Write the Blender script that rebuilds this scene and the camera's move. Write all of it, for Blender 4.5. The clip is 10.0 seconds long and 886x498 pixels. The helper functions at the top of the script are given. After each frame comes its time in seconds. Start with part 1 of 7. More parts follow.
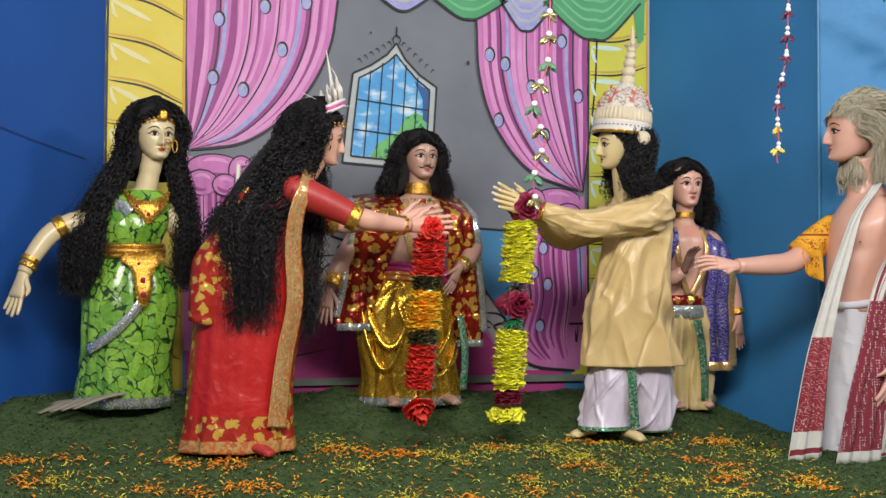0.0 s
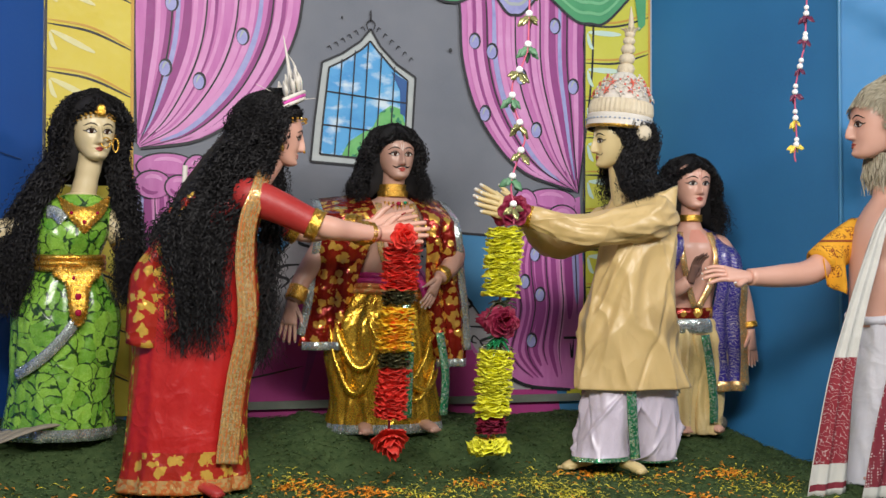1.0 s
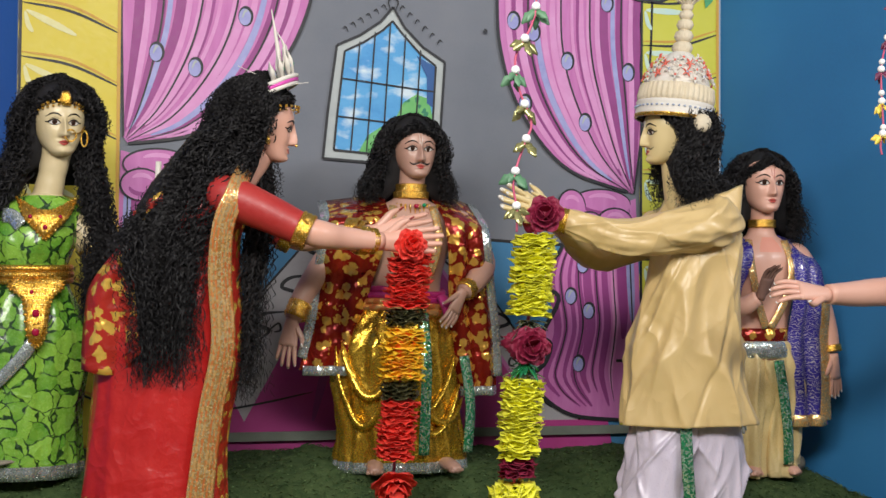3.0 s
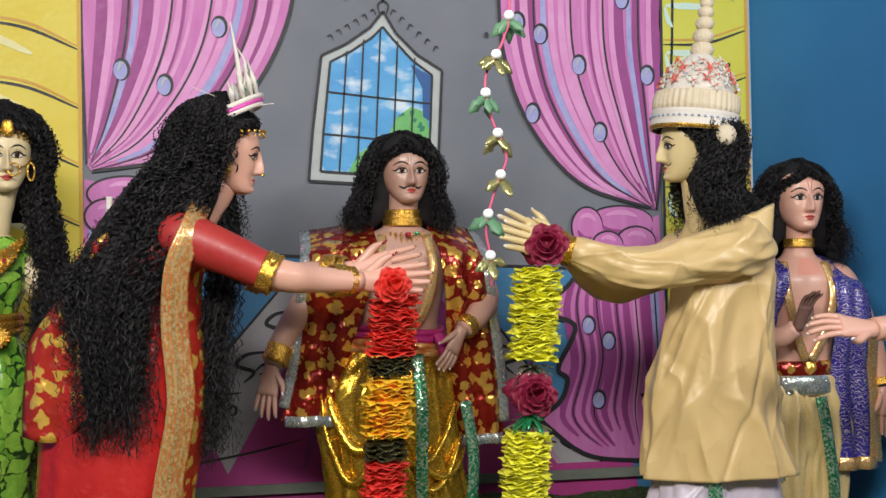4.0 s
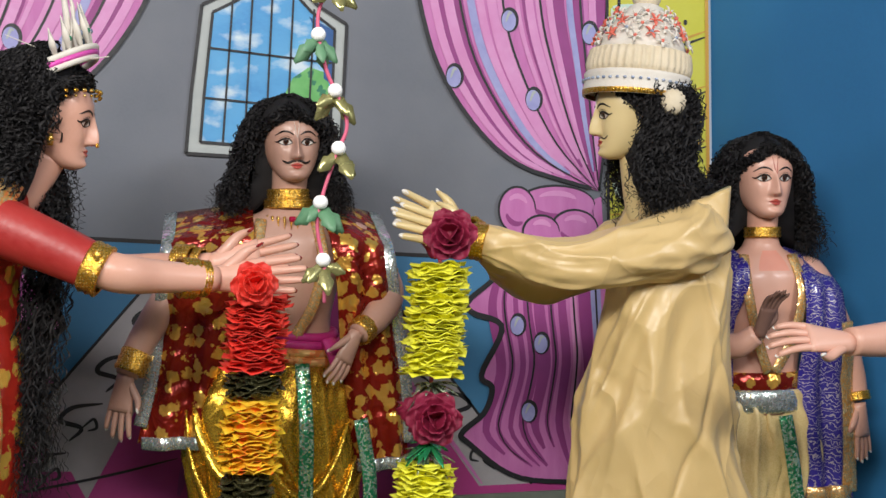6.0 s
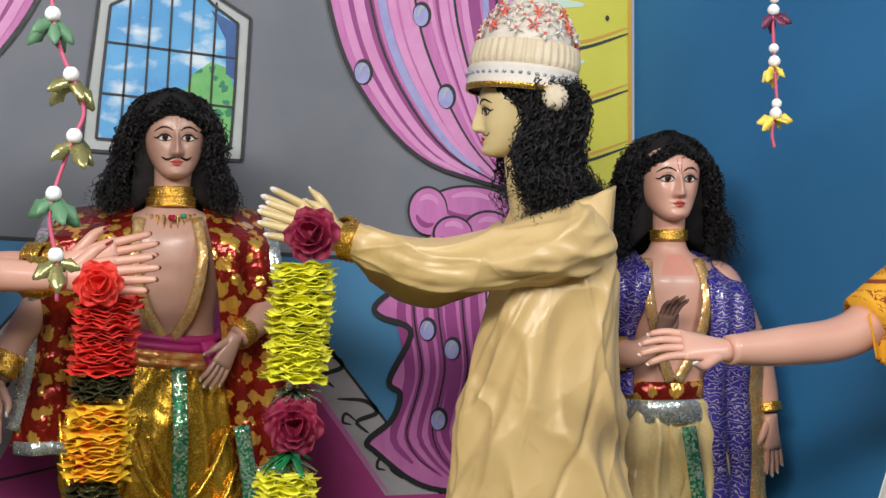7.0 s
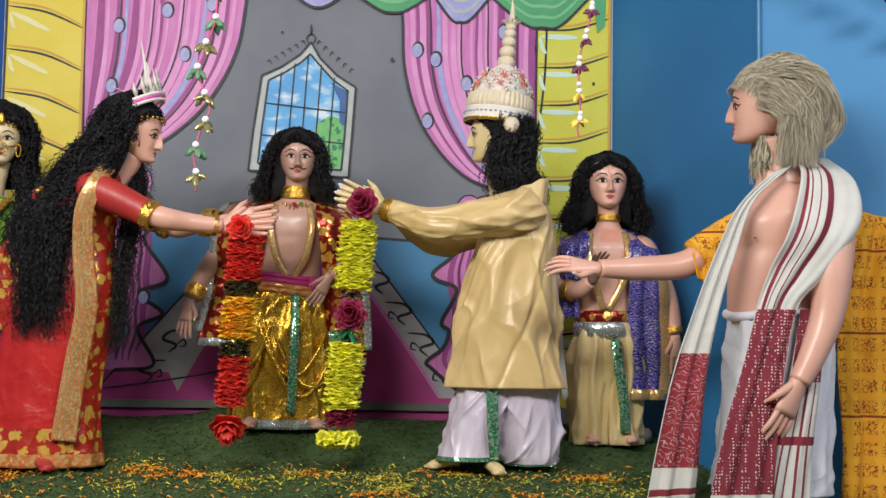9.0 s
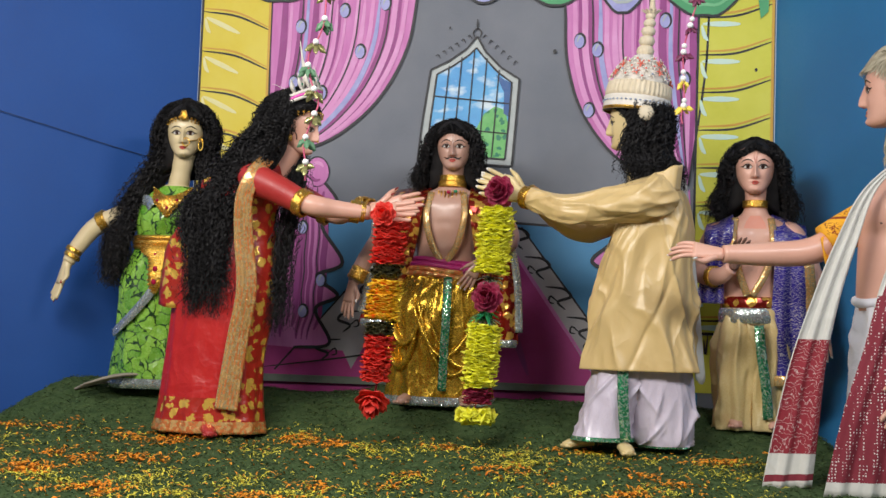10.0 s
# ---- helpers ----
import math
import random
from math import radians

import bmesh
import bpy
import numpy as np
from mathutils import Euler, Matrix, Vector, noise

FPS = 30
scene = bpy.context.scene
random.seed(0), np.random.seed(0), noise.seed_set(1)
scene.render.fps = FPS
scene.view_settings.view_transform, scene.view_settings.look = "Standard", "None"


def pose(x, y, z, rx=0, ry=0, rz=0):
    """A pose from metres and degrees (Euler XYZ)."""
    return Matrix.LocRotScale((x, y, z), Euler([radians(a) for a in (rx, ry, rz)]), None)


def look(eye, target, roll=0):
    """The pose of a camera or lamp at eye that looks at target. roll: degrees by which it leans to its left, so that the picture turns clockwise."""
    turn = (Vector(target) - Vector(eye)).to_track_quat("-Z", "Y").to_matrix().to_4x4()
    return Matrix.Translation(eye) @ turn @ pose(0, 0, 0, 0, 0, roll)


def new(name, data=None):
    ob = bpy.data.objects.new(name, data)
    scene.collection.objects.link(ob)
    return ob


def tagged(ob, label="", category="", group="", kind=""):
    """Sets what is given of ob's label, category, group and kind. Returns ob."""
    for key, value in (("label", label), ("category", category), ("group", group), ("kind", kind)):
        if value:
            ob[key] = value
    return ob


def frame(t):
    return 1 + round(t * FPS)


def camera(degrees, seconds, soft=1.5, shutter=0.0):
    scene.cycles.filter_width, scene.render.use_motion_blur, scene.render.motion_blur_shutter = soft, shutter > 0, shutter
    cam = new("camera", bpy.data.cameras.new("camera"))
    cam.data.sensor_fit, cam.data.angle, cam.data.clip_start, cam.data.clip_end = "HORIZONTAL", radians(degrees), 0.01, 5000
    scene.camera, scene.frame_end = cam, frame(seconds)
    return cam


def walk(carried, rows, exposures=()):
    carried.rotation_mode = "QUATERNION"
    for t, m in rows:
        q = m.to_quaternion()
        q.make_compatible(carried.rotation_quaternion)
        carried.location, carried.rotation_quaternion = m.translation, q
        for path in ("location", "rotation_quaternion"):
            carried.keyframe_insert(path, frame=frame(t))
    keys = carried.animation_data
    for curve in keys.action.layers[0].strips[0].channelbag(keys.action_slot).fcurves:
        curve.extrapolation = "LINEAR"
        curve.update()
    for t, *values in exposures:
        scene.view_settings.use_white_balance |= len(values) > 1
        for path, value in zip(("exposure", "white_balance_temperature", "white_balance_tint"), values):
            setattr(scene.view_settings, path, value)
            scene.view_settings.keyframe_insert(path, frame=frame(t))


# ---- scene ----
cam = camera(36.33, 10.0)
walk(cam, [
    (0.0, look((-2.0293, -7.5219, 0.7586), (-0.4061, -2.7952, 0.9113), 0.305)),
    (0.5, look((-1.8640, -7.3977, 0.7993), (-0.3106, -2.6468, 0.9261), 0.076)),
    (1.0, look((-1.6293, -6.8565, 0.8646), (-0.0438, -2.1161, 0.9876), 0.086)),
    (1.5, look((-1.3810, -6.6355, 0.8385), (0.1425, -1.8767, 1.0199), -0.274)),
    (2.0, look((-1.1379, -6.5877, 0.8651), (0.2135, -1.7763, 1.0195), -0.154)),
    (2.5, look((-1.0227, -6.3910, 0.8842), (0.2076, -1.5463, 1.0077), 0.160)),
    (2.7, look((-1.0869, -6.2731, 0.8856), (0.1719, -1.4362, 1.0273), 0.586)),
    (4.0, look((-0.6969, -5.5578, 1.0828), (0.3542, -0.6707, 1.1885), -0.981)),
    (4.5, look((-0.6247, -5.3880, 1.1031), (0.4232, -0.5000, 1.1990), -0.546)),
    (5.0, look((-0.4834, -5.1208, 1.1148), (0.6310, -0.2469, 1.1672), 0.047)),
    (5.2, look((-0.5096, -4.9944, 1.1328), (0.7194, -0.1478, 1.1412), 0.323)),
    (6.3, look((-0.0942, -4.7440, 1.1461), (0.9787, 0.1395, 1.1591), -0.561)),
    (6.5, look((0.0139, -4.7127, 1.1327), (1.0275, 0.1830, 1.1988), -0.033)),
    (7.0, look((0.2214, -4.7331, 1.1290), (1.2220, 0.1657, 1.1557), -0.053)),
    (7.5, look((0.1392, -5.8905, 0.9200), (1.1681, -0.9990, 1.0441), 0.175)),
    (8.0, look((0.3155, -6.4564, 0.8142), (1.2589, -1.5512, 1.0369), 0.867)),
    (8.5, look((0.5861, -7.3473, 0.5903), (1.2026, -2.3994, 0.9623), 1.018)),
    (9.0, look((0.7806, -7.2626, 0.5008), (0.9256, -2.2807, 0.9002), 0.834)),
    (9.5, look((1.2132, -7.3370, 0.4533), (0.7454, -2.3737, 0.8358), 1.580)),
    (10.0, look((1.5278, -7.4522, 0.4772), (0.5878, -2.5529, 0.8145), 1.913)),
])

# ---- world, light, exposure ----
world = bpy.data.worlds.new("hall_air")
world.use_nodes = True
scene.world = world
world.node_tree.nodes["Background"].inputs[0].default_value = (0.75, 0.85, 1.0, 1)
world.node_tree.nodes["Background"].inputs[1].default_value = 0.46
scene.view_settings.exposure = 0.0


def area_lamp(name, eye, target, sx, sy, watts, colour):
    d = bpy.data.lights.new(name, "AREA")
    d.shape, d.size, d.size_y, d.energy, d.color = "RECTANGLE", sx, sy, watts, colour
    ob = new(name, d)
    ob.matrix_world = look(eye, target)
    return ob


# unseen area lamps standing in for ceiling tube lights in front of the stage
area_lamp("unseen_lamp_front", (-1.1, -5.3, 3.1), (0.4, -0.6, 0.6), 3.2, 0.7, 232, (1.0, 0.97, 0.92))
# fill lamp added to brighten the priest's end and the right wall
area_lamp("added_fill_side", (3.3, -5.0, 3.2), (2.0, -1.0, 0.5), 1.6, 0.5, 85, (0.92, 0.96, 1.0))


# ---- materials ----
def mat(name, c1, c2=None, rough=0.6, metal=0.0, scale=6.0, fine=60.0, bump=0.15, bump_scale=None, spec=0.5, sheen=0.0, coat=0.0,
        pattern=None, c3=None, p_scale=20.0, p_edge=0.45, metal3=None, rough3=None, stretch=(1, 1, 1), spread=0.12, random_tint=0.0, island=False, depth=0.004, crumple=None):
    """A surface with broad and fine mottling between c1 and c2, and a figured pattern in c3 where one is named."""
    m = bpy.data.materials.new(name)
    m.use_nodes = True
    nt = m.node_tree
    n, l = nt.nodes, nt.links
    b = n["Principled BSDF"]
    tc = n.new("ShaderNodeTexCoord")
    mp = n.new("ShaderNodeMapping")
    mp.inputs["Scale"].default_value = stretch
    l.new(tc.outputs["Object"], mp.inputs["Vector"])
    v = mp.outputs["Vector"]
    c2 = c2 or tuple(max(0, x * 0.8) for x in c1)

    def noise_tex(s, detail=4.0):
        t = n.new("ShaderNodeTexNoise")
        t.inputs["Scale"].default_value, t.inputs["Detail"].default_value = s, detail
        l.new(v, t.inputs["Vector"])
        return t.outputs["Fac"]

    def mix(f, a, c):
        x = n.new("ShaderNodeMix")
        x.data_type = "RGBA"
        if hasattr(f, "is_linked"):
            l.new(f, x.inputs[0])
        else:
            x.inputs[0].default_value = f
        for s, val in ((6, a), (7, c)):
            if hasattr(val, "is_linked"):
                l.new(val, x.inputs[s])
            else:
                x.inputs[s].default_value = (*val, 1)
        return x.outputs[2]

    def ramp(f, lo, hi):
        r = n.new("ShaderNodeMapRange")
        l.new(f, r.inputs[0])
        r.inputs[1].default_value, r.inputs[2].default_value = lo, hi
        return r.outputs[0]

    def calc(op, a, c):
        x = n.new("ShaderNodeMath")
        x.operation = op
        for s, val in ((0, a), (1, c)):
            if hasattr(val, "is_linked"):
                l.new(val, x.inputs[s])
            else:
                x.inputs[s].default_value = val
        return x.outputs[0]

    broad = ramp(noise_tex(scale), 0.5 - spread * 1.6, 0.5 + spread * 1.6)
    grain = ramp(noise_tex(fine), 0.3, 0.7)
    col = mix(broad, c1, c2)
    col = mix(calc("MULTIPLY", grain, 0.35), col, c2)
    mask = None
    if pattern == "flowers":  # petalled blots, as woven brocade
        t = n.new("ShaderNodeTexVoronoi")
        t.inputs["Scale"].default_value = p_scale
        l.new(v, t.inputs["Vector"])
        w = noise_tex(p_scale * 2.2, 2.0)
        mask = ramp(calc("ADD", t.outputs["Distance"], calc("MULTIPLY", calc("SUBTRACT", w, 0.5), 0.9)), p_edge + 0.03, p_edge - 0.03)
    elif pattern == "clouds":  # soft-edged drifts
        mask = ramp(noise_tex(p_scale, 6.0), 0.52, 0.68)
    elif pattern == "leaves":  # rounded leaves parted by dark seams
        t = n.new("ShaderNodeTexVoronoi")
        t.feature = "DISTANCE_TO_EDGE"
        t.inputs["Scale"].default_value = p_scale
        wn = n.new("ShaderNodeTexNoise")
        wn.inputs["Scale"].default_value = p_scale * 0.8
        l.new(v, wn.inputs["Vector"])
        wv = n.new("ShaderNodeVectorMath")
        wv.operation = "MULTIPLY_ADD"
        l.new(wn.outputs["Color"], wv.inputs[0])
        wv.inputs[1].default_value = (0.07, 0.07, 0.07)
        l.new(v, wv.inputs[2])
        l.new(wv.outputs[0], t.inputs["Vector"])
        cell = n.new("ShaderNodeTexVoronoi")
        cell.inputs["Scale"].default_value = p_scale
        l.new(wv.outputs[0], cell.inputs["Vector"])
        col = mix(ramp(cell.outputs["Color"], 0.25, 0.75), mix(0.4, col, c1), mix(0.6, col, c2))
        w = noise_tex(p_scale * 1.5, 2.0)
        mask = ramp(calc("ADD", t.outputs["Distance"], calc("MULTIPLY", calc("SUBTRACT", w, 0.5), 0.35)), p_edge, p_edge - 0.04)
    elif pattern == "sequins":  # small bright cells
        t = n.new("ShaderNodeTexVoronoi")
        t.inputs["Scale"].default_value = p_scale
        l.new(v, t.inputs["Vector"])
        mask = ramp(t.outputs["Color"], p_edge, p_edge + 0.1)
    elif pattern == "beads":  # round beads in dark setting
        t = n.new("ShaderNodeTexVoronoi")
        t.inputs["Scale"].default_value, t.inputs["Randomness"].default_value = p_scale, 0.35
        l.new(v, t.inputs["Vector"])
        mask = ramp(t.outputs["Distance"], p_edge + 0.06, p_edge)
    elif pattern == "vines":  # curling thin lines
        t = n.new("ShaderNodeTexWave")
        t.wave_type = "RINGS"
        t.inputs["Scale"].default_value, t.inputs["Distortion"].default_value = p_scale * 0.3, 14.0
        t.inputs["Detail"].default_value, t.inputs["Detail Scale"].default_value = 2.0, 1.6
        l.new(v, t.inputs["Vector"])
        mask = ramp(t.outputs["Fac"], p_edge, p_edge + 0.12)
    elif pattern == "print":  # rows of short block-print marks between ruled lines
        sep = n.new("ShaderNodeSeparateXYZ")
        l.new(v, sep.inputs[0])
        row = calc("FRACT", calc("MULTIPLY", sep.outputs["Z"], p_scale), 0.0)
        colm = calc("FRACT", calc("MULTIPLY", calc("ADD", sep.outputs["X"], calc("MULTIPLY", sep.outputs["Y"], 0.3)), p_scale * 1.3), 0.0)
        inside = calc("MULTIPLY", ramp(calc("ABSOLUTE", calc("SUBTRACT", row, 0.5), 0.0), 0.34, 0.30), ramp(calc("ABSOLUTE", calc("SUBTRACT", colm, 0.5), 0.0), 0.40, 0.34))
        w = noise_tex(p_scale * 5.5, 1.0)
        k = noise_tex(p_scale * 0.5, 1.0)
        curl = ramp(calc("ABSOLUTE", calc("SUBTRACT", w, 0.5), 0.0), 0.055, 0.03)
        ruled = calc("MULTIPLY", ramp(calc("FRACT", calc("MULTIPLY", sep.outputs["Z"], p_scale / 4), 0.0), 0.035, 0.025), 1.0)
        mask = calc("MAXIMUM", calc("MULTIPLY", curl, inside), ruled)
    if mask is not None:
        col = mix(mask, col, c3)
        if metal3 is not None:
            l.new(calc("ADD", calc("MULTIPLY", mask, metal3 - metal), metal), b.inputs["Metallic"])
        if rough3 is not None:
            l.new(calc("ADD", calc("MULTIPLY", mask, rough3 - rough), rough), b.inputs["Roughness"])
    if random_tint:
        if island:
            g = n.new("ShaderNodeNewGeometry")
            rnd = g.outputs["Random Per Island"]
        else:
            g = n.new("ShaderNodeObjectInfo")
            rnd = g.outputs["Random"]
        h = n.new("ShaderNodeHueSaturation")
        l.new(calc("ADD", calc("MULTIPLY", rnd, random_tint), 1.0 - random_tint * 0.5), h.inputs["Value"])
        l.new(col, h.inputs["Color"])
        col = h.outputs["Color"]
    l.new(col, b.inputs["Base Color"])
    if not (mask is not None and metal3 is not None):
        b.inputs["Metallic"].default_value = metal
    if not (mask is not None and rough3 is not None):
        l.new(calc("ADD", calc("MULTIPLY", grain, 0.14), max(rough - 0.07, 0.02)), b.inputs["Roughness"])
    b.inputs["Specular IOR Level"].default_value = spec
    b.inputs["Sheen Weight"].default_value = sheen
    b.inputs["Coat Weight"].default_value = coat
    b.inputs["Coat Roughness"].default_value = 0.15
    if bump:
        bp = n.new("ShaderNodeBump")
        bp.inputs["Strength"].default_value, bp.inputs["Distance"].default_value = bump, depth
        h = noise_tex(bump_scale or fine)
        if mask is not None and pattern in ("sequins", "beads"):
            h = calc("ADD", h, mask)
        l.new(h, bp.inputs["Height"])
        l.new(bp.outputs["Normal"], b.inputs["Normal"])
        if crumple:  # creased cloth: sharp ridges between soft hollows, at two sizes
            c_scale, c_depth = crumple
            total = None
            for k, weight in ((1.0, 1.0), (2.1, 0.22)):
                t = n.new("ShaderNodeTexNoise")
                t.inputs["Scale"].default_value, t.inputs["Detail"].default_value, t.inputs["Distortion"].default_value = c_scale * k, 1.5, 0.9
                l.new(v, t.inputs["Vector"])
                ridge = calc("MULTIPLY", ramp(calc("ABSOLUTE", calc("SUBTRACT", t.outputs["Fac"], 0.5), 0.0), 0.22, 0.0), weight)
                total = ridge if total is None else calc("ADD", total, ridge)
            bc = n.new("ShaderNodeBump")
            bc.inputs["Strength"].default_value, bc.inputs["Distance"].default_value = 0.9, c_depth
            l.new(total, bc.inputs["Height"])
            l.new(bc.outputs["Normal"], bp.inputs["Normal"])
    return m


GOLD = (0.85, 0.50, 0.09)
m_wall_grey = mat("grey_emulsion", (0.165, 0.180, 0.215), (0.225, 0.235, 0.268), 0.75, scale=2.5, fine=90, bump=0.08)
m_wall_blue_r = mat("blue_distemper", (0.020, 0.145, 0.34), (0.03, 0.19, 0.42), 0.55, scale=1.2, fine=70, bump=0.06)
# the far panel's stronger light is put into this brighter blue
m_wall_blue_far = mat("lit_blue_distemper", (0.035, 0.21, 0.46), (0.05, 0.26, 0.54), 0.5, scale=1.2, fine=70, bump=0.06)
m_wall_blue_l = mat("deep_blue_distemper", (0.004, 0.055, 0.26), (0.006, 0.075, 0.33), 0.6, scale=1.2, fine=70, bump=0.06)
m_paint_blue = mat("sky_blue_paint", (0.05, 0.21, 0.42), (0.07, 0.26, 0.48), 0.6, scale=3, bump=0.05)
m_hall = mat("hall_plaster", (0.32, 0.33, 0.36), (0.38, 0.38, 0.4), 0.8, scale=1.5, bump=0.1)
m_concrete = mat("dusty_concrete", (0.16, 0.15, 0.14), (0.22, 0.2, 0.18), 0.85, scale=2, bump=0.3)
m_pink = mat("pink_paint", (0.56, 0.14, 0.42), (0.66, 0.22, 0.52), 0.55, scale=7, bump=0.05, stretch=(3, 1, 0.6))
m_pink_dark = mat("plum_paint", (0.28, 0.04, 0.20), (0.36, 0.06, 0.27), 0.55, scale=8, bump=0.05)
m_pink_light = mat("pale_pink_paint", (0.78, 0.36, 0.65), (0.72, 0.27, 0.56), 0.55, scale=8, bump=0.05)
m_magenta = mat("magenta_paint", (0.42, 0.035, 0.20), (0.52, 0.06, 0.29), 0.55, scale=5, bump=0.05)
m_black = mat("black_line_paint", (0.012, 0.011, 0.014), (0.02, 0.02, 0.025), 0.55, bump=0.05)
m_lilac = mat("lilac_paint", (0.30, 0.30, 0.62), (0.42, 0.42, 0.72), 0.55, bump=0.05, scale=20)
m_yellow = mat("yellow_paint", (0.60, 0.58, 0.03), (0.68, 0.65, 0.08), 0.55, scale=4, bump=0.05)
m_yellow_l = mat("straw_paint", (0.72, 0.55, 0.03), (0.76, 0.62, 0.08), 0.55, scale=4, bump=0.05)
m_ochre = mat("ochre_line_paint", (0.60, 0.30, 0.03), (0.66, 0.38, 0.06), 0.55, bump=0.05)
m_pale = mat("pale_straw_paint", (0.80, 0.76, 0.42), (0.78, 0.70, 0.30), 0.55, scale=15, bump=0.05)
m_cyan = mat("pale_cyan_paint", (0.55, 0.76, 0.72), (0.66, 0.80, 0.62), 0.55, scale=15, bump=0.05)
m_green_p = mat("green_paint", (0.05, 0.30, 0.12), (0.10, 0.42, 0.18), 0.55, scale=4, bump=0.05)
m_green_pl = mat("light_green_paint", (0.22, 0.55, 0.28), (0.15, 0.48, 0.22), 0.55, bump=0.05)
m_stone_p = mat("stone_grey_paint", (0.38, 0.36, 0.38), (0.46, 0.44, 0.46), 0.6, scale=10, bump=0.05)
m_frame_p = mat("pale_frame_paint", (0.42, 0.46, 0.46), (0.52, 0.55, 0.54), 0.6, scale=12, bump=0.05)
m_sky_p = mat("painted_sky", (0.05, 0.30, 0.68), (0.12, 0.45, 0.80), 0.5, scale=4, bump=0.04, pattern="clouds", c3=(0.72, 0.84, 0.92), p_scale=7.0, stretch=(1, 1, 1.7))
m_tree_p = mat("painted_trees", (0.10, 0.42, 0.10), (0.20, 0.55, 0.18), 0.55, scale=18, bump=0.04, pattern="flowers", c3=(0.03, 0.22, 0.12), p_scale=22, p_edge=0.3)
m_navy_p = mat("dark_blue_paint", (0.01, 0.07, 0.26), (0.02, 0.11, 0.34), 0.5, scale=10, bump=0.04)
m_skirting = mat("weathered_board", (0.14, 0.16, 0.13), (0.22, 0.24, 0.2), 0.8, scale=10, bump=0.3)
m_moss = mat("dyed_green_litter", (0.030, 0.060, 0.020), (0.075, 0.115, 0.042), 0.9, scale=25, fine=220, bump=0.9, bump_scale=160, spec=0.2)
m_flake = mat("green_leaf_shreds", (0.050, 0.090, 0.030), (0.11, 0.16, 0.065), 0.85, scale=40, bump=0.1, random_tint=1.1, island=True, spec=0.25)
m_petal_o = mat("orange_petal", (0.85, 0.24, 0.01), (0.90, 0.36, 0.02), 0.7, scale=30, bump=0.1, random_tint=0.5, island=True)
m_petal_y = mat("yellow_petal", (0.72, 0.62, 0.03), (0.80, 0.68, 0.08), 0.7, scale=30, bump=0.1, random_tint=0.6, island=True)

m_skin_pink = mat("pink_painted_clay", (0.70, 0.36, 0.26), (0.76, 0.43, 0.33), 0.40, scale=5, fine=140, bump=0.06, coat=0.15)
m_skin_pale = mat("pale_painted_clay", (0.66, 0.52, 0.28), (0.72, 0.59, 0.36), 0.38, scale=5, fine=140, bump=0.06, coat=0.15)
m_skin_mid = mat("tan_painted_clay", (0.46, 0.25, 0.18), (0.54, 0.32, 0.25), 0.38, scale=5, fine=140, bump=0.06, coat=0.15)
m_skin_cream = mat("cream_painted_clay", (0.70, 0.53, 0.24), (0.76, 0.60, 0.31), 0.38, scale=5, fine=140, bump=0.06, coat=0.15)
m_blush = mat("red_ochre_blush", (0.78, 0.28, 0.19), (0.80, 0.36, 0.27), 0.5, bump=0.05)
m_lip = mat("red_lip_paint", (0.42, 0.05, 0.04), (0.48, 0.08, 0.06), 0.35, bump=0.0)
m_eye = mat("white_eye_paint", (0.74, 0.70, 0.66), (0.68, 0.64, 0.60), 0.3, bump=0.0)
m_iris = mat("brown_eye_paint", (0.07, 0.022, 0.010), (0.10, 0.035, 0.015), 0.25, bump=0.0)
m_ink = mat("black_eye_paint", (0.01, 0.007, 0.006), (0.02, 0.012, 0.01), 0.3, bump=0.0)
m_nail = mat("white_nail_paint", (0.82, 0.78, 0.74), (0.8, 0.75, 0.7), 0.3, bump=0.0)
m_nail_red = mat("dark_red_nail_paint", (0.25, 0.01, 0.01), (0.3, 0.02, 0.02), 0.25, bump=0.0)
m_darkhand = mat("unpainted_clay", (0.16, 0.08, 0.06), (0.24, 0.13, 0.10), 0.7, bump=0.2)
m_hair = mat("black_curly_fibre", (0.013, 0.012, 0.013), (0.024, 0.022, 0.023), 0.62, scale=20, bump=0.3, fine=300, spec=0.22)
m_hair_grey = mat("ash_blond_fibre", (0.40, 0.34, 0.23), (0.52, 0.46, 0.34), 0.5, scale=14, bump=0.5, fine=260, random_tint=0.25, island=True)
m_cream_satin = mat("cream_satin", (0.66, 0.46, 0.19), (0.70, 0.50, 0.23), 0.37, scale=4, fine=200, bump=0.15, bump_scale=6, depth=0.02, stretch=(1, 1, 0.75), sheen=0.1, spec=0.6, crumple=(3.2, 0.012))
m_cream_light = mat("pale_cream_satin", (0.76, 0.56, 0.24), (0.82, 0.64, 0.32), 0.28, scale=4, fine=200, bump=0.2, bump_scale=9, depth=0.015, sheen=0.1, spec=0.55, crumple=(5.0, 0.006))
m_lav_satin = mat("lavender_white_satin", (0.60, 0.52, 0.63), (0.70, 0.62, 0.72), 0.32, scale=4, fine=200, bump=0.2, bump_scale=9, depth=0.02, stretch=(1, 1, 0.6), sheen=0.1, spec=0.6, crumple=(4.5, 0.010))
m_white_cotton = mat("white_cotton", (0.76, 0.76, 0.84), (0.82, 0.82, 0.88), 0.85, scale=6, fine=300, bump=0.2, sheen=0.2, crumple=(5.0, 0.008))
m_raw_cotton = mat("off_white_cotton", (0.60, 0.58, 0.53), (0.68, 0.66, 0.61), 0.9, scale=8, fine=350, bump=0.3, sheen=0.2, crumple=(6.0, 0.003))
m_maroon_weave = mat("maroon_weave", (0.19, 0.016, 0.030), (0.25, 0.028, 0.045), 0.85, scale=10, fine=300, bump=0.3)
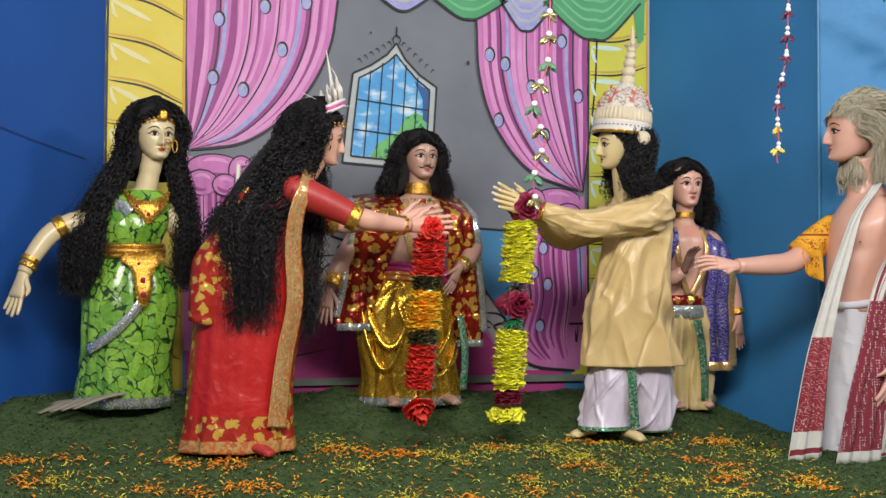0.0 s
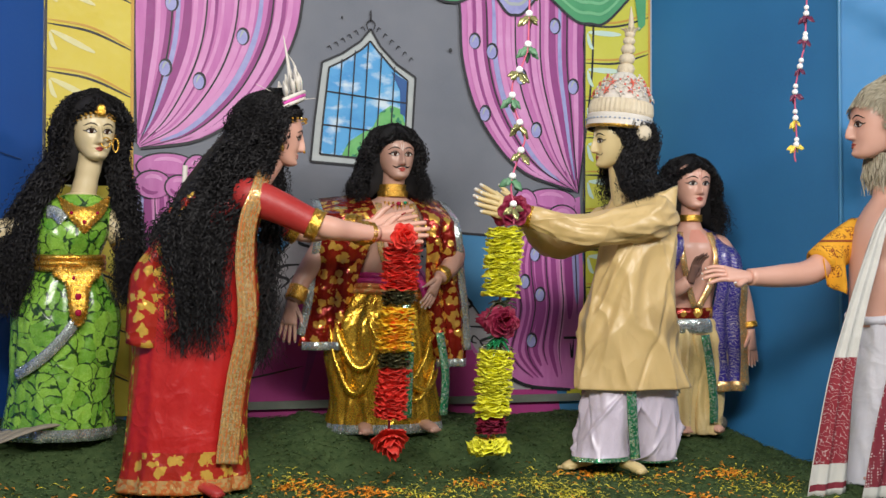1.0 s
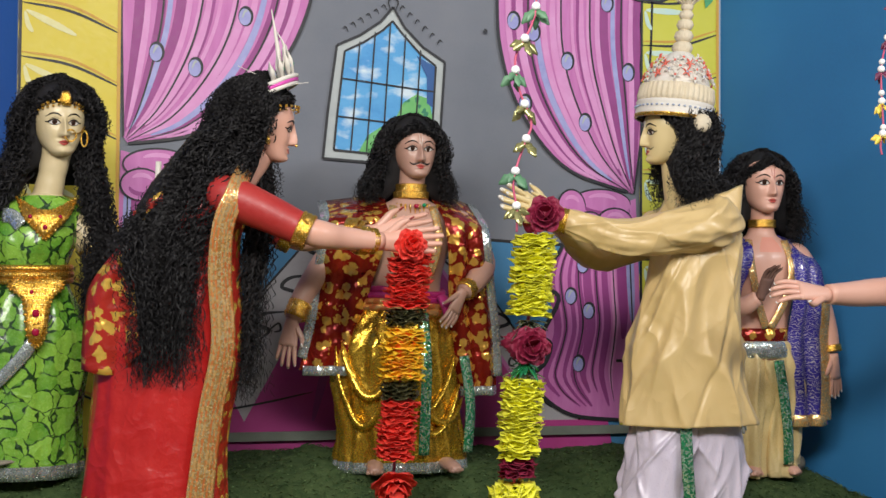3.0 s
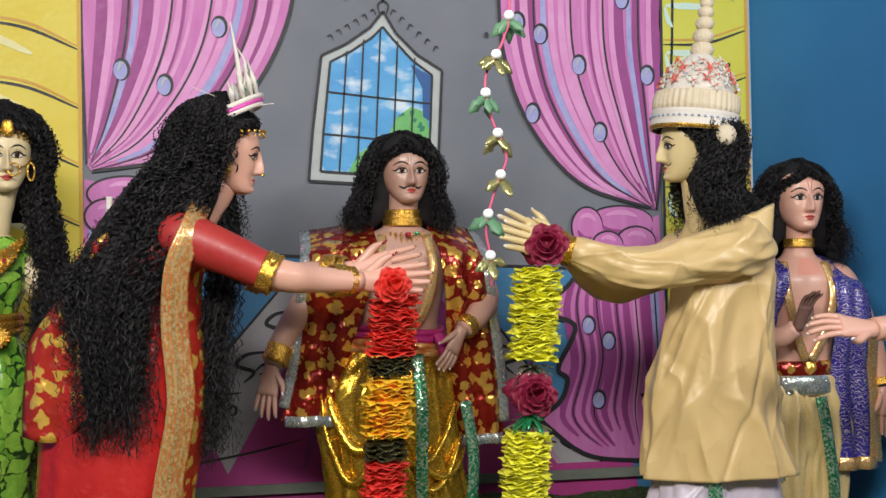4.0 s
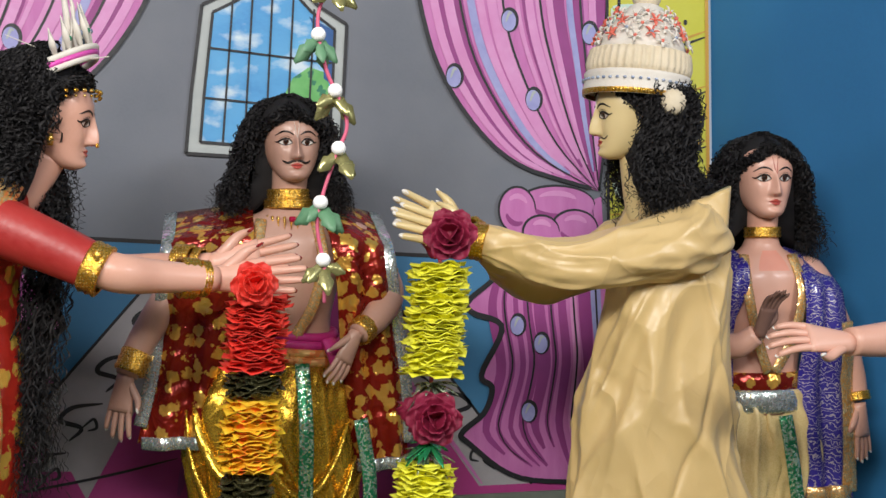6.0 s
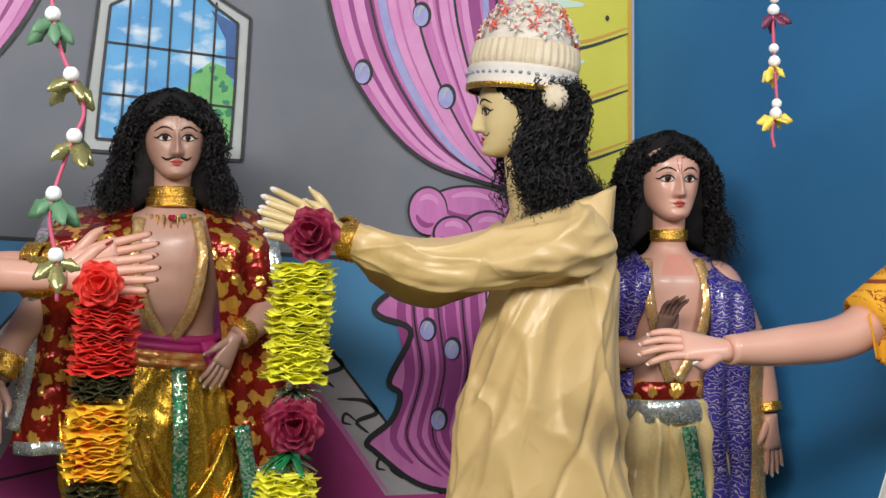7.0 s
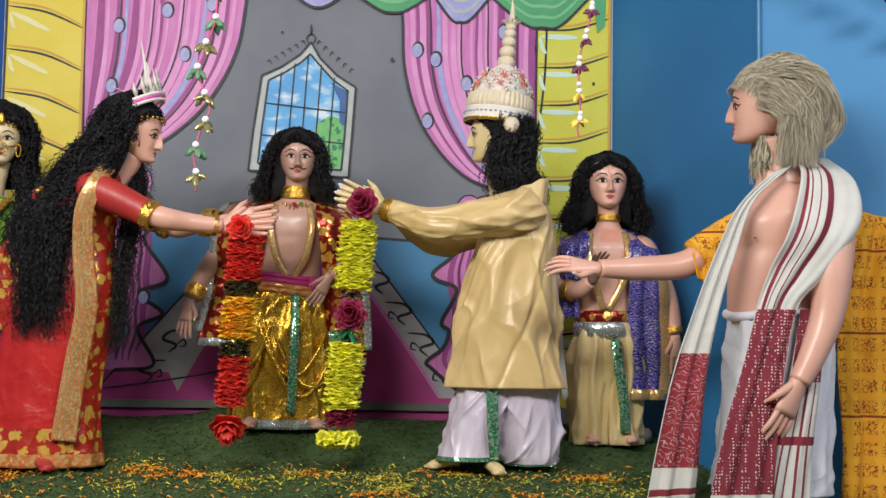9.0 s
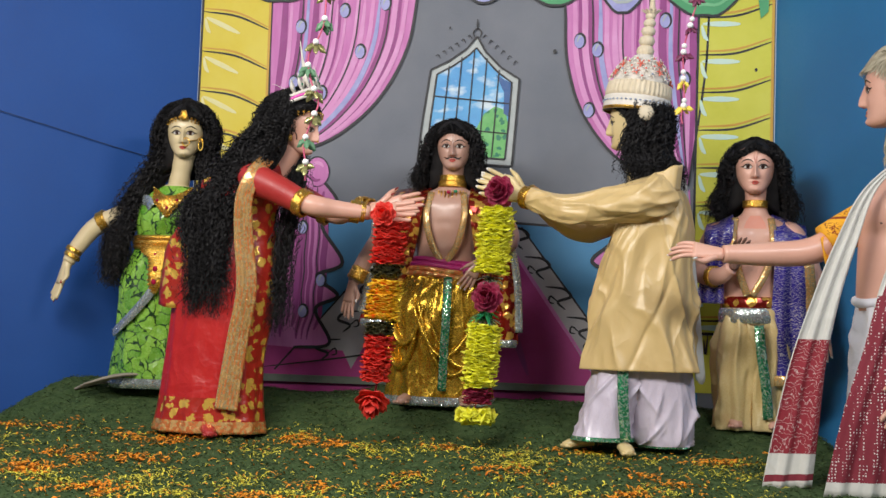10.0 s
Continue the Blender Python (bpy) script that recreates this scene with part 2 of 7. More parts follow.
m_maroon_motif = mat("maroon_and_white_weave", (0.19, 0.016, 0.030), (0.25, 0.028, 0.045), 0.85, scale=10, bump=0.3, pattern="beads", c3=(0.72, 0.66, 0.64), p_scale=75, p_edge=0.22)
m_red_vine = mat("red_woven_vine", (0.24, 0.014, 0.026), (0.30, 0.025, 0.04), 0.85, bump=0.25, pattern="vines", c3=(0.66, 0.58, 0.55), p_scale=60, p_edge=0.92)
m_orange_print = mat("orange_block_print_cotton", (0.84, 0.37, 0.014), (0.90, 0.44, 0.03), 0.85, scale=6, bump=0.2, pattern="print", c3=(0.28, 0.05, 0.01), p_scale=11, crumple=(4.0, 0.010))
m_red_silk = mat("red_silk", (0.44, 0.010, 0.012), (0.52, 0.020, 0.018), 0.38, scale=7, fine=120, bump=0.3, bump_scale=24, depth=0.01, sheen=0.0, crumple=(6.0, 0.004))
m_sleeve = mat("painted_crimson_sleeve", (0.36, 0.02, 0.02), (0.44, 0.04, 0.035), 0.45, scale=8, bump=0.2)
m_brocade_red = mat("red_gold_brocade", (0.46, 0.022, 0.014), (0.34, 0.02, 0.01), 0.34, scale=8, bump=0.4, bump_scale=20, depth=0.01, pattern="flowers", c3=(0.98, 0.60, 0.11), p_scale=20, p_edge=0.42, metal3=0.5, rough3=0.22, crumple=(6.0, 0.006))
m_brocade_mid = mat("rust_gold_foil_brocade", (0.36, 0.025, 0.012), (0.20, 0.012, 0.008), 0.2, scale=8, metal=0.5, bump=0.25, bump_scale=22, depth=0.015, pattern="flowers", c3=(0.98, 0.56, 0.11), p_scale=21, p_edge=0.43, metal3=0.7, rough3=0.16, crumple=(8.0, 0.008))
m_gold_lame = mat("gold_lame", (0.74, 0.46, 0.05), (0.56, 0.32, 0.03), 0.26, metal=0.8, scale=9, fine=160, bump=0.12, bump_scale=26, depth=0.01, crumple=(5.0, 0.006))
m_green_sari = mat("green_leaf_brocade", (0.07, 0.25, 0.02), (0.30, 0.56, 0.07), 0.26, scale=16, bump=0.1, pattern="leaves", c3=(0.015, 0.05, 0.012), p_scale=16, p_edge=0.06, spec=0.8, crumple=(5.0, 0.006))
m_blue_brocade = mat("royal_blue_brocade", (0.022, 0.014, 0.22), (0.035, 0.02, 0.30), 0.4, scale=8, bump=0.1, pattern="vines", c3=(0.55, 0.50, 0.50), p_scale=80, p_edge=0.82, metal3=0.4, rough3=0.3)
m_gold_trim = mat("gold_sequin_lace", (0.45, 0.22, 0.05), (0.55, 0.28, 0.08), 0.4, metal=0.5, bump=0.6, pattern="sequins", c3=(0.95, 0.70, 0.36), p_scale=190, p_edge=0.42, metal3=0.7, rough3=0.2)
m_gold_border = mat("orange_gold_zari_border", (0.50, 0.13, 0.03), (0.60, 0.19, 0.05), 0.4, metal=0.2, bump=0.5, pattern="sequins", c3=(0.98, 0.58, 0.22), p_scale=70, p_edge=0.45, metal3=0.6, rough3=0.25)
m_silver_trim = mat("silver_sequin_lace", (0.25, 0.30, 0.28), (0.4, 0.45, 0.42), 0.35, metal=0.7, bump=0.6, pattern="sequins", c3=(0.85, 0.90, 0.88), p_scale=200, p_edge=0.42, metal3=0.8, rough3=0.15)
m_green_trim = mat("green_sequin_lace", (0.01, 0.16, 0.06), (0.02, 0.25, 0.10), 0.35, metal=0.5, bump=0.6, pattern="sequins", c3=(0.55, 0.80, 0.58), p_scale=150, p_edge=0.46, metal3=0.75, rough3=0.15)
m_silver = mat("silver_tinsel", (0.70, 0.70, 0.68), (0.80, 0.80, 0.78), 0.3, metal=0.35, bump=0.4)
m_gold = mat("gilt_ornament", (0.80, 0.46, 0.07), (0.66, 0.34, 0.04), 0.3, metal=0.9, bump=0.7, fine=180, pattern="beads", c3=(0.95, 0.70, 0.25), p_scale=120, p_edge=0.3)
m_ruby = mat("red_glass_stone", (0.30, 0.005, 0.03), (0.4, 0.01, 0.05), 0.12, bump=0.0)
m_emerald = mat("green_glass_stone", (0.01, 0.22, 0.10), (0.02, 0.3, 0.14), 0.12, bump=0.0)
m_magenta_cloth = mat("magenta_sash", (0.40, 0.015, 0.14), (0.48, 0.03, 0.20), 0.4, bump=0.15)
m_shola = mat("cream_pith", (0.66, 0.55, 0.38), (0.74, 0.64, 0.48), 0.85, scale=20, fine=220, bump=0.4)
m_shola_w = mat("white_pith", (0.72, 0.66, 0.58), (0.78, 0.73, 0.66), 0.8, scale=20, fine=220, bump=0.3)
m_shola_red = mat("red_paper_ornament", (0.72, 0.12, 0.08), (0.78, 0.2, 0.14), 0.6, bump=0.1)
m_shola_blue = mat("silver_blue_beads", (0.30, 0.38, 0.55), (0.45, 0.5, 0.62), 0.3, metal=0.4, bump=0.3)
m_pink_glit = mat("magenta_glitter", (0.72, 0.05, 0.40), (0.8, 0.12, 0.5), 0.35, bump=0.4, metal=0.2)
m_paper_y = mat("lemon_crepe_paper", (0.86, 0.83, 0.02), (0.92, 0.90, 0.10), 0.75, scale=25, fine=250, bump=0.3, random_tint=0.25)
m_paper_r = mat("scarlet_crepe_paper", (0.74, 0.025, 0.014), (0.80, 0.06, 0.04), 0.6, scale=25, fine=250, bump=0.3, random_tint=0.35)
m_paper_o = mat("marigold_crepe_paper", (0.90, 0.42, 0.01), (0.90, 0.62, 0.03), 0.65, scale=16, fine=250, bump=0.3, random_tint=0.25, pattern="flowers", c3=(0.92, 0.16, 0.01), p_scale=14, p_edge=0.33)
m_paper_m = mat("maroon_crepe_paper", (0.22, 0.006, 0.035), (0.30, 0.015, 0.06), 0.6, scale=25, fine=250, bump=0.3, random_tint=0.35, island=True)
m_paper_pink = mat("wine_pink_foil", (0.50, 0.03, 0.12), (0.62, 0.10, 0.22), 0.35, scale=25, bump=0.3, metal=0.3, random_tint=0.3)
m_foil = mat("grey_green_foil", (0.30, 0.36, 0.26), (0.42, 0.46, 0.36), 0.25, metal=0.7, bump=0.4)
m_foil_dark = mat("dark_olive_foil", (0.07, 0.07, 0.03), (0.12, 0.11, 0.05), 0.25, metal=0.6, bump=0.4)
m_foil_green = mat("green_foil", (0.02, 0.36, 0.14), (0.06, 0.48, 0.2), 0.2, metal=0.7, bump=0.3)
m_foil_blue = mat("blue_foil", (0.01, 0.05, 0.42), (0.03, 0.1, 0.55), 0.2, metal=0.7, bump=0.3)
m_foil_olive = mat("olive_gold_foil_leaf", (0.20, 0.19, 0.06), (0.32, 0.30, 0.13), 0.25, metal=0.6, bump=0.3)
m_leaf_cloth = mat("green_cloth_leaf", (0.05, 0.15, 0.07), (0.10, 0.22, 0.12), 0.5, bump=0.2)
m_plum_leaf = mat("dark_plum_petal", (0.09, 0.01, 0.03), (0.14, 0.02, 0.06), 0.45, bump=0.2)
m_yellow_cloth = mat("yellow_cloth_petal", (0.80, 0.55, 0.03), (0.86, 0.66, 0.1), 0.5, bump=0.2)
m_pink_cloth = mat("pink_cloth_petal", (0.80, 0.18, 0.48), (0.86, 0.3, 0.58), 0.5, bump=0.2)
m_lime_cloth = mat("lime_cloth_petal", (0.42, 0.66, 0.03), (0.5, 0.72, 0.1), 0.5, bump=0.2)
m_thread = mat("red_thread", (0.50, 0.07, 0.15), (0.58, 0.12, 0.20), 0.7, bump=0.2)
m_pearl = mat("white_foam_ball", (0.82, 0.80, 0.78), (0.86, 0.85, 0.83), 0.7, bump=0.3)
m_wood = mat("grey_sawn_wood", (0.24, 0.20, 0.15), (0.32, 0.28, 0.22), 0.8, scale=6, bump=0.4, stretch=(1, 6, 6))
m_cable = mat("blue_grey_conduit", (0.05, 0.22, 0.42), (0.07, 0.27, 0.5), 0.4, bump=0.05)
m_wire = mat("black_wire", (0.012, 0.012, 0.016), (0.02, 0.02, 0.02), 0.5, bump=0.0)


# ---- shape helpers ----
def V(*a):
    return np.array(a, float)


def unit(v):
    v = np.asarray(v, float)
    return v / (np.linalg.norm(v) + 1e-12)


def spline(pts, n):
    """n points on a smooth curve through pts."""
    p = np.asarray(pts, float)
    if len(p) == 2:
        return p[0] + (p[1] - p[0]) * np.linspace(0, 1, n)[:, None]
    q = np.vstack([2 * p[0] - p[1], p, 2 * p[-1] - p[-2]])
    t = np.linspace(0, len(p) - 1 - 1e-9, n)
    i = t.astype(int)
    f = (t - i)[:, None]
    a, b, c, d = q[i], q[i + 1], q[i + 2], q[i + 3]
    return 0.5 * (2 * b + (c - a) * f + (2 * a - 5 * b + 4 * c - d) * f ** 2 + (3 * b - 3 * c + d - a) * f ** 3)


class Shape:
    """Collects vertices and faces with a material each, and becomes one mesh."""

    def __init__(self):
        self.v, self.f, self.m, self.count = [], [], [], 0

    def add(self, verts, faces, material):
        verts = np.asarray(verts, float).reshape(-1, 3)
        base = self.count
        self.v.append(verts)
        self.f += [tuple(int(i) + base for i in f) for f in faces]
        self.m += [material] * len(faces) if not isinstance(material, list) else material
        self.count += len(verts)

    def rings(self, rings, material, caps=True, pick=None, closed=True):
        """Skin between rings of equal size. pick(i, j): the material of a face."""
        r = np.asarray(rings, float)
        k, n = r.shape[:2]
        faces, mats = [], []
        for i in range(k - 1):
            for j in range(n if closed else n - 1):
                a, b = i * n + j, i * n + (j + 1) % n
                faces.append((a, b, b + n, a + n))
                mats.append(pick(i, j) if pick else material)
        verts = r.reshape(-1, 3)
        if caps and closed:
            verts = np.vstack([verts, r[0].mean(0), r[-1].mean(0)])
            for j in range(n):
                faces.append((k * n, (j + 1) % n, j))
                faces.append((k * n + 1, (k - 1) * n + j, (k - 1) * n + (j + 1) % n))
                mats += [mats[0], mats[-1]]
        self.add(verts, faces, mats)

    def loft(self, sections, material, n=40, steps=40, fold=None, pick=None, square=2.0, caps=True):
        """sections: rows of x, y, z, rx, ry from below to above; fold(theta, t): a factor on the radius."""
        s = spline(sections, steps)
        th = np.arange(n) * 2 * np.pi / n
        out = []
        for i, (x, y, z, rx, ry) in enumerate(s):
            c, d = np.cos(th), np.sin(th)
            k = (np.abs(c) ** square + np.abs(d) ** square) ** (-1 / square)
            if fold is not None:
                k = k * fold(th, i / (steps - 1))
            out.append(np.stack([x + rx * k * c, y + ry * k * d, np.full(n, z)], 1))
        self.rings(out, material, caps, (lambda i, j: pick(th[j], i / (steps - 1))) if pick else None)

    def tube(self, pts, radii, material, n=12, steps=None, flat=1.0, smooth=True, pick=None, wobble=None):
        p = np.asarray(pts, float)
        steps = steps or max(len(p) * 5, 6)
        rr = np.asarray(radii if np.ndim(radii) else [radii] * len(p), float)
        if smooth:
            q = spline(np.hstack([p, rr[:, None]]), steps)
            p, rr = q[:, :3], q[:, 3]
        tan = np.gradient(p, axis=0)
        tan /= np.linalg.norm(tan, axis=1)[:, None] + 1e-12
        up = V(0, 0, 1) if abs(tan[0][2]) < 0.9 else V(1, 0, 0)
        th = np.arange(n) * 2 * np.pi / n
        out = []
        for i in range(len(p)):
            a = unit(np.cross(tan[i], up))
            b = np.cross(a, tan[i])
            up = b
            w = rr[i] * (wobble(th, i / (len(p) - 1)) if wobble is not None else 1.0)
            out.append(p[i] + (np.cos(th) * w)[:, None] * a + (np.sin(th) * w * flat)[:, None] * b)
        self.rings(out, material, True, (lambda i, j: pick(th[j], i / (len(p) - 1))) if pick else None)

    def ball(self, c, r, material, n=12, axes=None):
        """An ellipsoid; r: a radius or three."""
        r = np.broadcast_to(np.asarray(r, float), 3)
        lat = np.linspace(-np.pi / 2, np.pi / 2, max(n // 2 + 1, 5))[1:-1]
        th = np.arange(n) * 2 * np.pi / n
        rings = []
        for a in lat:
            q = np.stack([np.cos(th) * np.cos(a) * r[0], np.sin(th) * np.cos(a) * r[1], np.full(n, np.sin(a) * r[2])], 1)
            rings.append(q)
        rings = np.array(rings)
        if axes is not None:
            rings = rings @ np.asarray(axes, float)
        self.rings(rings + np.asarray(c, float), material)

    def sheet(self, grid, material, thick=0.006, pick=None):
        """A cloth with two sides and a rim from a grid of points."""
        g = np.asarray(grid, float)
        du, dv = np.gradient(g, axis=0), np.gradient(g, axis=1)
        nn = np.cross(du, dv)
        nn /= np.linalg.norm(nn, axis=2)[:, :, None] + 1e-12
        k, n = g.shape[:2]
        top, low = g + nn * thick / 2, g - nn * thick / 2
        verts = np.vstack([top.reshape(-1, 3), low.reshape(-1, 3)])
        faces, mats, o = [], [], k * n
        for i in range(k - 1):
            for j in range(n - 1):
                a, b, c, d = i * n + j, i * n + j + 1, (i + 1) * n + j + 1, (i + 1) * n + j
                m = pick(i / (k - 1), j / (n - 1)) if pick else material
                faces += [(a, b, c, d), (a + o, d + o, c + o, b + o)]
                mats += [m, m]
        rim = [i * n for i in range(k)] + [(k - 1) * n + j for j in range(1, n)] + [i * n + n - 1 for i in range(k - 2, -1, -1)] + [j for j in range(n - 2, 0, -1)]
        for a, b in zip(rim, rim[1:] + rim[:1]):
            faces.append((a, b, b + o, a + o))
            mats.append(material)
        self.add(verts, faces, mats)

    def make(self, name, parent=None, origin=(0, 0, 0), label="", category="", group="", kind="", flat=False):
        verts = np.vstack(self.v) - np.asarray(origin, float)
        me = bpy.data.meshes.new(name)
        me.from_pydata(verts.tolist(), [], self.f)
        used = []
        for m in self.m:
            if m not in used:
                used.append(m)
        for m in used:
            me.materials.append(m)
        index = {m: i for i, m in enumerate(used)}
        me.polygons.foreach_set("material_index", [index[m] for m in self.m])
        me.polygons.foreach_set("use_smooth", [not flat] * len(self.f))
        me.update()
        ob = new(name, me)
        if parent is not None:
            ob.parent = parent
            ob.location = Vector(origin) - Vector(parent["base"]) if "base" in parent else Vector(origin)
        else:
            ob.location = origin
        if label or category or group or kind:
            tagged(ob, label, category, group, kind)
        return ob


def holder(name, origin, label, category, group="", kind=""):
    """An Empty at a thing's base."""
    ob = new(name)
    ob.location = origin
    ob["base"] = list(origin)
    return tagged(ob, label, category, group, kind)


def box(s, x0, x1, y0, y1, z0, z1, material):
    v = [(x, y, z) for z in (z0, z1) for y in (y0, y1) for x in (x0, x1)]
    s.add(v, [(0, 2, 3, 1), (4, 5, 7, 6), (0, 1, 5, 4), (2, 6, 7, 3), (0, 4, 6, 2), (1, 3, 7, 5)], material)


def smoothstep(a, b, x):
    t = np.clip((x - a) / (b - a), 0, 1)
    return t * t * (3 - 2 * t)


# ---- the large structure ----
def wall(name, x0, y0, x1, y1, z0, z1, thick, material, label):
    """An upright wall panel between two points of the plan, its face on the line and its thickness behind."""
    d = unit(V(x1 - x0, y1 - y0))
    nrm = V(-d[1], d[0]) * thick
    s = Shape()
    a, b = V(x0, y0), V(x1, y1)
    v = [(*p, z) for z in (z0, z1) for p in (a, b, b + nrm, a + nrm)]
    s.add(v, [(0, 3, 2, 1), (4, 5, 6, 7), (0, 1, 5, 4), (1, 2, 6, 5), (2, 3, 7, 6), (3, 0, 4, 7)], material)
    return s.make(name, label=label, category="wall", kind="structure", flat=True)


wall_back = wall("wall_back", -1.40, 0, 1.90, 0, -0.45, 3.9, 0.12, m_wall_grey, "grey painted stage backdrop with curtains, pillars and a window painted on")
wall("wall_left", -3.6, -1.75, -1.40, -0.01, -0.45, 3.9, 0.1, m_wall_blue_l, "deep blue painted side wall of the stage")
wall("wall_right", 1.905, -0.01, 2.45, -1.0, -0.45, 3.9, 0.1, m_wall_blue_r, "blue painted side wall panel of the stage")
wall("wall_right_far", 2.455, -1.003, 4.7, -1.55, -0.45, 3.9, 0.1, m_wall_blue_far, "blue painted wall panel beside the stage, stronger light put into its colour")
wall("wall_hall_left", -3.6, -10.0, -3.6, -1.75, -0.45, 3.9, 0.1, m_hall, "plain plastered hall wall")
wall("wall_hall_right", 4.7, -1.55, 4.7, -10.0, -0.45, 3.9, 0.1, m_hall, "plain plastered hall wall")
wall("wall_hall_back", 4.7, -10.0, -3.6, -10.0, -0.45, 3.9, 0.1, m_hall, "plain plastered hall wall")
s = Shape()
box(s, -3.8, 4.9, -10.2, 0.3, -0.55, -0.45, m_concrete)
s.make("floor", label="dusty grey concrete hall floor", category="floor", kind="structure", flat=True)
s = Shape()
box(s, -3.8, 4.9, -10.2, 0.3, 3.9, 4.0, m_hall)
s.make("ceiling", label="plain plastered ceiling", category="ceiling", kind="structure", flat=True)


def ground_z(x, y):
    """Height of the littered stage mound."""
    x, y = np.asarray(x, float), np.asarray(y, float)
    z = 0.165 - 0.195 * smoothstep(-0.46, -1.13, y) - 0.11 * smoothstep(-1.2, -2.2, y) - 0.05 * smoothstep(-2.1, -3.2, y)
    z = z + 0.04 * smoothstep(-0.4, -1.5, x) * smoothstep(-1.2, -0.6, y) - 0.03 * smoothstep(1.4, 2.0, x) * smoothstep(-1.2, -0.6, y)
    z = z + 0.05 * np.exp(-((x + 0.12) ** 2 + (y + 0.3) ** 2) / 0.02)
    left = -1.80 - 0.25 * smoothstep(-0.2, -1.2, y)
    right = 1.98 + 0.35 * smoothstep(-0.4, -1.3, y)
    fall = smoothstep(left, left - 0.5, x) + smoothstep(right, right + 0.5, x)
    z = z - 0.45 * fall - 0.3 * smoothstep(-3.0, -3.5, y)
    return z + 0.012 * np.sin(3.1 * x + 1.3) * np.cos(4.3 * y) + 0.007 * np.sin(11 * x + 7 * y) + 0.004 * np.sin(29 * x - 23 * y)


s = Shape()
gx, gy = np.linspace(-2.6, 2.95, 240), np.linspace(-3.5, -0.006, 150)
X, Y = np.meshgrid(gx, gy)
Z = ground_z(X, Y) + np.random.RandomState(1).normal(0, 0.003, X.shape)
s.rings(np.stack([X, Y, Z], 2), m_moss, caps=False, closed=False)
ground = s.make("ground", label="stage mound covered with dyed green leaf litter", category="ground", kind="structure")

# back wall painting: flat shapes of paint, each layer a little proud of the last
def spread(s, outline, layer, material, smooth=0):
    from mathutils.geometry import tessellate_polygon
    p = np.asarray(outline, float)
    if smooth:
        p = spline(np.vstack([p, p[:1]]), smooth)[:-1]
    tri = tessellate_polygon([[Vector((a, b, 0)) for a, b in p]])
    s.add([(a, -0.0022 * layer, b) for a, b in p], tri, material)


def stroke(s, pts, width, layer, material, n=None, taper=0.25):
    p = np.asarray(pts, float)
    n = n or max(8, len(p) * 5)
    q = spline(p, n)
    t = np.gradient(q, axis=0)
    t /= np.linalg.norm(t, axis=1)[:, None] + 1e-12
    nn = np.stack([-t[:, 1], t[:, 0]], 1)
    u = np.linspace(0, 1, n)
    w = width * (taper + (1 - taper) * np.sin(np.pi * u) ** 0.6) / 2
    a, b = q + nn * w[:, None], q - nn * w[:, None]
    y = -0.0022 * layer
    v = [(x, y, z) for x, z in a] + [(x, y, z) for x, z in b]
    s.add(v, [(i, n + i, n + i + 1, i + 1) for i in range(n - 1)], material)


def dot(s, x, z, rx, rz, layer):
    th = np.linspace(0, 2 * np.pi, 21)[:-1]
    spread(s, np.stack([x + rx * np.cos(th), z + rz * np.sin(th)], 1), layer, m_black)
    spread(s, np.stack([x - rx * 0.14 + 0.8 * rx * np.cos(th), z - rz * 0.1 + 0.82 * rz * np.sin(th)], 1), layer + 1, m_lilac)
    stroke(s, [(x - rx * 0.5, z - rz * 0.2), (x - rx * 0.1, z + rz * 0.5), (x + rx * 0.2, z + rz * 0.45)], rx * 0.3, layer + 2, m_frame_p)


def done(s, name):
    return s.make(name, parent=wall_back, flat=True)


wall_back["base"] = [0, 0, 0]
# blue dado, carpet, balustrades, skirting
s = Shape()
spread(s, [(-1.0, 0.1), (1.52, 0.1), (1.52, 1.10), (0.9, 1.12), (-0.48, 1.20), (-1.0, 1.22)], 1, m_paint_blue)
stroke(s, [(-1.0, 1.225), (-0.48, 1.20), (0.3, 1.155), (0.95, 1.118), (1.5, 1.10)], 0.014, 2, m_black, taper=1)
done(s, "painted_dado")
s = Shape()
spread(s, [(-0.10, 1.15), (0.06, 1.15), (-0.42, 0.28), (-0.86, 0.28)], 2, m_stone_p)
spread(s, [(0.40, 1.13), (0.54, 1.12), (1.18, 0.28), (0.98, 0.28)], 2, m_stone_p)
for x0, x1, sg in ((-0.02, -0.64, -1), (0.48, 1.09, 1)):
    for i in range(5):
        u, w = i / 5, (i + 1) / 5
        a, b = V(x0 + (x1 - x0) * u, 1.12 - 0.82 * u), V(x0 + (x1 - x0) * w, 1.12 - 0.82 * w)
        c = (a + b) / 2
        stroke(s, [a + V(-0.04 * sg, 0.0), a + V(0.06 * sg, -0.01), c + V(0.04 * sg, 0.03), c + V(-0.03 * sg, 0.0), b + V(-0.05 * sg, 0.04)], 0.017, 3, m_black)
        stroke(s, [c + V(-0.03 * sg, 0.0), c + V(-0.07 * sg, 0.03), c + V(-0.08 * sg, 0.0), c + V(-0.05 * sg, -0.01)], 0.011, 3, m_black)
stroke(s, [(0.54, 1.12), (0.85, 0.715), (1.18, 0.28)], 0.010, 3, m_black, taper=1)
stroke(s, [(-0.10, 1.15), (-0.48, 0.715), (-0.86, 0.28)], 0.010, 3, m_black, taper=1)
done(s, "painted_balustrade")
s = Shape()
spread(s, [(0.06, 1.15), (0.40, 1.13), (0.98, 0.28), (-0.42, 0.28)], 3, m_magenta)
spread(s, [(-0.95, 0.16), (1.35, 0.13), (1.32, 0.282), (-0.40, 0.282), (-0.46, 0.40), (-0.95, 0.42)], 2.5, m_magenta)
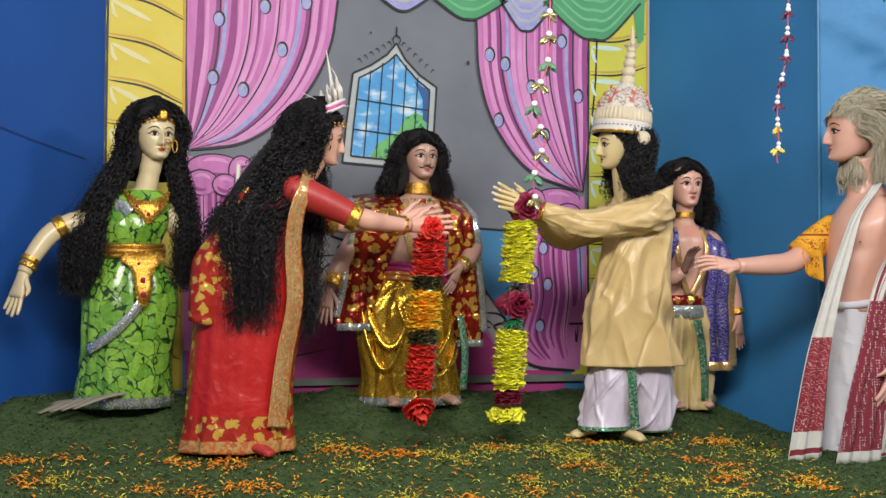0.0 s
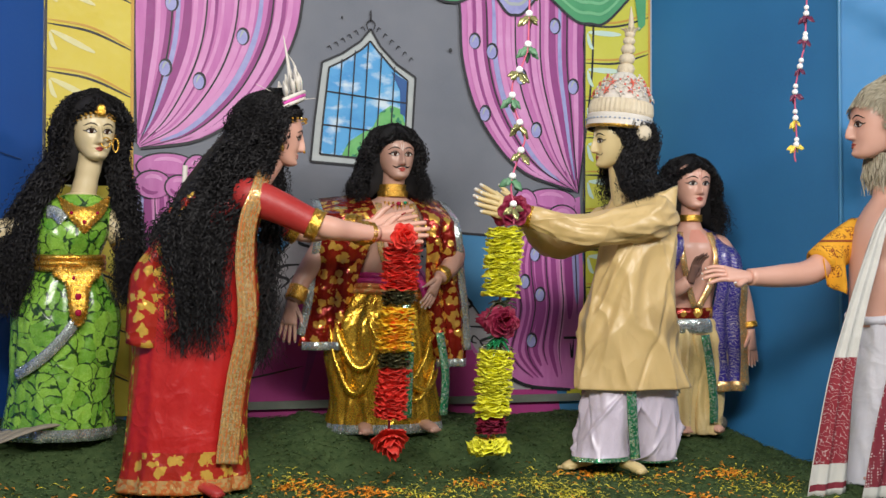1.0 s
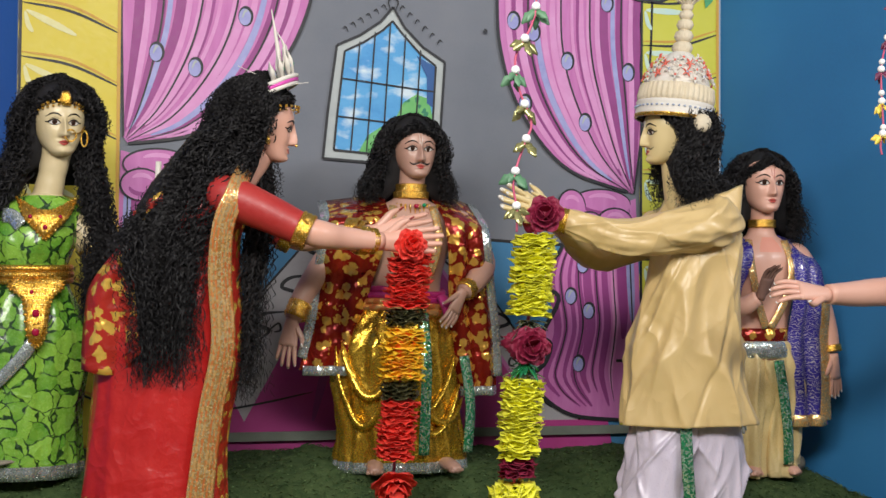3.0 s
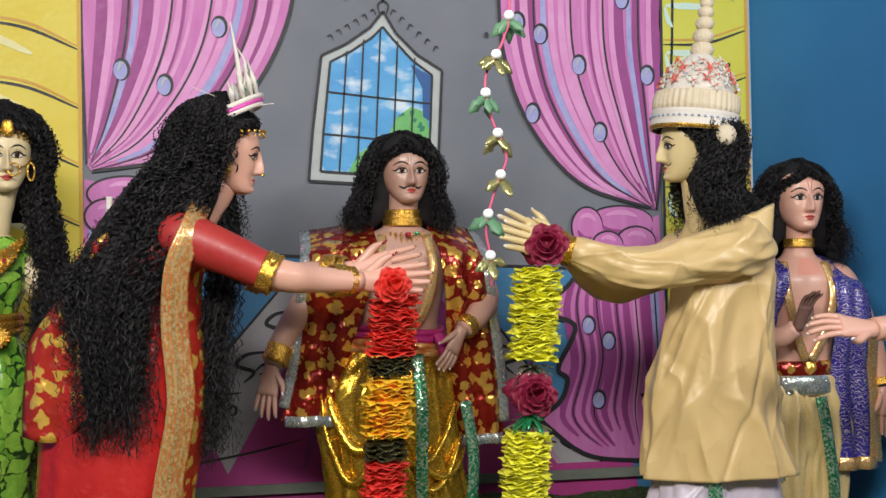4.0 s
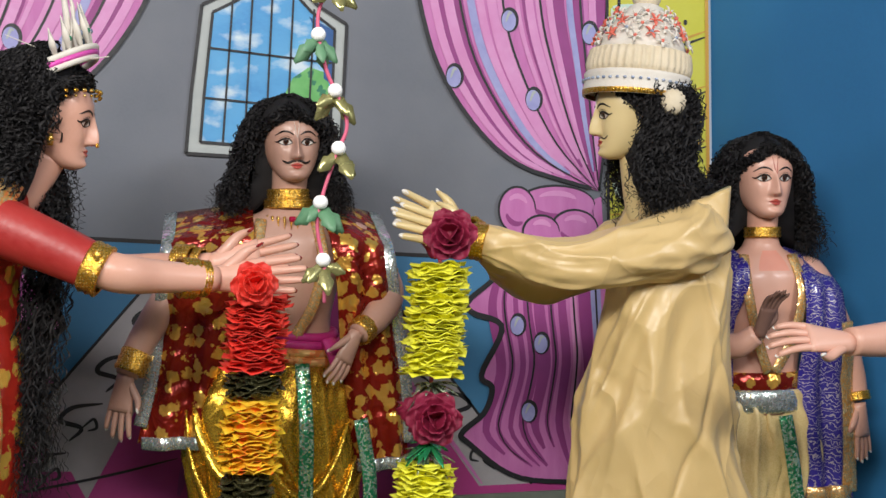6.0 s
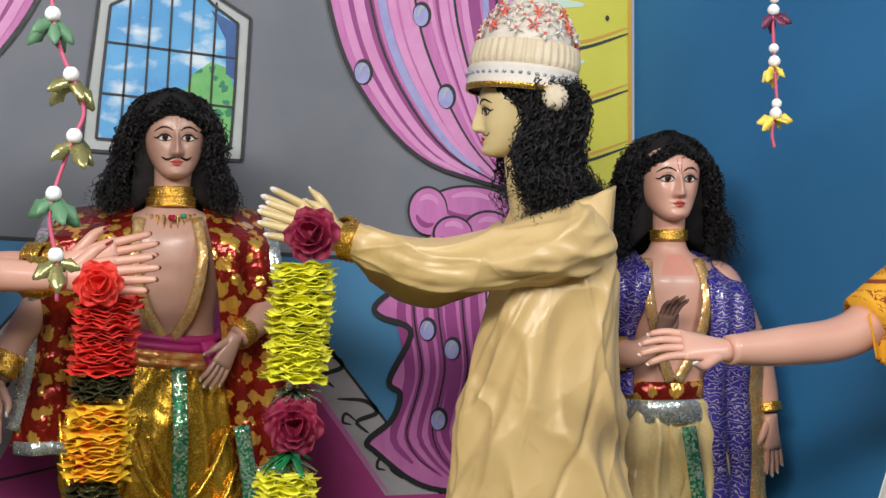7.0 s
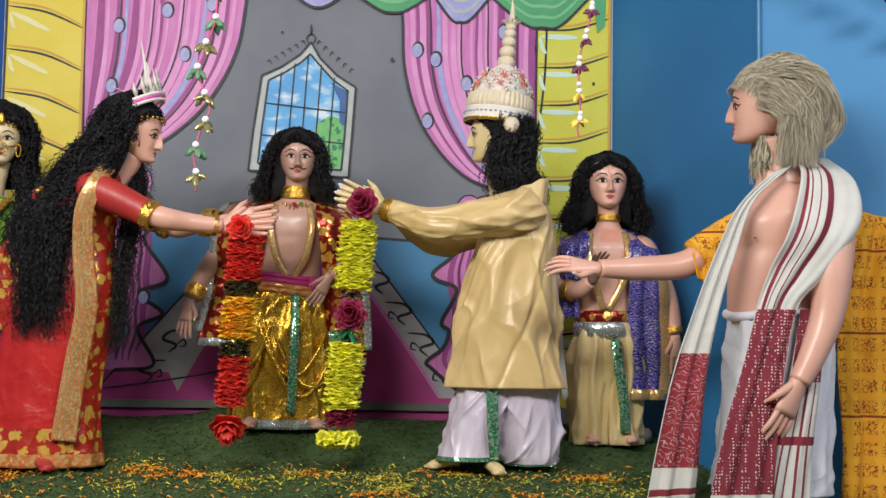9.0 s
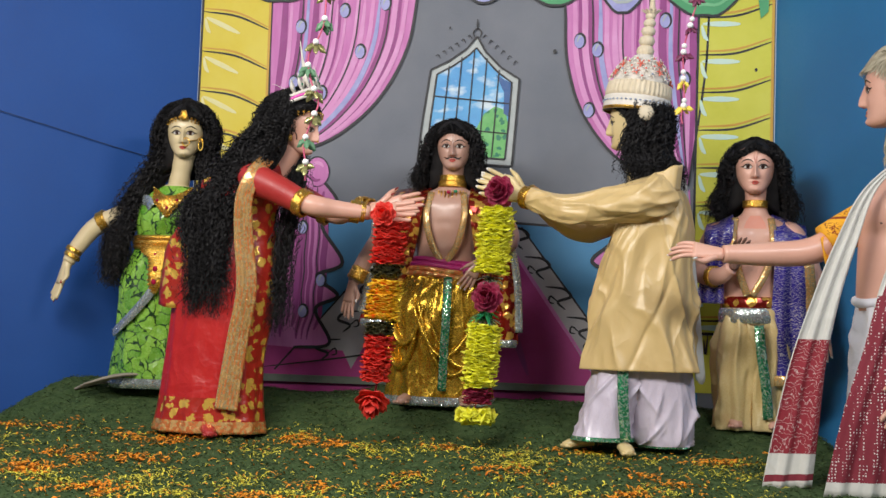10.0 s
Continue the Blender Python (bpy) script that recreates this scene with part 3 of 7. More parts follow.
stroke(s, [(-0.95, 0.29), (-0.4, 0.37), (-0.1, 0.43)], 0.010, 4, m_black)
stroke(s, [(0.42, 1.1), (0.7, 0.7), (0.99, 0.29)], 0.02, 4, m_pink)
stroke(s, [(0.1, 1.0), (0.0, 0.7), (-0.1, 0.3)], 0.05, 4, m_pink_dark)
stroke(s, [(0.3, 1.0), (0.45, 0.7), (0.6, 0.3)], 0.05, 4, m_pink_dark)
done(s, "painted_carpet")


def curtain(name, left, right, dots, low_edge, low_inner, knot, sg):
    """One gathered painted curtain: the upper drape between two boundaries that meet at the tie, the knot and the lower fall."""
    s = Shape()
    n = 40
    L, R = spline(left, n), spline(right, n)
    spread(s, np.vstack([L, R[::-1]]), 4, m_pink)
    rnd = random.Random(name)
    for i in range(1, 10):
        u = (i + rnd.uniform(-0.25, 0.25)) / 10
        line = L + (R - L) * u
        k0, k1 = rnd.randint(0, 3), n - rnd.randint(0, 3)
        stroke(s, line[k0:k1:3], rnd.uniform(0.020, 0.048), 5, rnd.choice([m_pink_dark, m_pink_dark, m_pink_light]), n=24)
        line2 = L + (R - L) * (u + 0.045)
        stroke(s, line2[rnd.randint(0, 8):n - 2:3], rnd.uniform(0.016, 0.040), 5.5, rnd.choice([m_pink_light, m_lilac, m_pink_light]), n=24)
        if i % 2 == 0:
            stroke(s, line[::3] + V(0.008, 0), 0.009, 6, m_black, n=24)
    stroke(s, R[::3], 0.016, 6, m_black, n=30, taper=0.8)
    stroke(s, L[::3], 0.012, 6, m_black, n=30, taper=0.8)
    # lower fall with a scalloped free edge
    E = spline(low_edge, 46)
    I = spline(low_inner, 46)
    spread(s, np.vstack([E, I[::-1]]), 4, m_pink)
    stroke(s, E, 0.022, 6, m_black, n=60, taper=0.7)
    for i in range(1, 11):
        u = i / 11
        sm = np.array([E[max(0, j - 6):j + 7].mean(0) for j in range(46)])
        line = sm + (I - sm) * u
        k1 = rnd.randint(26, 45)
        stroke(s, line[2:k1:4], rnd.uniform(0.018, 0.05), 5, rnd.choice([m_pink_dark, m_pink_light, m_pink_dark, m_lilac]), n=24)
        if i % 2 == 0:
            stroke(s, line[1:k1:4], 0.007, 6, m_black, n=24)
    # knot of puffs
    kx, kz = knot
    for lay, (dx, dz, rx, rz) in enumerate(((0.0, 0.0, 0.15, 0.07), (-0.15, -0.02, 0.07, 0.085), (0.07, -0.09, 0.09, 0.07), (-0.06, -0.10, 0.07, 0.06))):
        th = np.linspace(0, 2 * np.pi, 25)
        e = np.stack([kx + dx * sg + rx * np.cos(th), kz + dz + rz * np.sin(th)], 1)
        spread(s, e[:-1], 7 + 0.8 * lay, m_pink)
        stroke(s, e[:19], 0.009, 7.5 + 0.8 * lay, m_black, n=40, taper=0.3)
        stroke(s, e[2:10] * 0.6 + V(kx + dx * sg, kz + dz) * 0.4, 0.02, 7.3 + 0.8 * lay, m_pink_light, n=14)
        stroke(s, e[13:21] * 0.6 + V(kx + dx * sg, kz + dz) * 0.4, 0.02, 7.3 + 0.8 * lay, m_pink_dark, n=14)
    for x, z in dots:
        dot(s, x, z, 0.034, 0.046, 6.2)
    done(s, name)


curtain("painted_curtain", [(-0.96, 2.9), (-0.965, 2.2), (-0.96, 1.9), (-0.95, 1.56)],
        [(-0.04, 2.9), (-0.10, 2.42), (-0.14, 2.16), (-0.25, 1.92), (-0.41, 1.73), (-0.64, 1.58), (-0.93, 1.53)],
        [(-0.64, 1.88), (-0.42, 2.12), (-0.81, 1.94), (-0.78, 2.27), (-0.52, 2.36), (-0.28, 2.4)],
        [(-0.66, 1.42), (-0.52, 1.24), (-0.61, 1.11), (-0.48, 0.90), (-0.63, 0.82), (-0.50, 0.71), (-0.63, 0.63), (-0.54, 0.44), (-0.75, 0.41)],
        [(-0.96, 1.5), (-0.97, 1.0), (-0.97, 0.7), (-0.96, 0.42)], (-0.80, 1.44), -1)
curtain("painted_curtain", [(1.55, 2.9), (1.54, 2.2), (1.52, 1.9), (1.45, 1.36)],
        [(0.68, 2.9), (0.75, 2.38), (0.77, 2.06), (0.87, 1.75), (1.10, 1.48), (1.42, 1.37)],
        [(1.42, 1.95), (1.11, 1.99), (0.94, 2.12), (0.84, 2.17), (0.90, 1.78), (1.20, 1.70), (1.31, 2.28)],
        [(1.14, 1.22), (1.06, 1.06), (0.945, 0.96), (0.96, 0.915), (1.07, 0.86), (0.99, 0.69), (1.03, 0.64), (1.0, 0.55), (0.915, 0.48), (0.94, 0.44), (1.12, 0.31), (1.40, 0.275)],
        [(1.46, 1.34), (1.48, 0.9), (1.48, 0.6), (1.43, 0.28)], (1.28, 1.31), 1)
# extra dots on the lower falls
s = Shape()
for x, z in ((1.19, 1.02), (1.22, 0.80), (1.13, 0.87), (1.17, 0.55), (-0.60, 0.80), (-0.72, 1.10), (-0.70, 0.62)):
    dot(s, x, z, 0.032, 0.042, 8)
done(s, "painted_spots")


def pillar(x0, x1, z0, material, up, n_band, top, step, shine):
    s = Shape()
    k = 60
    zz = np.linspace(z0, 2.9, k)
    wav = 0.012 * np.abs(np.sin((zz - top) / step * np.pi))
    left = np.stack([x0 - wav, zz], 1)
    right = np.stack([np.full(k, x1), zz], 1)
    spread(s, np.vstack([left, right[::-1]]), 5, material)
    for i in range(n_band):
        z = top - step * i
        if z < z0 + 0.05:
            break
        w = x1 - x0
        a, b = (x0, z), (x1, z + up)
        mid = (x0 + w * 0.5, z + up * 0.5 - 0.028 * np.sign(up))
        stroke(s, [a, mid, b], 0.012, 6, m_black)
        stroke(s, [(a[0], a[1] + 0.02), (mid[0], mid[1] + 0.022), (b[0] - 0.01, b[1] + 0.018)], 0.012, 6, m_ochre)
        stroke(s, [(a[0] + 0.02, z - 0.035), (x0 + w * 0.3, z + up * 0.25 - 0.055), (x0 + w * 0.55, z + up * 0.5 - 0.075)], 0.03, 6, shine)
        stroke(s, [(a[0] + 0.015, z - 0.04), (a[0] + 0.03, z - 0.10), (a[0] + 0.05, z - 0.13)], 0.022, 6.5, shine)
    stroke(s, [(x0, z0), (x0 - 0.005, 1.2), (x0, 2.9)], 0.012, 6.8, m_black, taper=1)
    stroke(s, [(x1 - 0.008, z0), (x1 - 0.008, 1.2), (x1 - 0.008, 2.9)], 0.014, 6.8, m_ochre, taper=1)
    done(s, "painted_pillar")


pillar(1.49, 1.895, 0.56, m_yellow, 0.075, 12, 2.5, 0.208, m_cyan)
pillar(-1.385, -0.965, 0.2, m_yellow_l, -0.12, 12, 2.60, 0.235, m_pale)
s = Shape()
spread(s, [(1.38, 0.24), (1.86, 0.24), (1.86, 0.55), (1.40, 0.55)], 3, m_yellow)
for x in (1.40, 1.45, 1.50, 1.55):
    stroke(s, [(x, 0.53), (x + 0.01, 0.45), (x + 0.02, 0.55)], 0.012, 6, m_black)
stroke(s, [(1.36, 0.56), (1.6, 0.56)], 0.014, 6, m_black, taper=1)
done(s, "painted_pillar_base")

# valance of swags
s = Shape()


def swag(x0, x1, zt0, low, zt1, m1, m2):
    bottom = spline([(x0, zt0), ((x0 * 2 + x1) / 3, low + 0.02), ((x0 + x1) / 2, low), ((x0 + 2 * x1) / 3, low + 0.02), (x1, zt1)], 24)
    spread(s, np.vstack([bottom, [(x1, 3.0), (x0, 3.0)]]), 8, m1)
    stroke(s, bottom, 0.014, 9, m_black, n=30, taper=1)
    for i in range(1, 5):
        stroke(s, bottom + V(0, 0.06 * i), 0.018, 9, m2, n=26)


swag(-1.30, -0.52, 2.62, 2.42, 2.62, m_green_p, m_green_pl)
swag(-0.55, 0.13, 2.60, 2.44, 2.55, m_green_p, m_green_pl)
swag(0.10, 0.48, 2.50, 2.39, 2.50, m_lilac, m_frame_p)
swag(0.45, 0.95, 2.50, 2.37, 2.50, m_green_p, m_green_pl)
swag(1.20, 1.84, 2.50, 2.305, 2.55, m_green_p, m_green_pl)
swag(0.90, 1.24, 2.50, 2.325, 2.48, m_lilac, m_frame_p)
spread(s, [(1.74, 2.9), (1.88, 2.9), (1.86, 2.32), (1.82, 2.28)], 8.5, m_green_p)
done(s, "painted_valance")

# window
s = Shape()
outer = [(-0.065, 1.49), (-0.045, 1.70), (-0.005, 2.01), (0.10, 2.06), (0.20, 2.13), (0.257, 2.20), (0.31, 2.11), (0.40, 2.02), (0.505, 1.955), (0.49, 1.70), (0.475, 1.46), (0.2, 1.475)]
inner = [(-0.015, 1.53), (0.0, 1.70), (0.032, 1.985), (0.12, 2.03), (0.21, 2.09), (0.255, 2.135), (0.30, 2.08), (0.38, 1.995), (0.462, 1.935), (0.45, 1.70), (0.435, 1.50), (0.2, 1.515)]
spread(s, outer, 2, m_frame_p)
spread(s, inner, 3, m_sky_p)
spread(s, [(0.10, 1.523), (0.14, 1.60), (0.20, 1.64), (0.27, 1.68), (0.31, 1.76), (0.37, 1.80), (0.43, 1.78), (0.447, 1.70), (0.434, 1.505), (0.2, 1.518)], 4, m_tree_p)
spread(s, [(0.37, 1.98), (0.46, 1.93), (0.45, 1.74), (0.42, 1.76), (0.42, 1.88), (0.39, 1.94)], 4.5, m_navy_p)
for ring, w in ((outer, 0.012), (inner, 0.010)):
    for a, b in zip(ring, ring[1:] + ring[:1]):
        stroke(s, [a, b], w, 5, m_black, n=4, taper=1)
for i in range(1, 6):
    u = i / 6
    xt, xb = 0.03 + 0.43 * u, -0.012 + 0.445 * u
    zt = np.interp(xt, [0.032, 0.255, 0.462], [1.985, 2.135, 1.935])
    stroke(s, [(xb, 1.527 - 0.025 * u), (xt, zt)], 0.007, 6, m_black, n=4, taper=1)
stroke(s, [(0.015, 1.86), (0.45, 1.815)], 0.007, 6, m_black, n=4, taper=1)
stroke(s, [(0.0, 1.685), (0.445, 1.645)], 0.007, 6, m_black, n=4, taper=1)
stroke(s, [(0.243, 2.19), (0.235, 2.225), (0.257, 2.245), (0.28, 2.225), (0.27, 2.19)], 0.009, 5, m_black)
stroke(s, [(0.257, 2.24), (0.257, 2.30)], 0.012, 5, m_black)
for i in range(6):
    for sg in (-1, 1):
        a = V(0.257 + sg * (0.03 + 0.036 * i), 2.185 - 0.022 * i - 0.008 * i * (sg > 0))
        stroke(s, [a, a + V(0.012 * sg, 0.022), a + V(0.026 * sg, 0.014)], 0.006, 5, m_black)
done(s, "painted_window")
for x, z, r in ((0.70, 2.11, 0.010), (0.10, 2.25, 0.006), (1.80, 2.0, 0.008)):
    s = Shape()
    th = np.linspace(0, 2 * np.pi, 10)[:-1]
    spread(s, np.stack([x + r * np.cos(th), z + r * 1.3 * np.sin(th)], 1), 7, m_black)
    done(s, "paint_spot")
s = Shape()
box(s, -0.96, 1.45, -0.035, -0.018, 0.215, 0.255, m_skirting)
s.make("baseboard", label="weathered grey-green skirting board", category="baseboard", kind="structure", flat=True)


# ---- figures: each painted clay statue is one mesh ----
# half width, forward reach, back and middle of a head by height
HEAD = spline([(-0.108, 0.006, 0.062, 0.045, 0.052), (-0.104, 0.024, 0.076, 0.025, 0.048), (-0.094, 0.038, 0.085, 0.000, 0.040), (-0.078, 0.050, 0.087, -0.035, 0.026), (-0.055, 0.062, 0.085, -0.065, 0.012), (-0.028, 0.072, 0.087, -0.088, 0.002),
               (0.0, 0.0775, 0.090, -0.102, 0.0), (0.03, 0.080, 0.094, -0.108, 0.0), (0.06, 0.077, 0.090, -0.104, 0.0), (0.088, 0.064, 0.072, -0.084, 0.0), (0.108, 0.042, 0.046, -0.054, 0.0), (0.118, 0.008, 0.008, -0.010, 0.0)], 240)
HEAD[:, 1] *= 1.07


def face_x(y, z):
    """Forward reach of the face's surface at y across and z up, for a head about 0.23 high."""
    w, fr, mid = (np.interp(z, HEAD[:, 0], HEAD[:, k]) for k in (1, 2, 4))
    x = mid + (fr - mid) * np.maximum(1 - np.minimum(np.abs(y) / w, 1.0) ** 2.25, 0.0) ** (1 / 2.1)
    width = 0.0075 + 0.006 * smoothstep(0.0, -0.036, z)
    x = x + 0.030 * np.exp(-(y / width) ** 2) * smoothstep(0.040, -0.034, z) ** 0.8 * smoothstep(-0.048, -0.039, z)
    x = x + 0.006 * np.exp(-((np.abs(y) - 0.0125) / 0.006) ** 2 - ((z + 0.036) / 0.008) ** 2)
    x = x - 0.008 * np.exp(-((np.abs(y) - 0.030) / 0.017) ** 2 - ((z - 0.004) / 0.013) ** 2)
    x = x + 0.0045 * np.exp(-((np.abs(y) - 0.031) / 0.018) ** 2 - ((z - 0.007) / 0.0085) ** 2)
    x = x + 0.0075 * np.exp(-(y / 0.019) ** 2 - ((z + 0.0575) / 0.0055) ** 2) + 0.0075 * np.exp(-(y / 0.016) ** 2 - ((z + 0.0685) / 0.0055) ** 2)
    x = x + 0.009 * np.exp(-(y / 0.019) ** 2 - ((z + 0.092) / 0.012) ** 2)
    return x + 0.004 * np.exp(-((np.abs(y) - 0.042) / 0.02) ** 2 - ((z + 0.03) / 0.025) ** 2)


def head(s, c, turn, tilt, skin, size=1.0, moustache=None, mark=None, lip_w=1.0, ears=False):
    """A painted clay head that faces turn degrees (0: +x), nodding by tilt."""
    ca, sa = math.cos(radians(turn)), math.sin(radians(turn))
    ct, st = math.cos(radians(tilt)), math.sin(radians(tilt))
    fw, lf, up = V(ca * ct, sa * ct, -st), V(-sa, ca, 0), V(ca * st, sa * st, ct)

    def put(p):
        p = np.atleast_2d(np.asarray(p, float)) * size
        return np.asarray(c, float) + p[:, :1] * fw + p[:, 1:2] * lf + p[:, 2:] * up

    n, rings = 110, []
    th = np.arange(n) * 2 * np.pi / n
    th = th - 0.62 * np.sin(th)
    for z in -0.108 + 0.226 * (0.5 - 0.5 * np.cos(np.linspace(0.05, np.pi - 0.03, 96))):
        w, back, mid = (float(np.interp(z, HEAD[:, 0], HEAD[:, k])) for k in (1, 3, 4))
        y = w * np.sin(th)
        x = np.where(np.cos(th) > 0, face_x(y, np.full(n, z)), mid + (mid - back) * np.cos(th))
        rings.append(put(np.stack([x, y, np.full(n, z)], 1)))
    s.rings(rings, skin)

    def on(y, z, out=0.0):
        return (float(face_x(np.array(y), np.array(z))) + out, y, z)

    def line(pts, r, m, out=0.0004):
        q = spline([on(y, z, out) for y, z in spline(pts, 14)], 18)
        rr = r * (0.30 + 0.70 * np.sin(np.linspace(0.1, np.pi - 0.1, 18)))
        s.tube(put(q), rr * size, m, n=6, steps=18, smooth=False)

    def patch(top, low, m, out):
        """Paint between two lines across the face."""
        a, b = spline(top, 18), spline(low, 18)
        grid = [[put(on(*(a[k] * (1 - v) + b[k] * v), out))[0] for v in np.linspace(0, 1, 8)] for k in range(18)]
        s.sheet(grid, m, 0.0006)

    def disc(y, z, ry, rz, m, out):
        a = np.arange(20) * 2 * np.pi / 20
        s.rings([put([on(y + ry * k * math.cos(q), z + rz * k * math.sin(q), out + d) for q in a]) for k, d in ((1.0, -0.002), (1.0, 0.0), (0.5, 0.0003), (0.05, 0.0004))], m)

    for sg in (-1, 1):
        top = [(sg * 0.0125, 0.0035), (sg * 0.021, 0.0125), (sg * 0.032, 0.0160), (sg * 0.043, 0.0125), (sg * 0.0535, 0.0060)]
        low = [(sg * 0.0125, 0.0035), (sg * 0.021, -0.0008), (sg * 0.032, -0.0030), (sg * 0.043, -0.0005), (sg * 0.0535, 0.0060)]
        patch(top, low, m_eye, 0.0007)
        disc(sg * 0.0315, 0.0068, 0.0082, 0.0088, m_iris, 0.0014)
        disc(sg * 0.0315, 0.0068, 0.0045, 0.0048, m_ink, 0.0019)
        line(top + [(sg * 0.061, 0.0085)], 0.0033, m_ink, 0.0010)
        line(low, 0.0015, m_ink, 0.0008)
        line([(sg * 0.015, 0.0165), (sg * 0.032, 0.0225), (sg * 0.050, 0.0150)], 0.0006, m_ink)
        line([(sg * 0.010, 0.026), (sg * 0.024, 0.0345), (sg * 0.041, 0.0355), (sg * 0.060, 0.0245)], 0.0030, m_ink)
        line([(sg * 0.004, -0.0425), (sg * 0.009, -0.0435)], 0.0013, m_lip)
        if ears:
            s.ball(put((-0.004, sg * 0.083, -0.005))[0], np.array((0.015, 0.009, 0.028)) * size, skin, 12, np.array([fw, lf, up]))
    k = lip_w
    patch([(-0.020 * k, -0.0612), (-0.009, -0.0570), (-0.003, -0.0545), (0, -0.0558), (0.003, -0.0545), (0.009, -0.0570), (0.020 * k, -0.0612)], [(-0.020 * k, -0.0612), (-0.007, -0.0625), (0, -0.0632), (0.007, -0.0625), (0.020 * k, -0.0612)], m_lip, 0.0006)
    patch([(-0.018 * k, -0.0618), (0, -0.0638), (0.018 * k, -0.0618)], [(-0.018 * k, -0.0618), (-0.010, -0.0695), (0, -0.0730), (0.010, -0.0695), (0.018 * k, -0.0618)], m_lip, 0.0006)
    line([(-0.021 * k, -0.0608), (-0.006, -0.0632), (0, -0.0636), (0.006, -0.0632), (0.021 * k, -0.0608)], 0.0008, m_ink, 0.0006)
    if moustache:
        for sg in (-1, 1):
            line([(sg * 0.0015, -0.0505), (sg * 0.012, -0.0500), (sg * 0.027, -0.0545), (sg * 0.041, -0.0470)], moustache, m_ink, 0.0008)
    if mark is not None:
        for sg in (-1, 1):
            line([(sg * 0.0005, 0.018), (sg * 0.004, 0.034), (sg * 0.008, 0.066)], 0.0010, mark)
    return put


def hand(s, wrist, ahead, thumb, skin, nail, length=0.19, curl=0.15, spread_f=0.10, side=None):
    """A clay hand from the wrist: palm, four fingers and a thumb with painted nails. thumb: the way to the thumb's side."""
    f = unit(ahead)
    t = unit(np.asarray(thumb, float) - f * np.dot(thumb, f))
    p = np.cross(f, t) if side is None else unit(side)
    k = length / 0.19
    w = np.asarray(wrist, float)
    pts = [w - f * 0.02 * k, w + f * 0.02 * k, w + f * 0.06 * k, w + f * 0.095 * k]
    rings, th = [], np.arange(16) * 2 * np.pi / 16
    for q, a, b in zip(spline(pts, 8), np.linspace(0.026, 0.043, 8), np.linspace(0.024, 0.014, 8)):
        rings.append(q + np.outer(np.cos(th) * a * k, t) + np.outer(np.sin(th) * b * k, p))
    s.rings(rings, skin)
    for i, ln in enumerate((0.080, 0.092, 0.086, 0.066)):
        o = (1.5 - i) * 0.0195 * k
        root = w + f * 0.088 * k + t * o
        d = unit(f + t * (1.5 - i) * spread_f)
        tip = root + d * ln * k + p * curl * ln * k
        mid = root + d * ln * 0.55 * k + p * curl * 0.25 * ln * k
        s.tube([root - d * 0.02 * k, root, mid, tip - d * 0.004, tip], np.array([0.0085, 0.0098, 0.0088, 0.0070, 0.002]) * k, skin, n=9, steps=14)
        s.ball(tip - d * 0.004 * k - p * 0.004 * k, np.array((0.011, 0.0062, 0.0032)) * k, nail, 8, np.array([d, t, p]))
    root = w + f * 0.025 * k + t * 0.030 * k
    tip = root + f * 0.062 * k + t * 0.036 * k + p * 0.02 * k
    s.tube([root - f * 0.02 * k - t * 0.012 * k, root, root + f * 0.03 * k + t * 0.024 * k, tip], np.array([0.012, 0.0135, 0.011, 0.004]) * k, skin, n=9, steps=12)
    s.ball(tip - f * 0.004 * k, np.array((0.010, 0.006, 0.004)) * k, nail, 8, np.array([unit(f + t * 0.5), p, np.cross(unit(f + t * 0.5), p)]))


def bangle(s, c, axis, r, width, material, n=28):
    """A band round a limb."""
    a = unit(axis)
    u = unit(np.cross(a, V(0, 0, 1) if abs(a[2]) < 0.9 else V(1, 0, 0)))
    w = np.cross(a, u)
    th = np.arange(n) * 2 * np.pi / n
    rings = []
    for d, k in ((-0.5, 0.93), (-0.5, 1.10), (-0.36, 1.17), (-0.18, 1.09), (0, 1.16), (0.18, 1.09), (0.36, 1.17), (0.5, 1.10), (0.5, 0.93)):
        kk = r * k * (1 + 0.03 * np.sin(9 * th))
        rings.append(np.asarray(c, float) + a * d * width + np.outer(np.cos(th) * kk, u) + np.outer(np.sin(th) * kk, w))
    s.rings(rings, material, caps=False)


def strip(s, pts, normals, width, thick, material, n=24, edge=None):
    """A flat band along a path, its face turned along normals."""
    q = spline(pts, n)
    nr = spline(normals, n)
    t = np.gradient(q, axis=0)
    grid = []
    for i in range(n):
        a = unit(np.cross(t[i], nr[i]))
        w = width if np.ndim(width) == 0 else np.interp(i / (n - 1), np.linspace(0, 1, len(width)), width)
        grid.append([q[i] + a * w * (j / 12 - 0.5) + unit(nr[i]) * 0.006 * math.sin(j / 12 * math.pi) for j in range(13)])
    s.sheet(grid, material, thick, (lambda u, v: edge if edge is not None and int(v * 11.99) in (1, 3, 5, 6, 8, 10) else material))


def surf(sections, theta, z, out=0.0, square=2.0):
    """A point and its outward way on a loft of those sections, at the height z."""
    q = spline(sections, 120)
    i = int(np.argmin(np.abs(q[:, 2] - z)))
    x, y, _, rx, ry = q[i]
    c, d = math.cos(theta), math.sin(theta)
    k = (abs(c) ** square + abs(d) ** square) ** (-1 / square)
    nrm = unit(V(c / rx, d / ry, 0))
    return V(x + rx * k * c, y + ry * k * d, z) + nrm * out, nrm


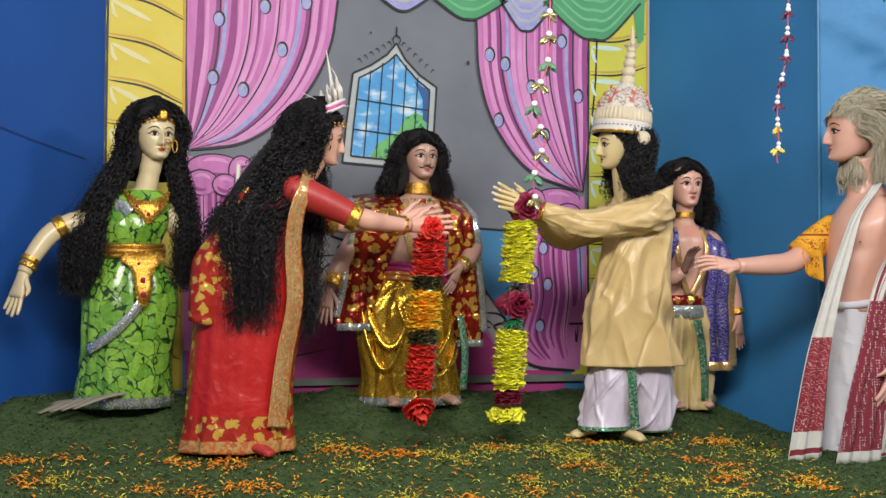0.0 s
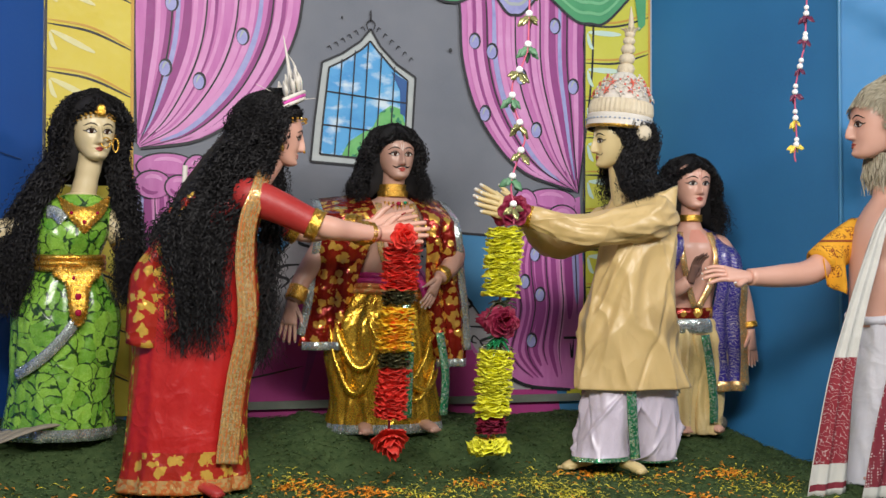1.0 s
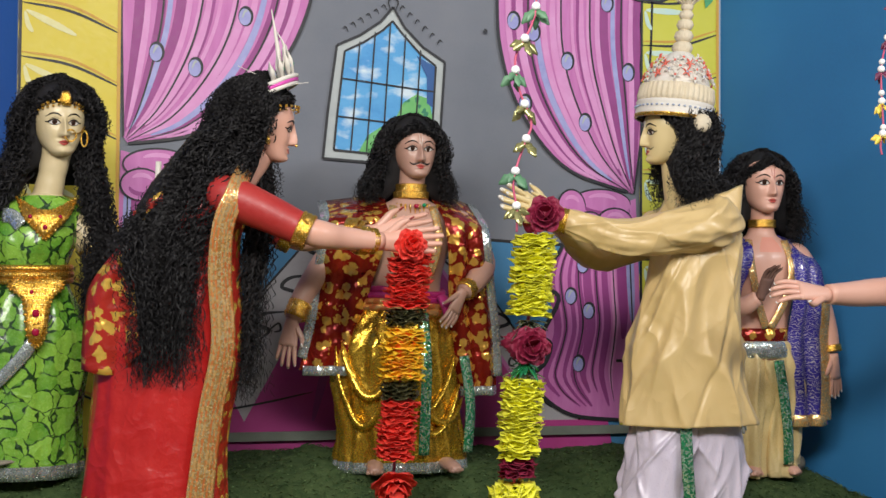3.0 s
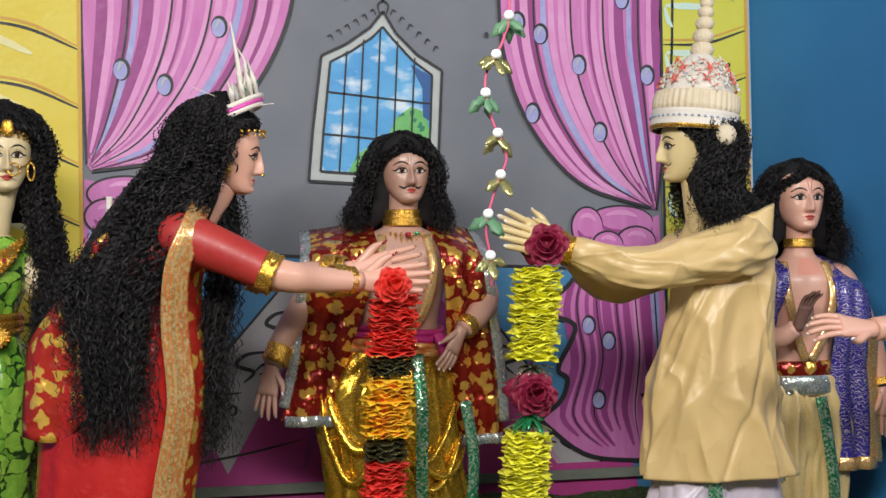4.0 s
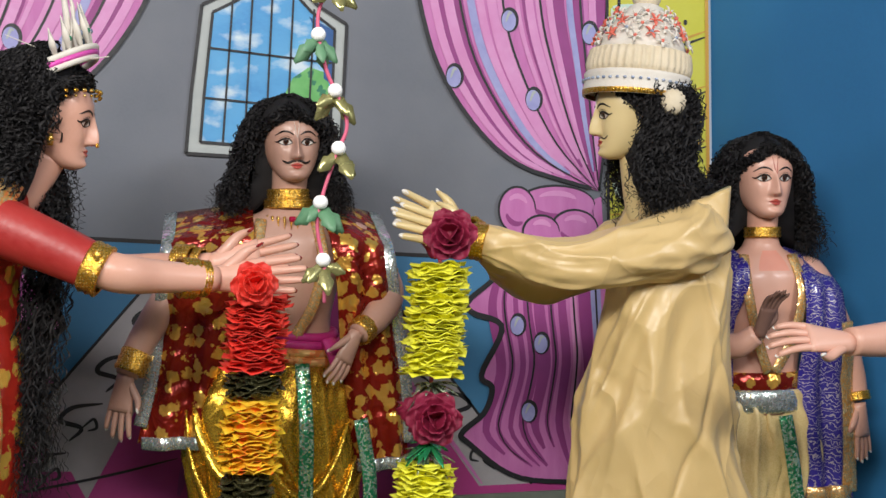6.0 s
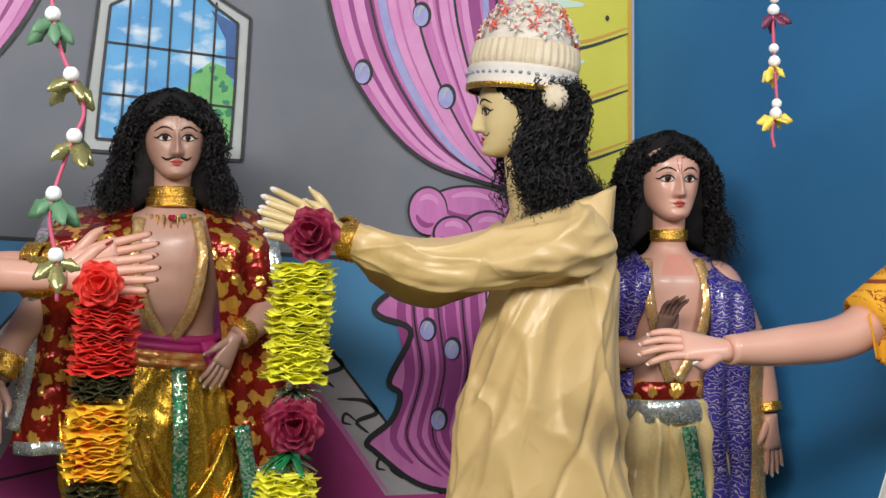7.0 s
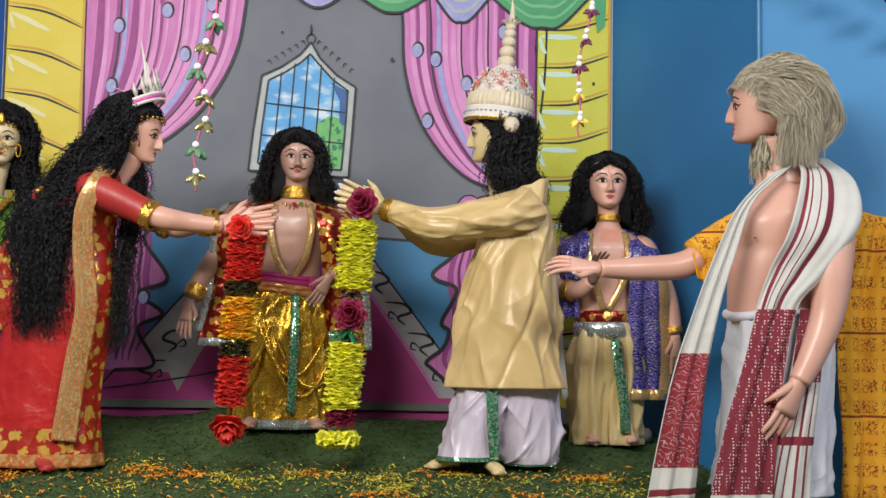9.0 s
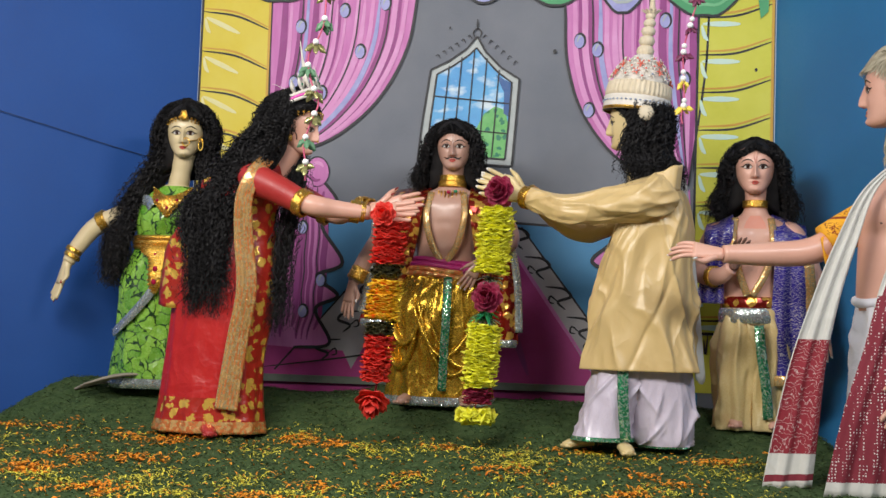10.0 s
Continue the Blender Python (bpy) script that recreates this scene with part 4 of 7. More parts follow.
def pleats(k, amp, twist=0.0, lo=0.2, seed=0):
    """Cloth folds that deepen downwards."""
    ph = random.Random(seed).uniform(0, 6)

    def fold(th, t):
        d = lo + (1 - lo) * (1 - t)
        a = np.sin(k * th + ph + twist * t) + 0.5 * np.sin(k * 1.7 * th + 2 * ph + 3 * t) + 0.35 * np.sin(k * 0.5 * th - 5 * t + ph)
        return 1 + amp * d * a / 1.6
    return fold


def rumple(amp, seed=0):
    """Broad diagonal pulls and dents, as on stiff satin."""
    r = random.Random(seed)
    w = [(r.choice([2, 3, 4, 5, 6]), r.uniform(-9, 9), r.uniform(0, 6), r.uniform(0.4, 1)) for _ in range(7)]

    def fold(th, t):
        x = 0
        for k, f, p, a in w:
            v = np.sin(k * th + f * t + p)
            x = x + a * (1 - np.abs(v)) ** 2 * 1.4 - a * 0.45
        return 1 + amp * x / 3
    return fold


def creases(amp, seed=0, count=16, wide=1.0):
    """Sharp pulled creases over broad swells, as on stiff satin."""
    r = random.Random(seed)
    big = [(r.choice([1, 2, 3]), r.uniform(-6, 6), r.uniform(0, 6)) for _ in range(4)]
    cr = [(r.uniform(0, 6.28), r.uniform(0.02, 0.95), r.uniform(-2.6, 2.6), r.uniform(0.10, 0.30), r.uniform(0.035, 0.09), r.choice([-0.6, 1, 1])) for _ in range(count)]

    def fold(th, t):
        x = sum(np.sin(k * th + f * t + p) for k, f, p in big) * 0.16
        for a, t0, slope, ln, w, sg in cr:
            d = (th - a - slope * (t - t0) + np.pi) % (2 * np.pi) - np.pi
            x = x + sg * np.exp(-(np.sqrt(d * d + (0.5 * w * wide) ** 2) - 0.5 * w * wide) / (w * wide)) * np.exp(-((t - t0) / ln) ** 2)
        return 1 + amp * x
    return fold


def satin_folds(amp, seed=0, layers=8, rise=(5, 15)):
    """Long slanting ridges that come and go, as on limp satin."""
    r = random.Random(seed)
    w = [(r.choice([1, 2, 2, 3]), r.choice([-1, 1]) * r.uniform(*rise), r.uniform(0, 6), r.choice([1, 2]), r.uniform(-5, 5), r.uniform(0, 6), r.uniform(0.25, 0.7), r.uniform(0.6, 1.0)) for _ in range(layers)]

    def fold(th, t):
        x = 0.12 * np.sin(2 * th + 3 * t) + 0.1 * np.sin(3 * th - 5 * t + 1)
        for k, f, p, k2, f2, p2, wp, a in w:
            v = np.sin(0.5 * (2 * k * th + f * t + p) + wp * np.sin(2 * th + 6 * t + p2) + 0.25 * np.sin(5 * th - 9 * t + p))
            mask = smoothstep(-0.1, 0.9, np.sin(k2 * th + f2 * t + p2))
            x = x + a * mask * (np.maximum(0, 1.03 - np.sqrt(v * v + 0.002)) ** 2.2 - 0.22)
        return 1 + amp * x
    return fold


def curls(name, strands, label, material=None, radius=0.0048, coil=0.011, pitch=0.036, base=None, seed=1, spacing=0.006):
    """A wig of many coiled locks along smooth paths, over a full-bodied under-cap."""
    rnd = np.random.RandomState(seed)
    s = Shape()
    mtl = material or m_hair
    if base is not None:
        base(s)
    for path in strands:
        p = np.asarray(path, float)
        ln = np.linalg.norm(np.diff(p, axis=0), axis=1).sum()
        n = max(8, int(ln / spacing))
        q = spline(p, n)
        t = np.gradient(q, axis=0)
        t /= np.linalg.norm(t, axis=1)[:, None] + 1e-9
        a = np.cross(t, rnd.normal(0, 1, 3) + V(0.3, 0.9, 0.2))
        a /= np.linalg.norm(a, axis=1)[:, None] + 1e-9
        b = np.cross(t, a)
        tt = np.linspace(0, 1, n)
        ph = ln / pitch * 2 * np.pi * (tt + 0.06 * np.sin(tt * rnd.uniform(5, 14) + rnd.uniform(0, 6))) * rnd.uniform(0.6, 1.5) + rnd.uniform(0, 6)
        amp = coil * rnd.uniform(0.4, 1.4) * smoothstep(0, 0.25, tt) * (1 + 0.5 * np.sin(tt * rnd.uniform(6, 16) + rnd.uniform(0, 6)))
        drift = np.cumsum(rnd.normal(0, 0.0022, (n, 3)), axis=0) * smoothstep(0.1, 0.4, tt)[:, None]
        q = q + drift * V(1, 1, 0.3)
        q = q + a * (amp * np.cos(ph))[:, None] + b * (amp * np.sin(ph))[:, None]
        rr = radius * rnd.uniform(0.7, 1.3) * (0.35 + 0.65 * np.sin(np.linspace(0.25, np.pi - 0.15, n)))
        side = a * np.sin(ph * 0.5)[:, None] + b * np.cos(ph * 0.5)[:, None]
        ring = np.stack([q - side * rr[:, None], q + side * rr[:, None]], 1)
        s.rings(ring, mtl, caps=False, closed=False)
    z = min(v[:, 2].min() for v in s.v)
    v = np.vstack(s.v)
    o = v.mean(0)
    return s.make(name, origin=(o[0], o[1], z), label=label, category="wig", group="wigs on the statues")


def scalp_strands(c, turn, n, reach, seed, face_gap=58, rx=0.125, ry=0.122, rz=0.150, fringe=True):
    """Locks that start on the crown, run over the skull and fall. reach(phi): the points below, phi measured from the face."""
    rnd = random.Random(seed)
    out = []
    c = np.asarray(c, float)
    for i in range(n):
        phi = rnd.uniform(face_gap, 360 - face_gap)
        front = rnd.uniform(-0.25, 0.85)
        a = radians(turn + phi)
        layer = rnd.uniform(0.92, 1.14)
        d = V(math.cos(a), math.sin(a), 0)
        f = V(math.cos(radians(turn)), math.sin(radians(turn)), 0)
        l = V(-f[1], f[0], 0)
        lo = f * np.dot(d, f) * rx + l * np.dot(d, l) * ry
        top = c + f * 0.05 * front + l * rnd.uniform(-0.02, 0.02) + V(0, 0, rz * 0.97 * layer)
        p1 = c + lo * 0.75 * layer + V(0, 0, rz * 0.72 * layer)
        p2 = c + lo * 1.10 * layer + V(0, 0, rz * 0.10)
        out.append([top, p1, p2] + [np.asarray(q, float) for q in reach(phi, d, lo, rnd)])
    if fringe:
        for i in range(n // 3):
            sg = rnd.choice([-1, 1])
            f = V(math.cos(radians(turn)), math.sin(radians(turn)), 0)
            l = V(-f[1], f[0], 0) * sg
            u = rnd.uniform(0, 1)
            out.append([c + f * 0.03 + V(0, 0, rz * rnd.uniform(0.9, 1.05)), c + f * (0.108 - 0.02 * u) + l * (0.005 + 0.04 * u) + V(0, 0, 0.090 + 0.02 * rnd.random() - 0.012 * u),
                        c + f * (0.080 - 0.02 * u) + l * (0.060 + 0.03 * u) + V(0, 0, 0.066 - 0.012 * u), c + f * 0.01 + l * rnd.uniform(0.092, 0.118) + V(0, 0, 0.01), c + f * -0.035 + l * rnd.uniform(0.10, 0.13) + V(0, 0, -0.08)])
    return out


def cap(c, turn, rx=0.120, ry=0.110, rz=0.150, material=None, open_to=0.235):
    """The wig's under-cap, open over the face."""
    def build(s):
        n, rings = 40, []
        ca, sa = math.cos(radians(turn)), math.sin(radians(turn))
        for t in np.linspace(0.04, 1, 16):
            row = []
            for j in range(n):
                th = j * 2 * np.pi / n
                low = -0.235 + 0.300 * float(smoothstep(open_to - 0.38, open_to + 0.38, math.cos(th)))
                z = rz - (rz - low) * t
                k = math.sqrt(max(0.02, 1 - max(z, 0) ** 2 / rz ** 2)) * (1 + 0.9 * max(-z - 0.06, 0))
                x, y = rx * math.cos(th) * k, ry * math.sin(th) * k
                row.append(np.asarray(c, float) + V(x * ca - y * sa, x * sa + y * ca, z))
            rings.append(row)
        s.rings(rings, material or m_hair)
    return build


def foot(s, c, ahead, skin, length=0.17):
    f = unit(ahead)
    l = np.cross(V(0, 0, 1), f)
    c = np.asarray(c, float)
    s.tube([c - f * 0.05 + V(0, 0, 0.035), c + V(0, 0, 0.035), c + f * length * 0.5 + V(0, 0, 0.022), c + f * length * 0.8 + V(0, 0, 0.014)], [0.028, 0.034, 0.034, 0.02], skin, n=12, steps=12, flat=0.7)
    for i in range(5):
        r = c + f * (length * 0.8 - 0.006 * i) + l * (i - 2) * 0.014 + V(0, 0, 0.012)
        s.tube([r - f * 0.02, r + f * 0.012], [0.009, 0.007], skin, n=7, steps=4)


# ---- groom figure in cream tunic ----
GY = -1.02
s = Shape()
gz = float(ground_z(1.2, GY))
for sec, sd in (([(1.085, GY - 0.05, 0.035, 0.145, 0.12), (1.10, GY - 0.04, 0.12, 0.125, 0.115), (1.15, GY - 0.02, 0.28, 0.135, 0.13), (1.20, GY, 0.46, 0.15, 0.14)], 1),
                ([(1.37, GY + 0.02, 0.012, 0.115, 0.11), (1.37, GY + 0.02, 0.06, 0.13, 0.125), (1.36, GY + 0.01, 0.22, 0.14, 0.13), (1.31, GY, 0.46, 0.16, 0.14)], 2)):
    fo, ru = pleats(6, 0.06, 2.5, 0.35, sd), creases(0.14, sd + 60, 26)
    s.loft(sec, m_lav_satin, n=130, steps=70, fold=lambda th, t, fo=fo, ru=ru: fo(th, t) * ru(th, t), pick=lambda th, t: m_green_trim if t < 0.085 else m_lav_satin)
strip(s, [(1.185, GY - 0.168, 0.40), (1.19, GY - 0.176, 0.22), (1.205, GY - 0.172, 0.05)], [(0, -1, 0)] * 3, 0.048, 0.006, m_green_trim)
foot(s, (1.20, GY - 0.14, gz - 0.01), (0.3, -1, 0), m_skin_cream, 0.11)
foot(s, (1.0, GY - 0.02, gz), (-1, -0.1, 0), m_skin_cream, 0.12)
KURTA = [(1.262, GY, 0.365, 0.262, 0.195), (1.262, GY, 0.50, 0.25, 0.19), (1.265, GY, 0.62, 0.238, 0.185), (1.275, GY, 0.74, 0.222, 0.18), (1.29, GY, 0.90, 0.197, 0.172),
         (1.305, GY, 1.05, 0.175, 0.17), (1.305, GY, 1.16, 0.155, 0.175), (1.295, GY, 1.235, 0.115, 0.15), (1.26, GY, 1.285, 0.075, 0.085), (1.235, GY, 1.31, 0.06, 0.065)]
ru, ru2, ru3 = satin_folds(0.115, 11, 10), pleats(5, 0.03, 1.0, 0.3, 77), creases(0.075, 15, 30, 0.8)
s.loft(KURTA, m_cream_satin, n=240, steps=150, fold=lambda th, t: 1 + (ru(th, t) * ru2(th, t) * ru3(th, t) - 1) * (1 - smoothstep(0.75, 1, t)), square=2.2)
# sleeves and arms
for sg, dy in ((-1, -0.02), (1, 0.0)):
    y0 = GY + sg * 0.165
    wr = V(0.72, GY + sg * 0.055 - 0.02, 1.165 + (0.0 if sg < 0 else 0.02))
    el = V(0.945, GY + sg * 0.17 + dy, 1.105 if sg < 0 else 1.05)
    sh = V(1.31, y0, 1.175)
    w = satin_folds(0.17, 21 + sg, 9, (6, 20))
    s.tube([sh + V(0.05, -sg * 0.03, 0.02), sh, sh * 0.55 + el * 0.45 + V(0, 0, -0.008), el, el * 0.45 + wr * 0.55 + V(0, 0, -0.006), wr], [0.085, 0.100, 0.086, 0.070, 0.058, 0.050], m_cream_satin, n=90, steps=110, wobble=lambda th, t, w=w: w(th, t))
    bangle(s, wr + V(-0.012, 0, 0.003), wr - el, 0.047, 0.042, m_gold)
    tip = V(-1, 0.0, 0.28) if sg < 0 else V(-1, -0.12, 0.42)
    hand(s, wr + V(-0.045, -0.0, 0.012), tip, V(0.2, 0.15, 1) if sg < 0 else V(0.2, -0.2, 1), m_skin_cream, m_nail, 0.235, curl=0.10 * (1 if sg < 0 else -1), spread_f=0.05)
# raised sleeve head, open and stiff
rings = []
for t in np.linspace(0, 1, 10):
    th = np.arange(28) * 2 * np.pi / 28
    c = V(1.335 + 0.03 * t, GY - 0.165, 1.20 + 0.095 * t)
    r = 0.098 - 0.022 * t + 0.007 * np.sin(5 * th)
    rings.append(c + np.stack([r * np.cos(th) * 0.9, r * np.sin(th) * 0.55, 0.025 * t * np.cos(th) + 0.006 * np.sin(4 * th) * t], 1))
s.rings(rings, m_cream_satin)
s.tube([(1.245, GY, 1.24), (1.225, GY, 1.32), (1.215, GY, 1.45)], [0.066, 0.058, 0.060], m_skin_cream, n=24)
GH = V(1.195, GY, 1.532)
head(s, GH, 173, 2, m_skin_cream, 1.12, moustache=0.0018, mark=m_shola_w)
statue = s.make("groom_statue", origin=(1.25, GY, gz), label="clay groom statue in a cream satin tunic and lavender trousers", category="statue")


def reach(phi, d, lo, rnd):
    z = rnd.uniform(1.20, 1.30)
    c = V(1.165, GY, 0)
    return [c + lo * 1.12 + V(0.02 + 0.03 * max(d[0], 0), 0, 1.40), c + lo * rnd.uniform(1.05, 1.35) + V(rnd.uniform(0.0, 0.11), 0, 1.31), c + lo * rnd.uniform(1.0, 1.4) + V(rnd.uniform(0.01, 0.12), rnd.uniform(-0.02, 0.02), z)]


def groom_pad(s):
    cap(GH + V(0.025, 0, 0.01), 173, open_to=-0.05)(s)
    s.loft([(1.29, GY, 1.245, 0.085, 0.10), (1.285, GY, 1.32, 0.105, 0.115), (1.27, GY, 1.42, 0.11, 0.115), (1.25, GY, 1.5, 0.10, 0.105), (1.22, GY, 1.58, 0.05, 0.05)], m_hair, n=28, steps=20)


curls("wig", scalp_strands(GH + V(0.03, 0, 0.005), 173, 1700, reach, 3, face_gap=86), "shoulder-length black curly wig on the groom statue", base=groom_pad, seed=3, radius=0.0026, coil=0.007, pitch=0.024, spacing=0.006)

# tall pith crown
crown = holder("tall_crown", (1.205, GY, 1.575), "tall cream pith crown with red ornaments, on the groom statue", "crown")
CX, lean = 1.205, 0.13


def crown_ring(r, z, n=48, wav=0.0, k=12):
    th = np.arange(n) * 2 * np.pi / n
    rr = r * (1 + wav * np.sin(k * th))
    return np.stack([CX + (z - 1.575) * lean + rr * np.cos(th), GY + rr * 0.95 * np.sin(th), z - 0.10 * rr * np.cos(th)], 1)


s = Shape()
s.rings([crown_ring(0.150, 1.585), crown_ring(0.158, 1.585), crown_ring(0.160, 1.60), crown_ring(0.157, 1.612), crown_ring(0.157, 1.640), crown_ring(0.160, 1.648), crown_ring(0.155, 1.655), crown_ring(0.14, 1.655)], m_shola_w,
        pick=lambda i, j: m_gold if i in (1,) else m_shola_w, caps=False)
for i in range(44):
    p = crown_ring(0.159, 1.628, 44)[i]
    s.ball(p, (0.006, 0.006, 0.005), m_shola_blue, 6)
s.make("band", crown, (CX, GY, 1.585))
s = Shape()
s.rings([crown_ring(0.135, 1.652, 160, 0.025, 40), crown_ring(0.150, 1.658, 160, 0.03, 40), crown_ring(0.153, 1.675, 160, 0.035, 40), crown_ring(0.150, 1.70, 160, 0.035, 40), crown_ring(0.146, 1.722, 160, 0.03, 40), crown_ring(0.12, 1.732, 160, 0.02, 40)], m_shola)
s.make("pleated_roll", crown, (CX, GY, 1.65))
s = Shape()
s.rings([crown_ring(0.135, 1.715), crown_ring(0.128, 1.75), crown_ring(0.105, 1.79), crown_ring(0.075, 1.83), crown_ring(0.048, 1.86), crown_ring(0.03, 1.87)], m_shola_w)
cone = s.make("cone", crown, (CX, GY, 1.715))
cone["base"] = [CX, GY, 1.715]
for i in range(54):
    a, z = i * 2.399, 1.735 + 0.105 * (i / 54)
    r = np.interp(z, [1.715, 1.75, 1.79, 1.83, 1.86], [0.14, 0.133, 0.110, 0.082, 0.055])
    c = V(CX + (z - 1.575) * lean + r * math.cos(a), GY + r * 0.95 * math.sin(a), z - 0.1 * r * math.cos(a))
    d = unit(V(math.cos(a), math.sin(a), 0.4))
    t = unit(np.cross(V(0, 0, 1), d))
    b = np.cross(d, t)
    s = Shape()
    for k in range(5):
        q = k * 2 * np.pi / 5 + i
        w = t * math.cos(q) + b * math.sin(q)
        s.tube([c + d * 0.004, c + w * 0.014 + d * 0.012, c + w * 0.024 + d * 0.008], [0.004, 0.006, 0.001], m_shola_red if (i % 3 == 0) else m_shola_w, n=5, steps=5, flat=0.5)
    s.ball(c + d * 0.010, 0.006, m_shola_blue if i % 5 == 0 else m_shola_red, 6)
    s.make("rosette", cone, tuple(c))
for z, r in ((1.885, 0.042), (1.935, 0.038), (1.982, 0.034), (2.022, 0.029), (2.056, 0.025)):
    s = Shape()
    x = CX + (z - 1.575) * lean
    th = np.arange(60) * 2 * np.pi / 60
    rings = [np.stack([x + r * k * (1 + 0.05 * np.sin(20 * th)) * np.cos(th), GY + r * k * (1 + 0.05 * np.sin(20 * th)) * np.sin(th), np.full(60, z + r * h)], 1) for k, h in ((0.3, -0.75), (0.8, -0.5), (1, 0), (0.8, 0.5), (0.3, 0.75))]
    s.rings(rings, m_shola)
    s.make("pith_ball", crown, (x, GY, z))
s = Shape()
x = CX + 0.5 * lean
for i in range(12):
    a = i * 2 * np.pi / 12
    s.tube([(x, GY, 2.035), (x + 0.03 * math.cos(a), GY + 0.03 * math.sin(a), 2.075), (x + 0.052 * math.cos(a), GY + 0.052 * math.sin(a), 2.085)], [0.006, 0.008, 0.001], m_shola, n=6, steps=7, flat=0.4)
s.tube([(x, GY, 2.04), (x + 0.005, GY, 2.12), (x + 0.004, GY, 2.19)], [0.016, 0.013, 0.002], m_shola, n=8)
s.make("plume", crown, (x, GY, 2.05))
s = Shape()
th = np.arange(48) * 2 * np.pi / 48
c = V(1.262, GY - 0.155, 1.563)
rings = [c + np.stack([0.038 * k * (1 + 0.08 * np.sin(16 * th)) * np.cos(th), np.full(48, h), 0.038 * k * (1 + 0.08 * np.sin(16 * th)) * np.sin(th)], 1) for k, h in ((0.4, 0.02), (0.9, 0.012), (1, 0), (0.85, -0.014), (0.3, -0.022))]
s.rings(rings, m_shola)
s.make("pompom", crown, tuple(c))

# loose white shawl hanging behind the groom's shoulder
s = Shape()
grid = []
for i in range(26):
    t = i / 25
    row = []
    for j in range(10):
        u = j / 9
        row.append(V(1.40 + 0.115 * t + 0.04 * u + 0.012 * math.sin(7 * u + 3 * t), GY + 0.02 + 0.13 * u - 0.05, 1.28 - 0.95 * t + 0.02 * math.sin(9 * u)))
    grid.append(row)
s.sheet(grid, m_raw_cotton, 0.004)
s.make("white_scarf", origin=(1.45, GY + 0.05, 0.33), label="thin off-white scarf hanging down the groom statue's back", category="scarf")


# ---- bride figure in red ----
BY = -1.06
gz = float(ground_z(-0.8, BY))
s = Shape()
SARI = [(-0.845, BY, gz + 0.005, 0.285, 0.21), (-0.84, BY, 0.12, 0.265, 0.20), (-0.83, BY, 0.35, 0.25, 0.19), (-0.80, BY, 0.60, 0.262, 0.19), (-0.79, BY, 0.80, 0.265, 0.19), (-0.775, BY, 0.95, 0.235, 0.18),
        (-0.74, BY, 1.08, 0.20, 0.18), (-0.68, BY, 1.19, 0.17, 0.19), (-0.62, BY, 1.27, 0.115, 0.14), (-0.575, BY, 1.32, 0.07, 0.08)]


def sari_pick(th, t):
    a = math.degrees(th) % 360
    if t < 0.045:
        return m_gold_border
    if t < 0.13:
        return m_brocade_red
    return m_red_silk if 190 < a < 302 and t < 0.9 else m_brocade_red


fo, ru = pleats(11, 0.035, 1.0, 0.2, 4), rumple(0.05, 9)
s.loft(SARI, m_brocade_red, n=110, steps=90, fold=lambda th, t: fo(th, t) * (1 + (ru(th, t) - 1) * (1 - t)), pick=sari_pick)
# zari strip down the front edge of the drape
pts, nrs = [], []
for z, a, o in ((1.33, 280, 0.09), (1.24, 284, 0.10), (1.12, 290, 0.090), (0.95, 299, 0.070), (0.7, 306, 0.045), (0.45, 306, 0.024), (0.20, 303, 0.020), (0.11, 301, 0.018)):
    p, q = surf(SARI, radians(a), z, o)
    pts.append(p)
    nrs.append(q)
strip(s, pts, nrs, [0.065, 0.08, 0.095, 0.105, 0.11], 0.008, m_gold_border, n=50, edge=m_gold_trim)
# loose end behind the shoulder, flowered
grid = []
for i in range(24):
    t = i / 23
    grid.append([V(-0.93 - 0.16 * smoothstep(0, 0.55, t) + (0.10 + 0.10 * t) * u + 0.01 * math.sin(5 * t + 6 * u), BY - 0.10 - 0.09 * u + 0.018 * math.sin(8 * u + 3 * t), 1.17 + 0.07 * u - 0.56 * t - 0.05 * math.sin(3 * u) * t) for u in np.linspace(0, 1, 12)])
s.sheet(grid, m_brocade_red, 0.006)
foot(s, (-0.78, BY - 0.20, gz - 0.005), (0.6, -1, 0), m_sleeve, 0.11)
# neck, head
s.tube([(-0.58, BY, 1.26), (-0.52, BY, 1.33), (-0.475, BY, 1.41)], [0.07, 0.058, 0.062], m_skin_pink, n=24)
BH = V(-0.455, BY - 0.01, 1.495)
head(s, BH, -6, 9, m_skin_pink, 1.10)
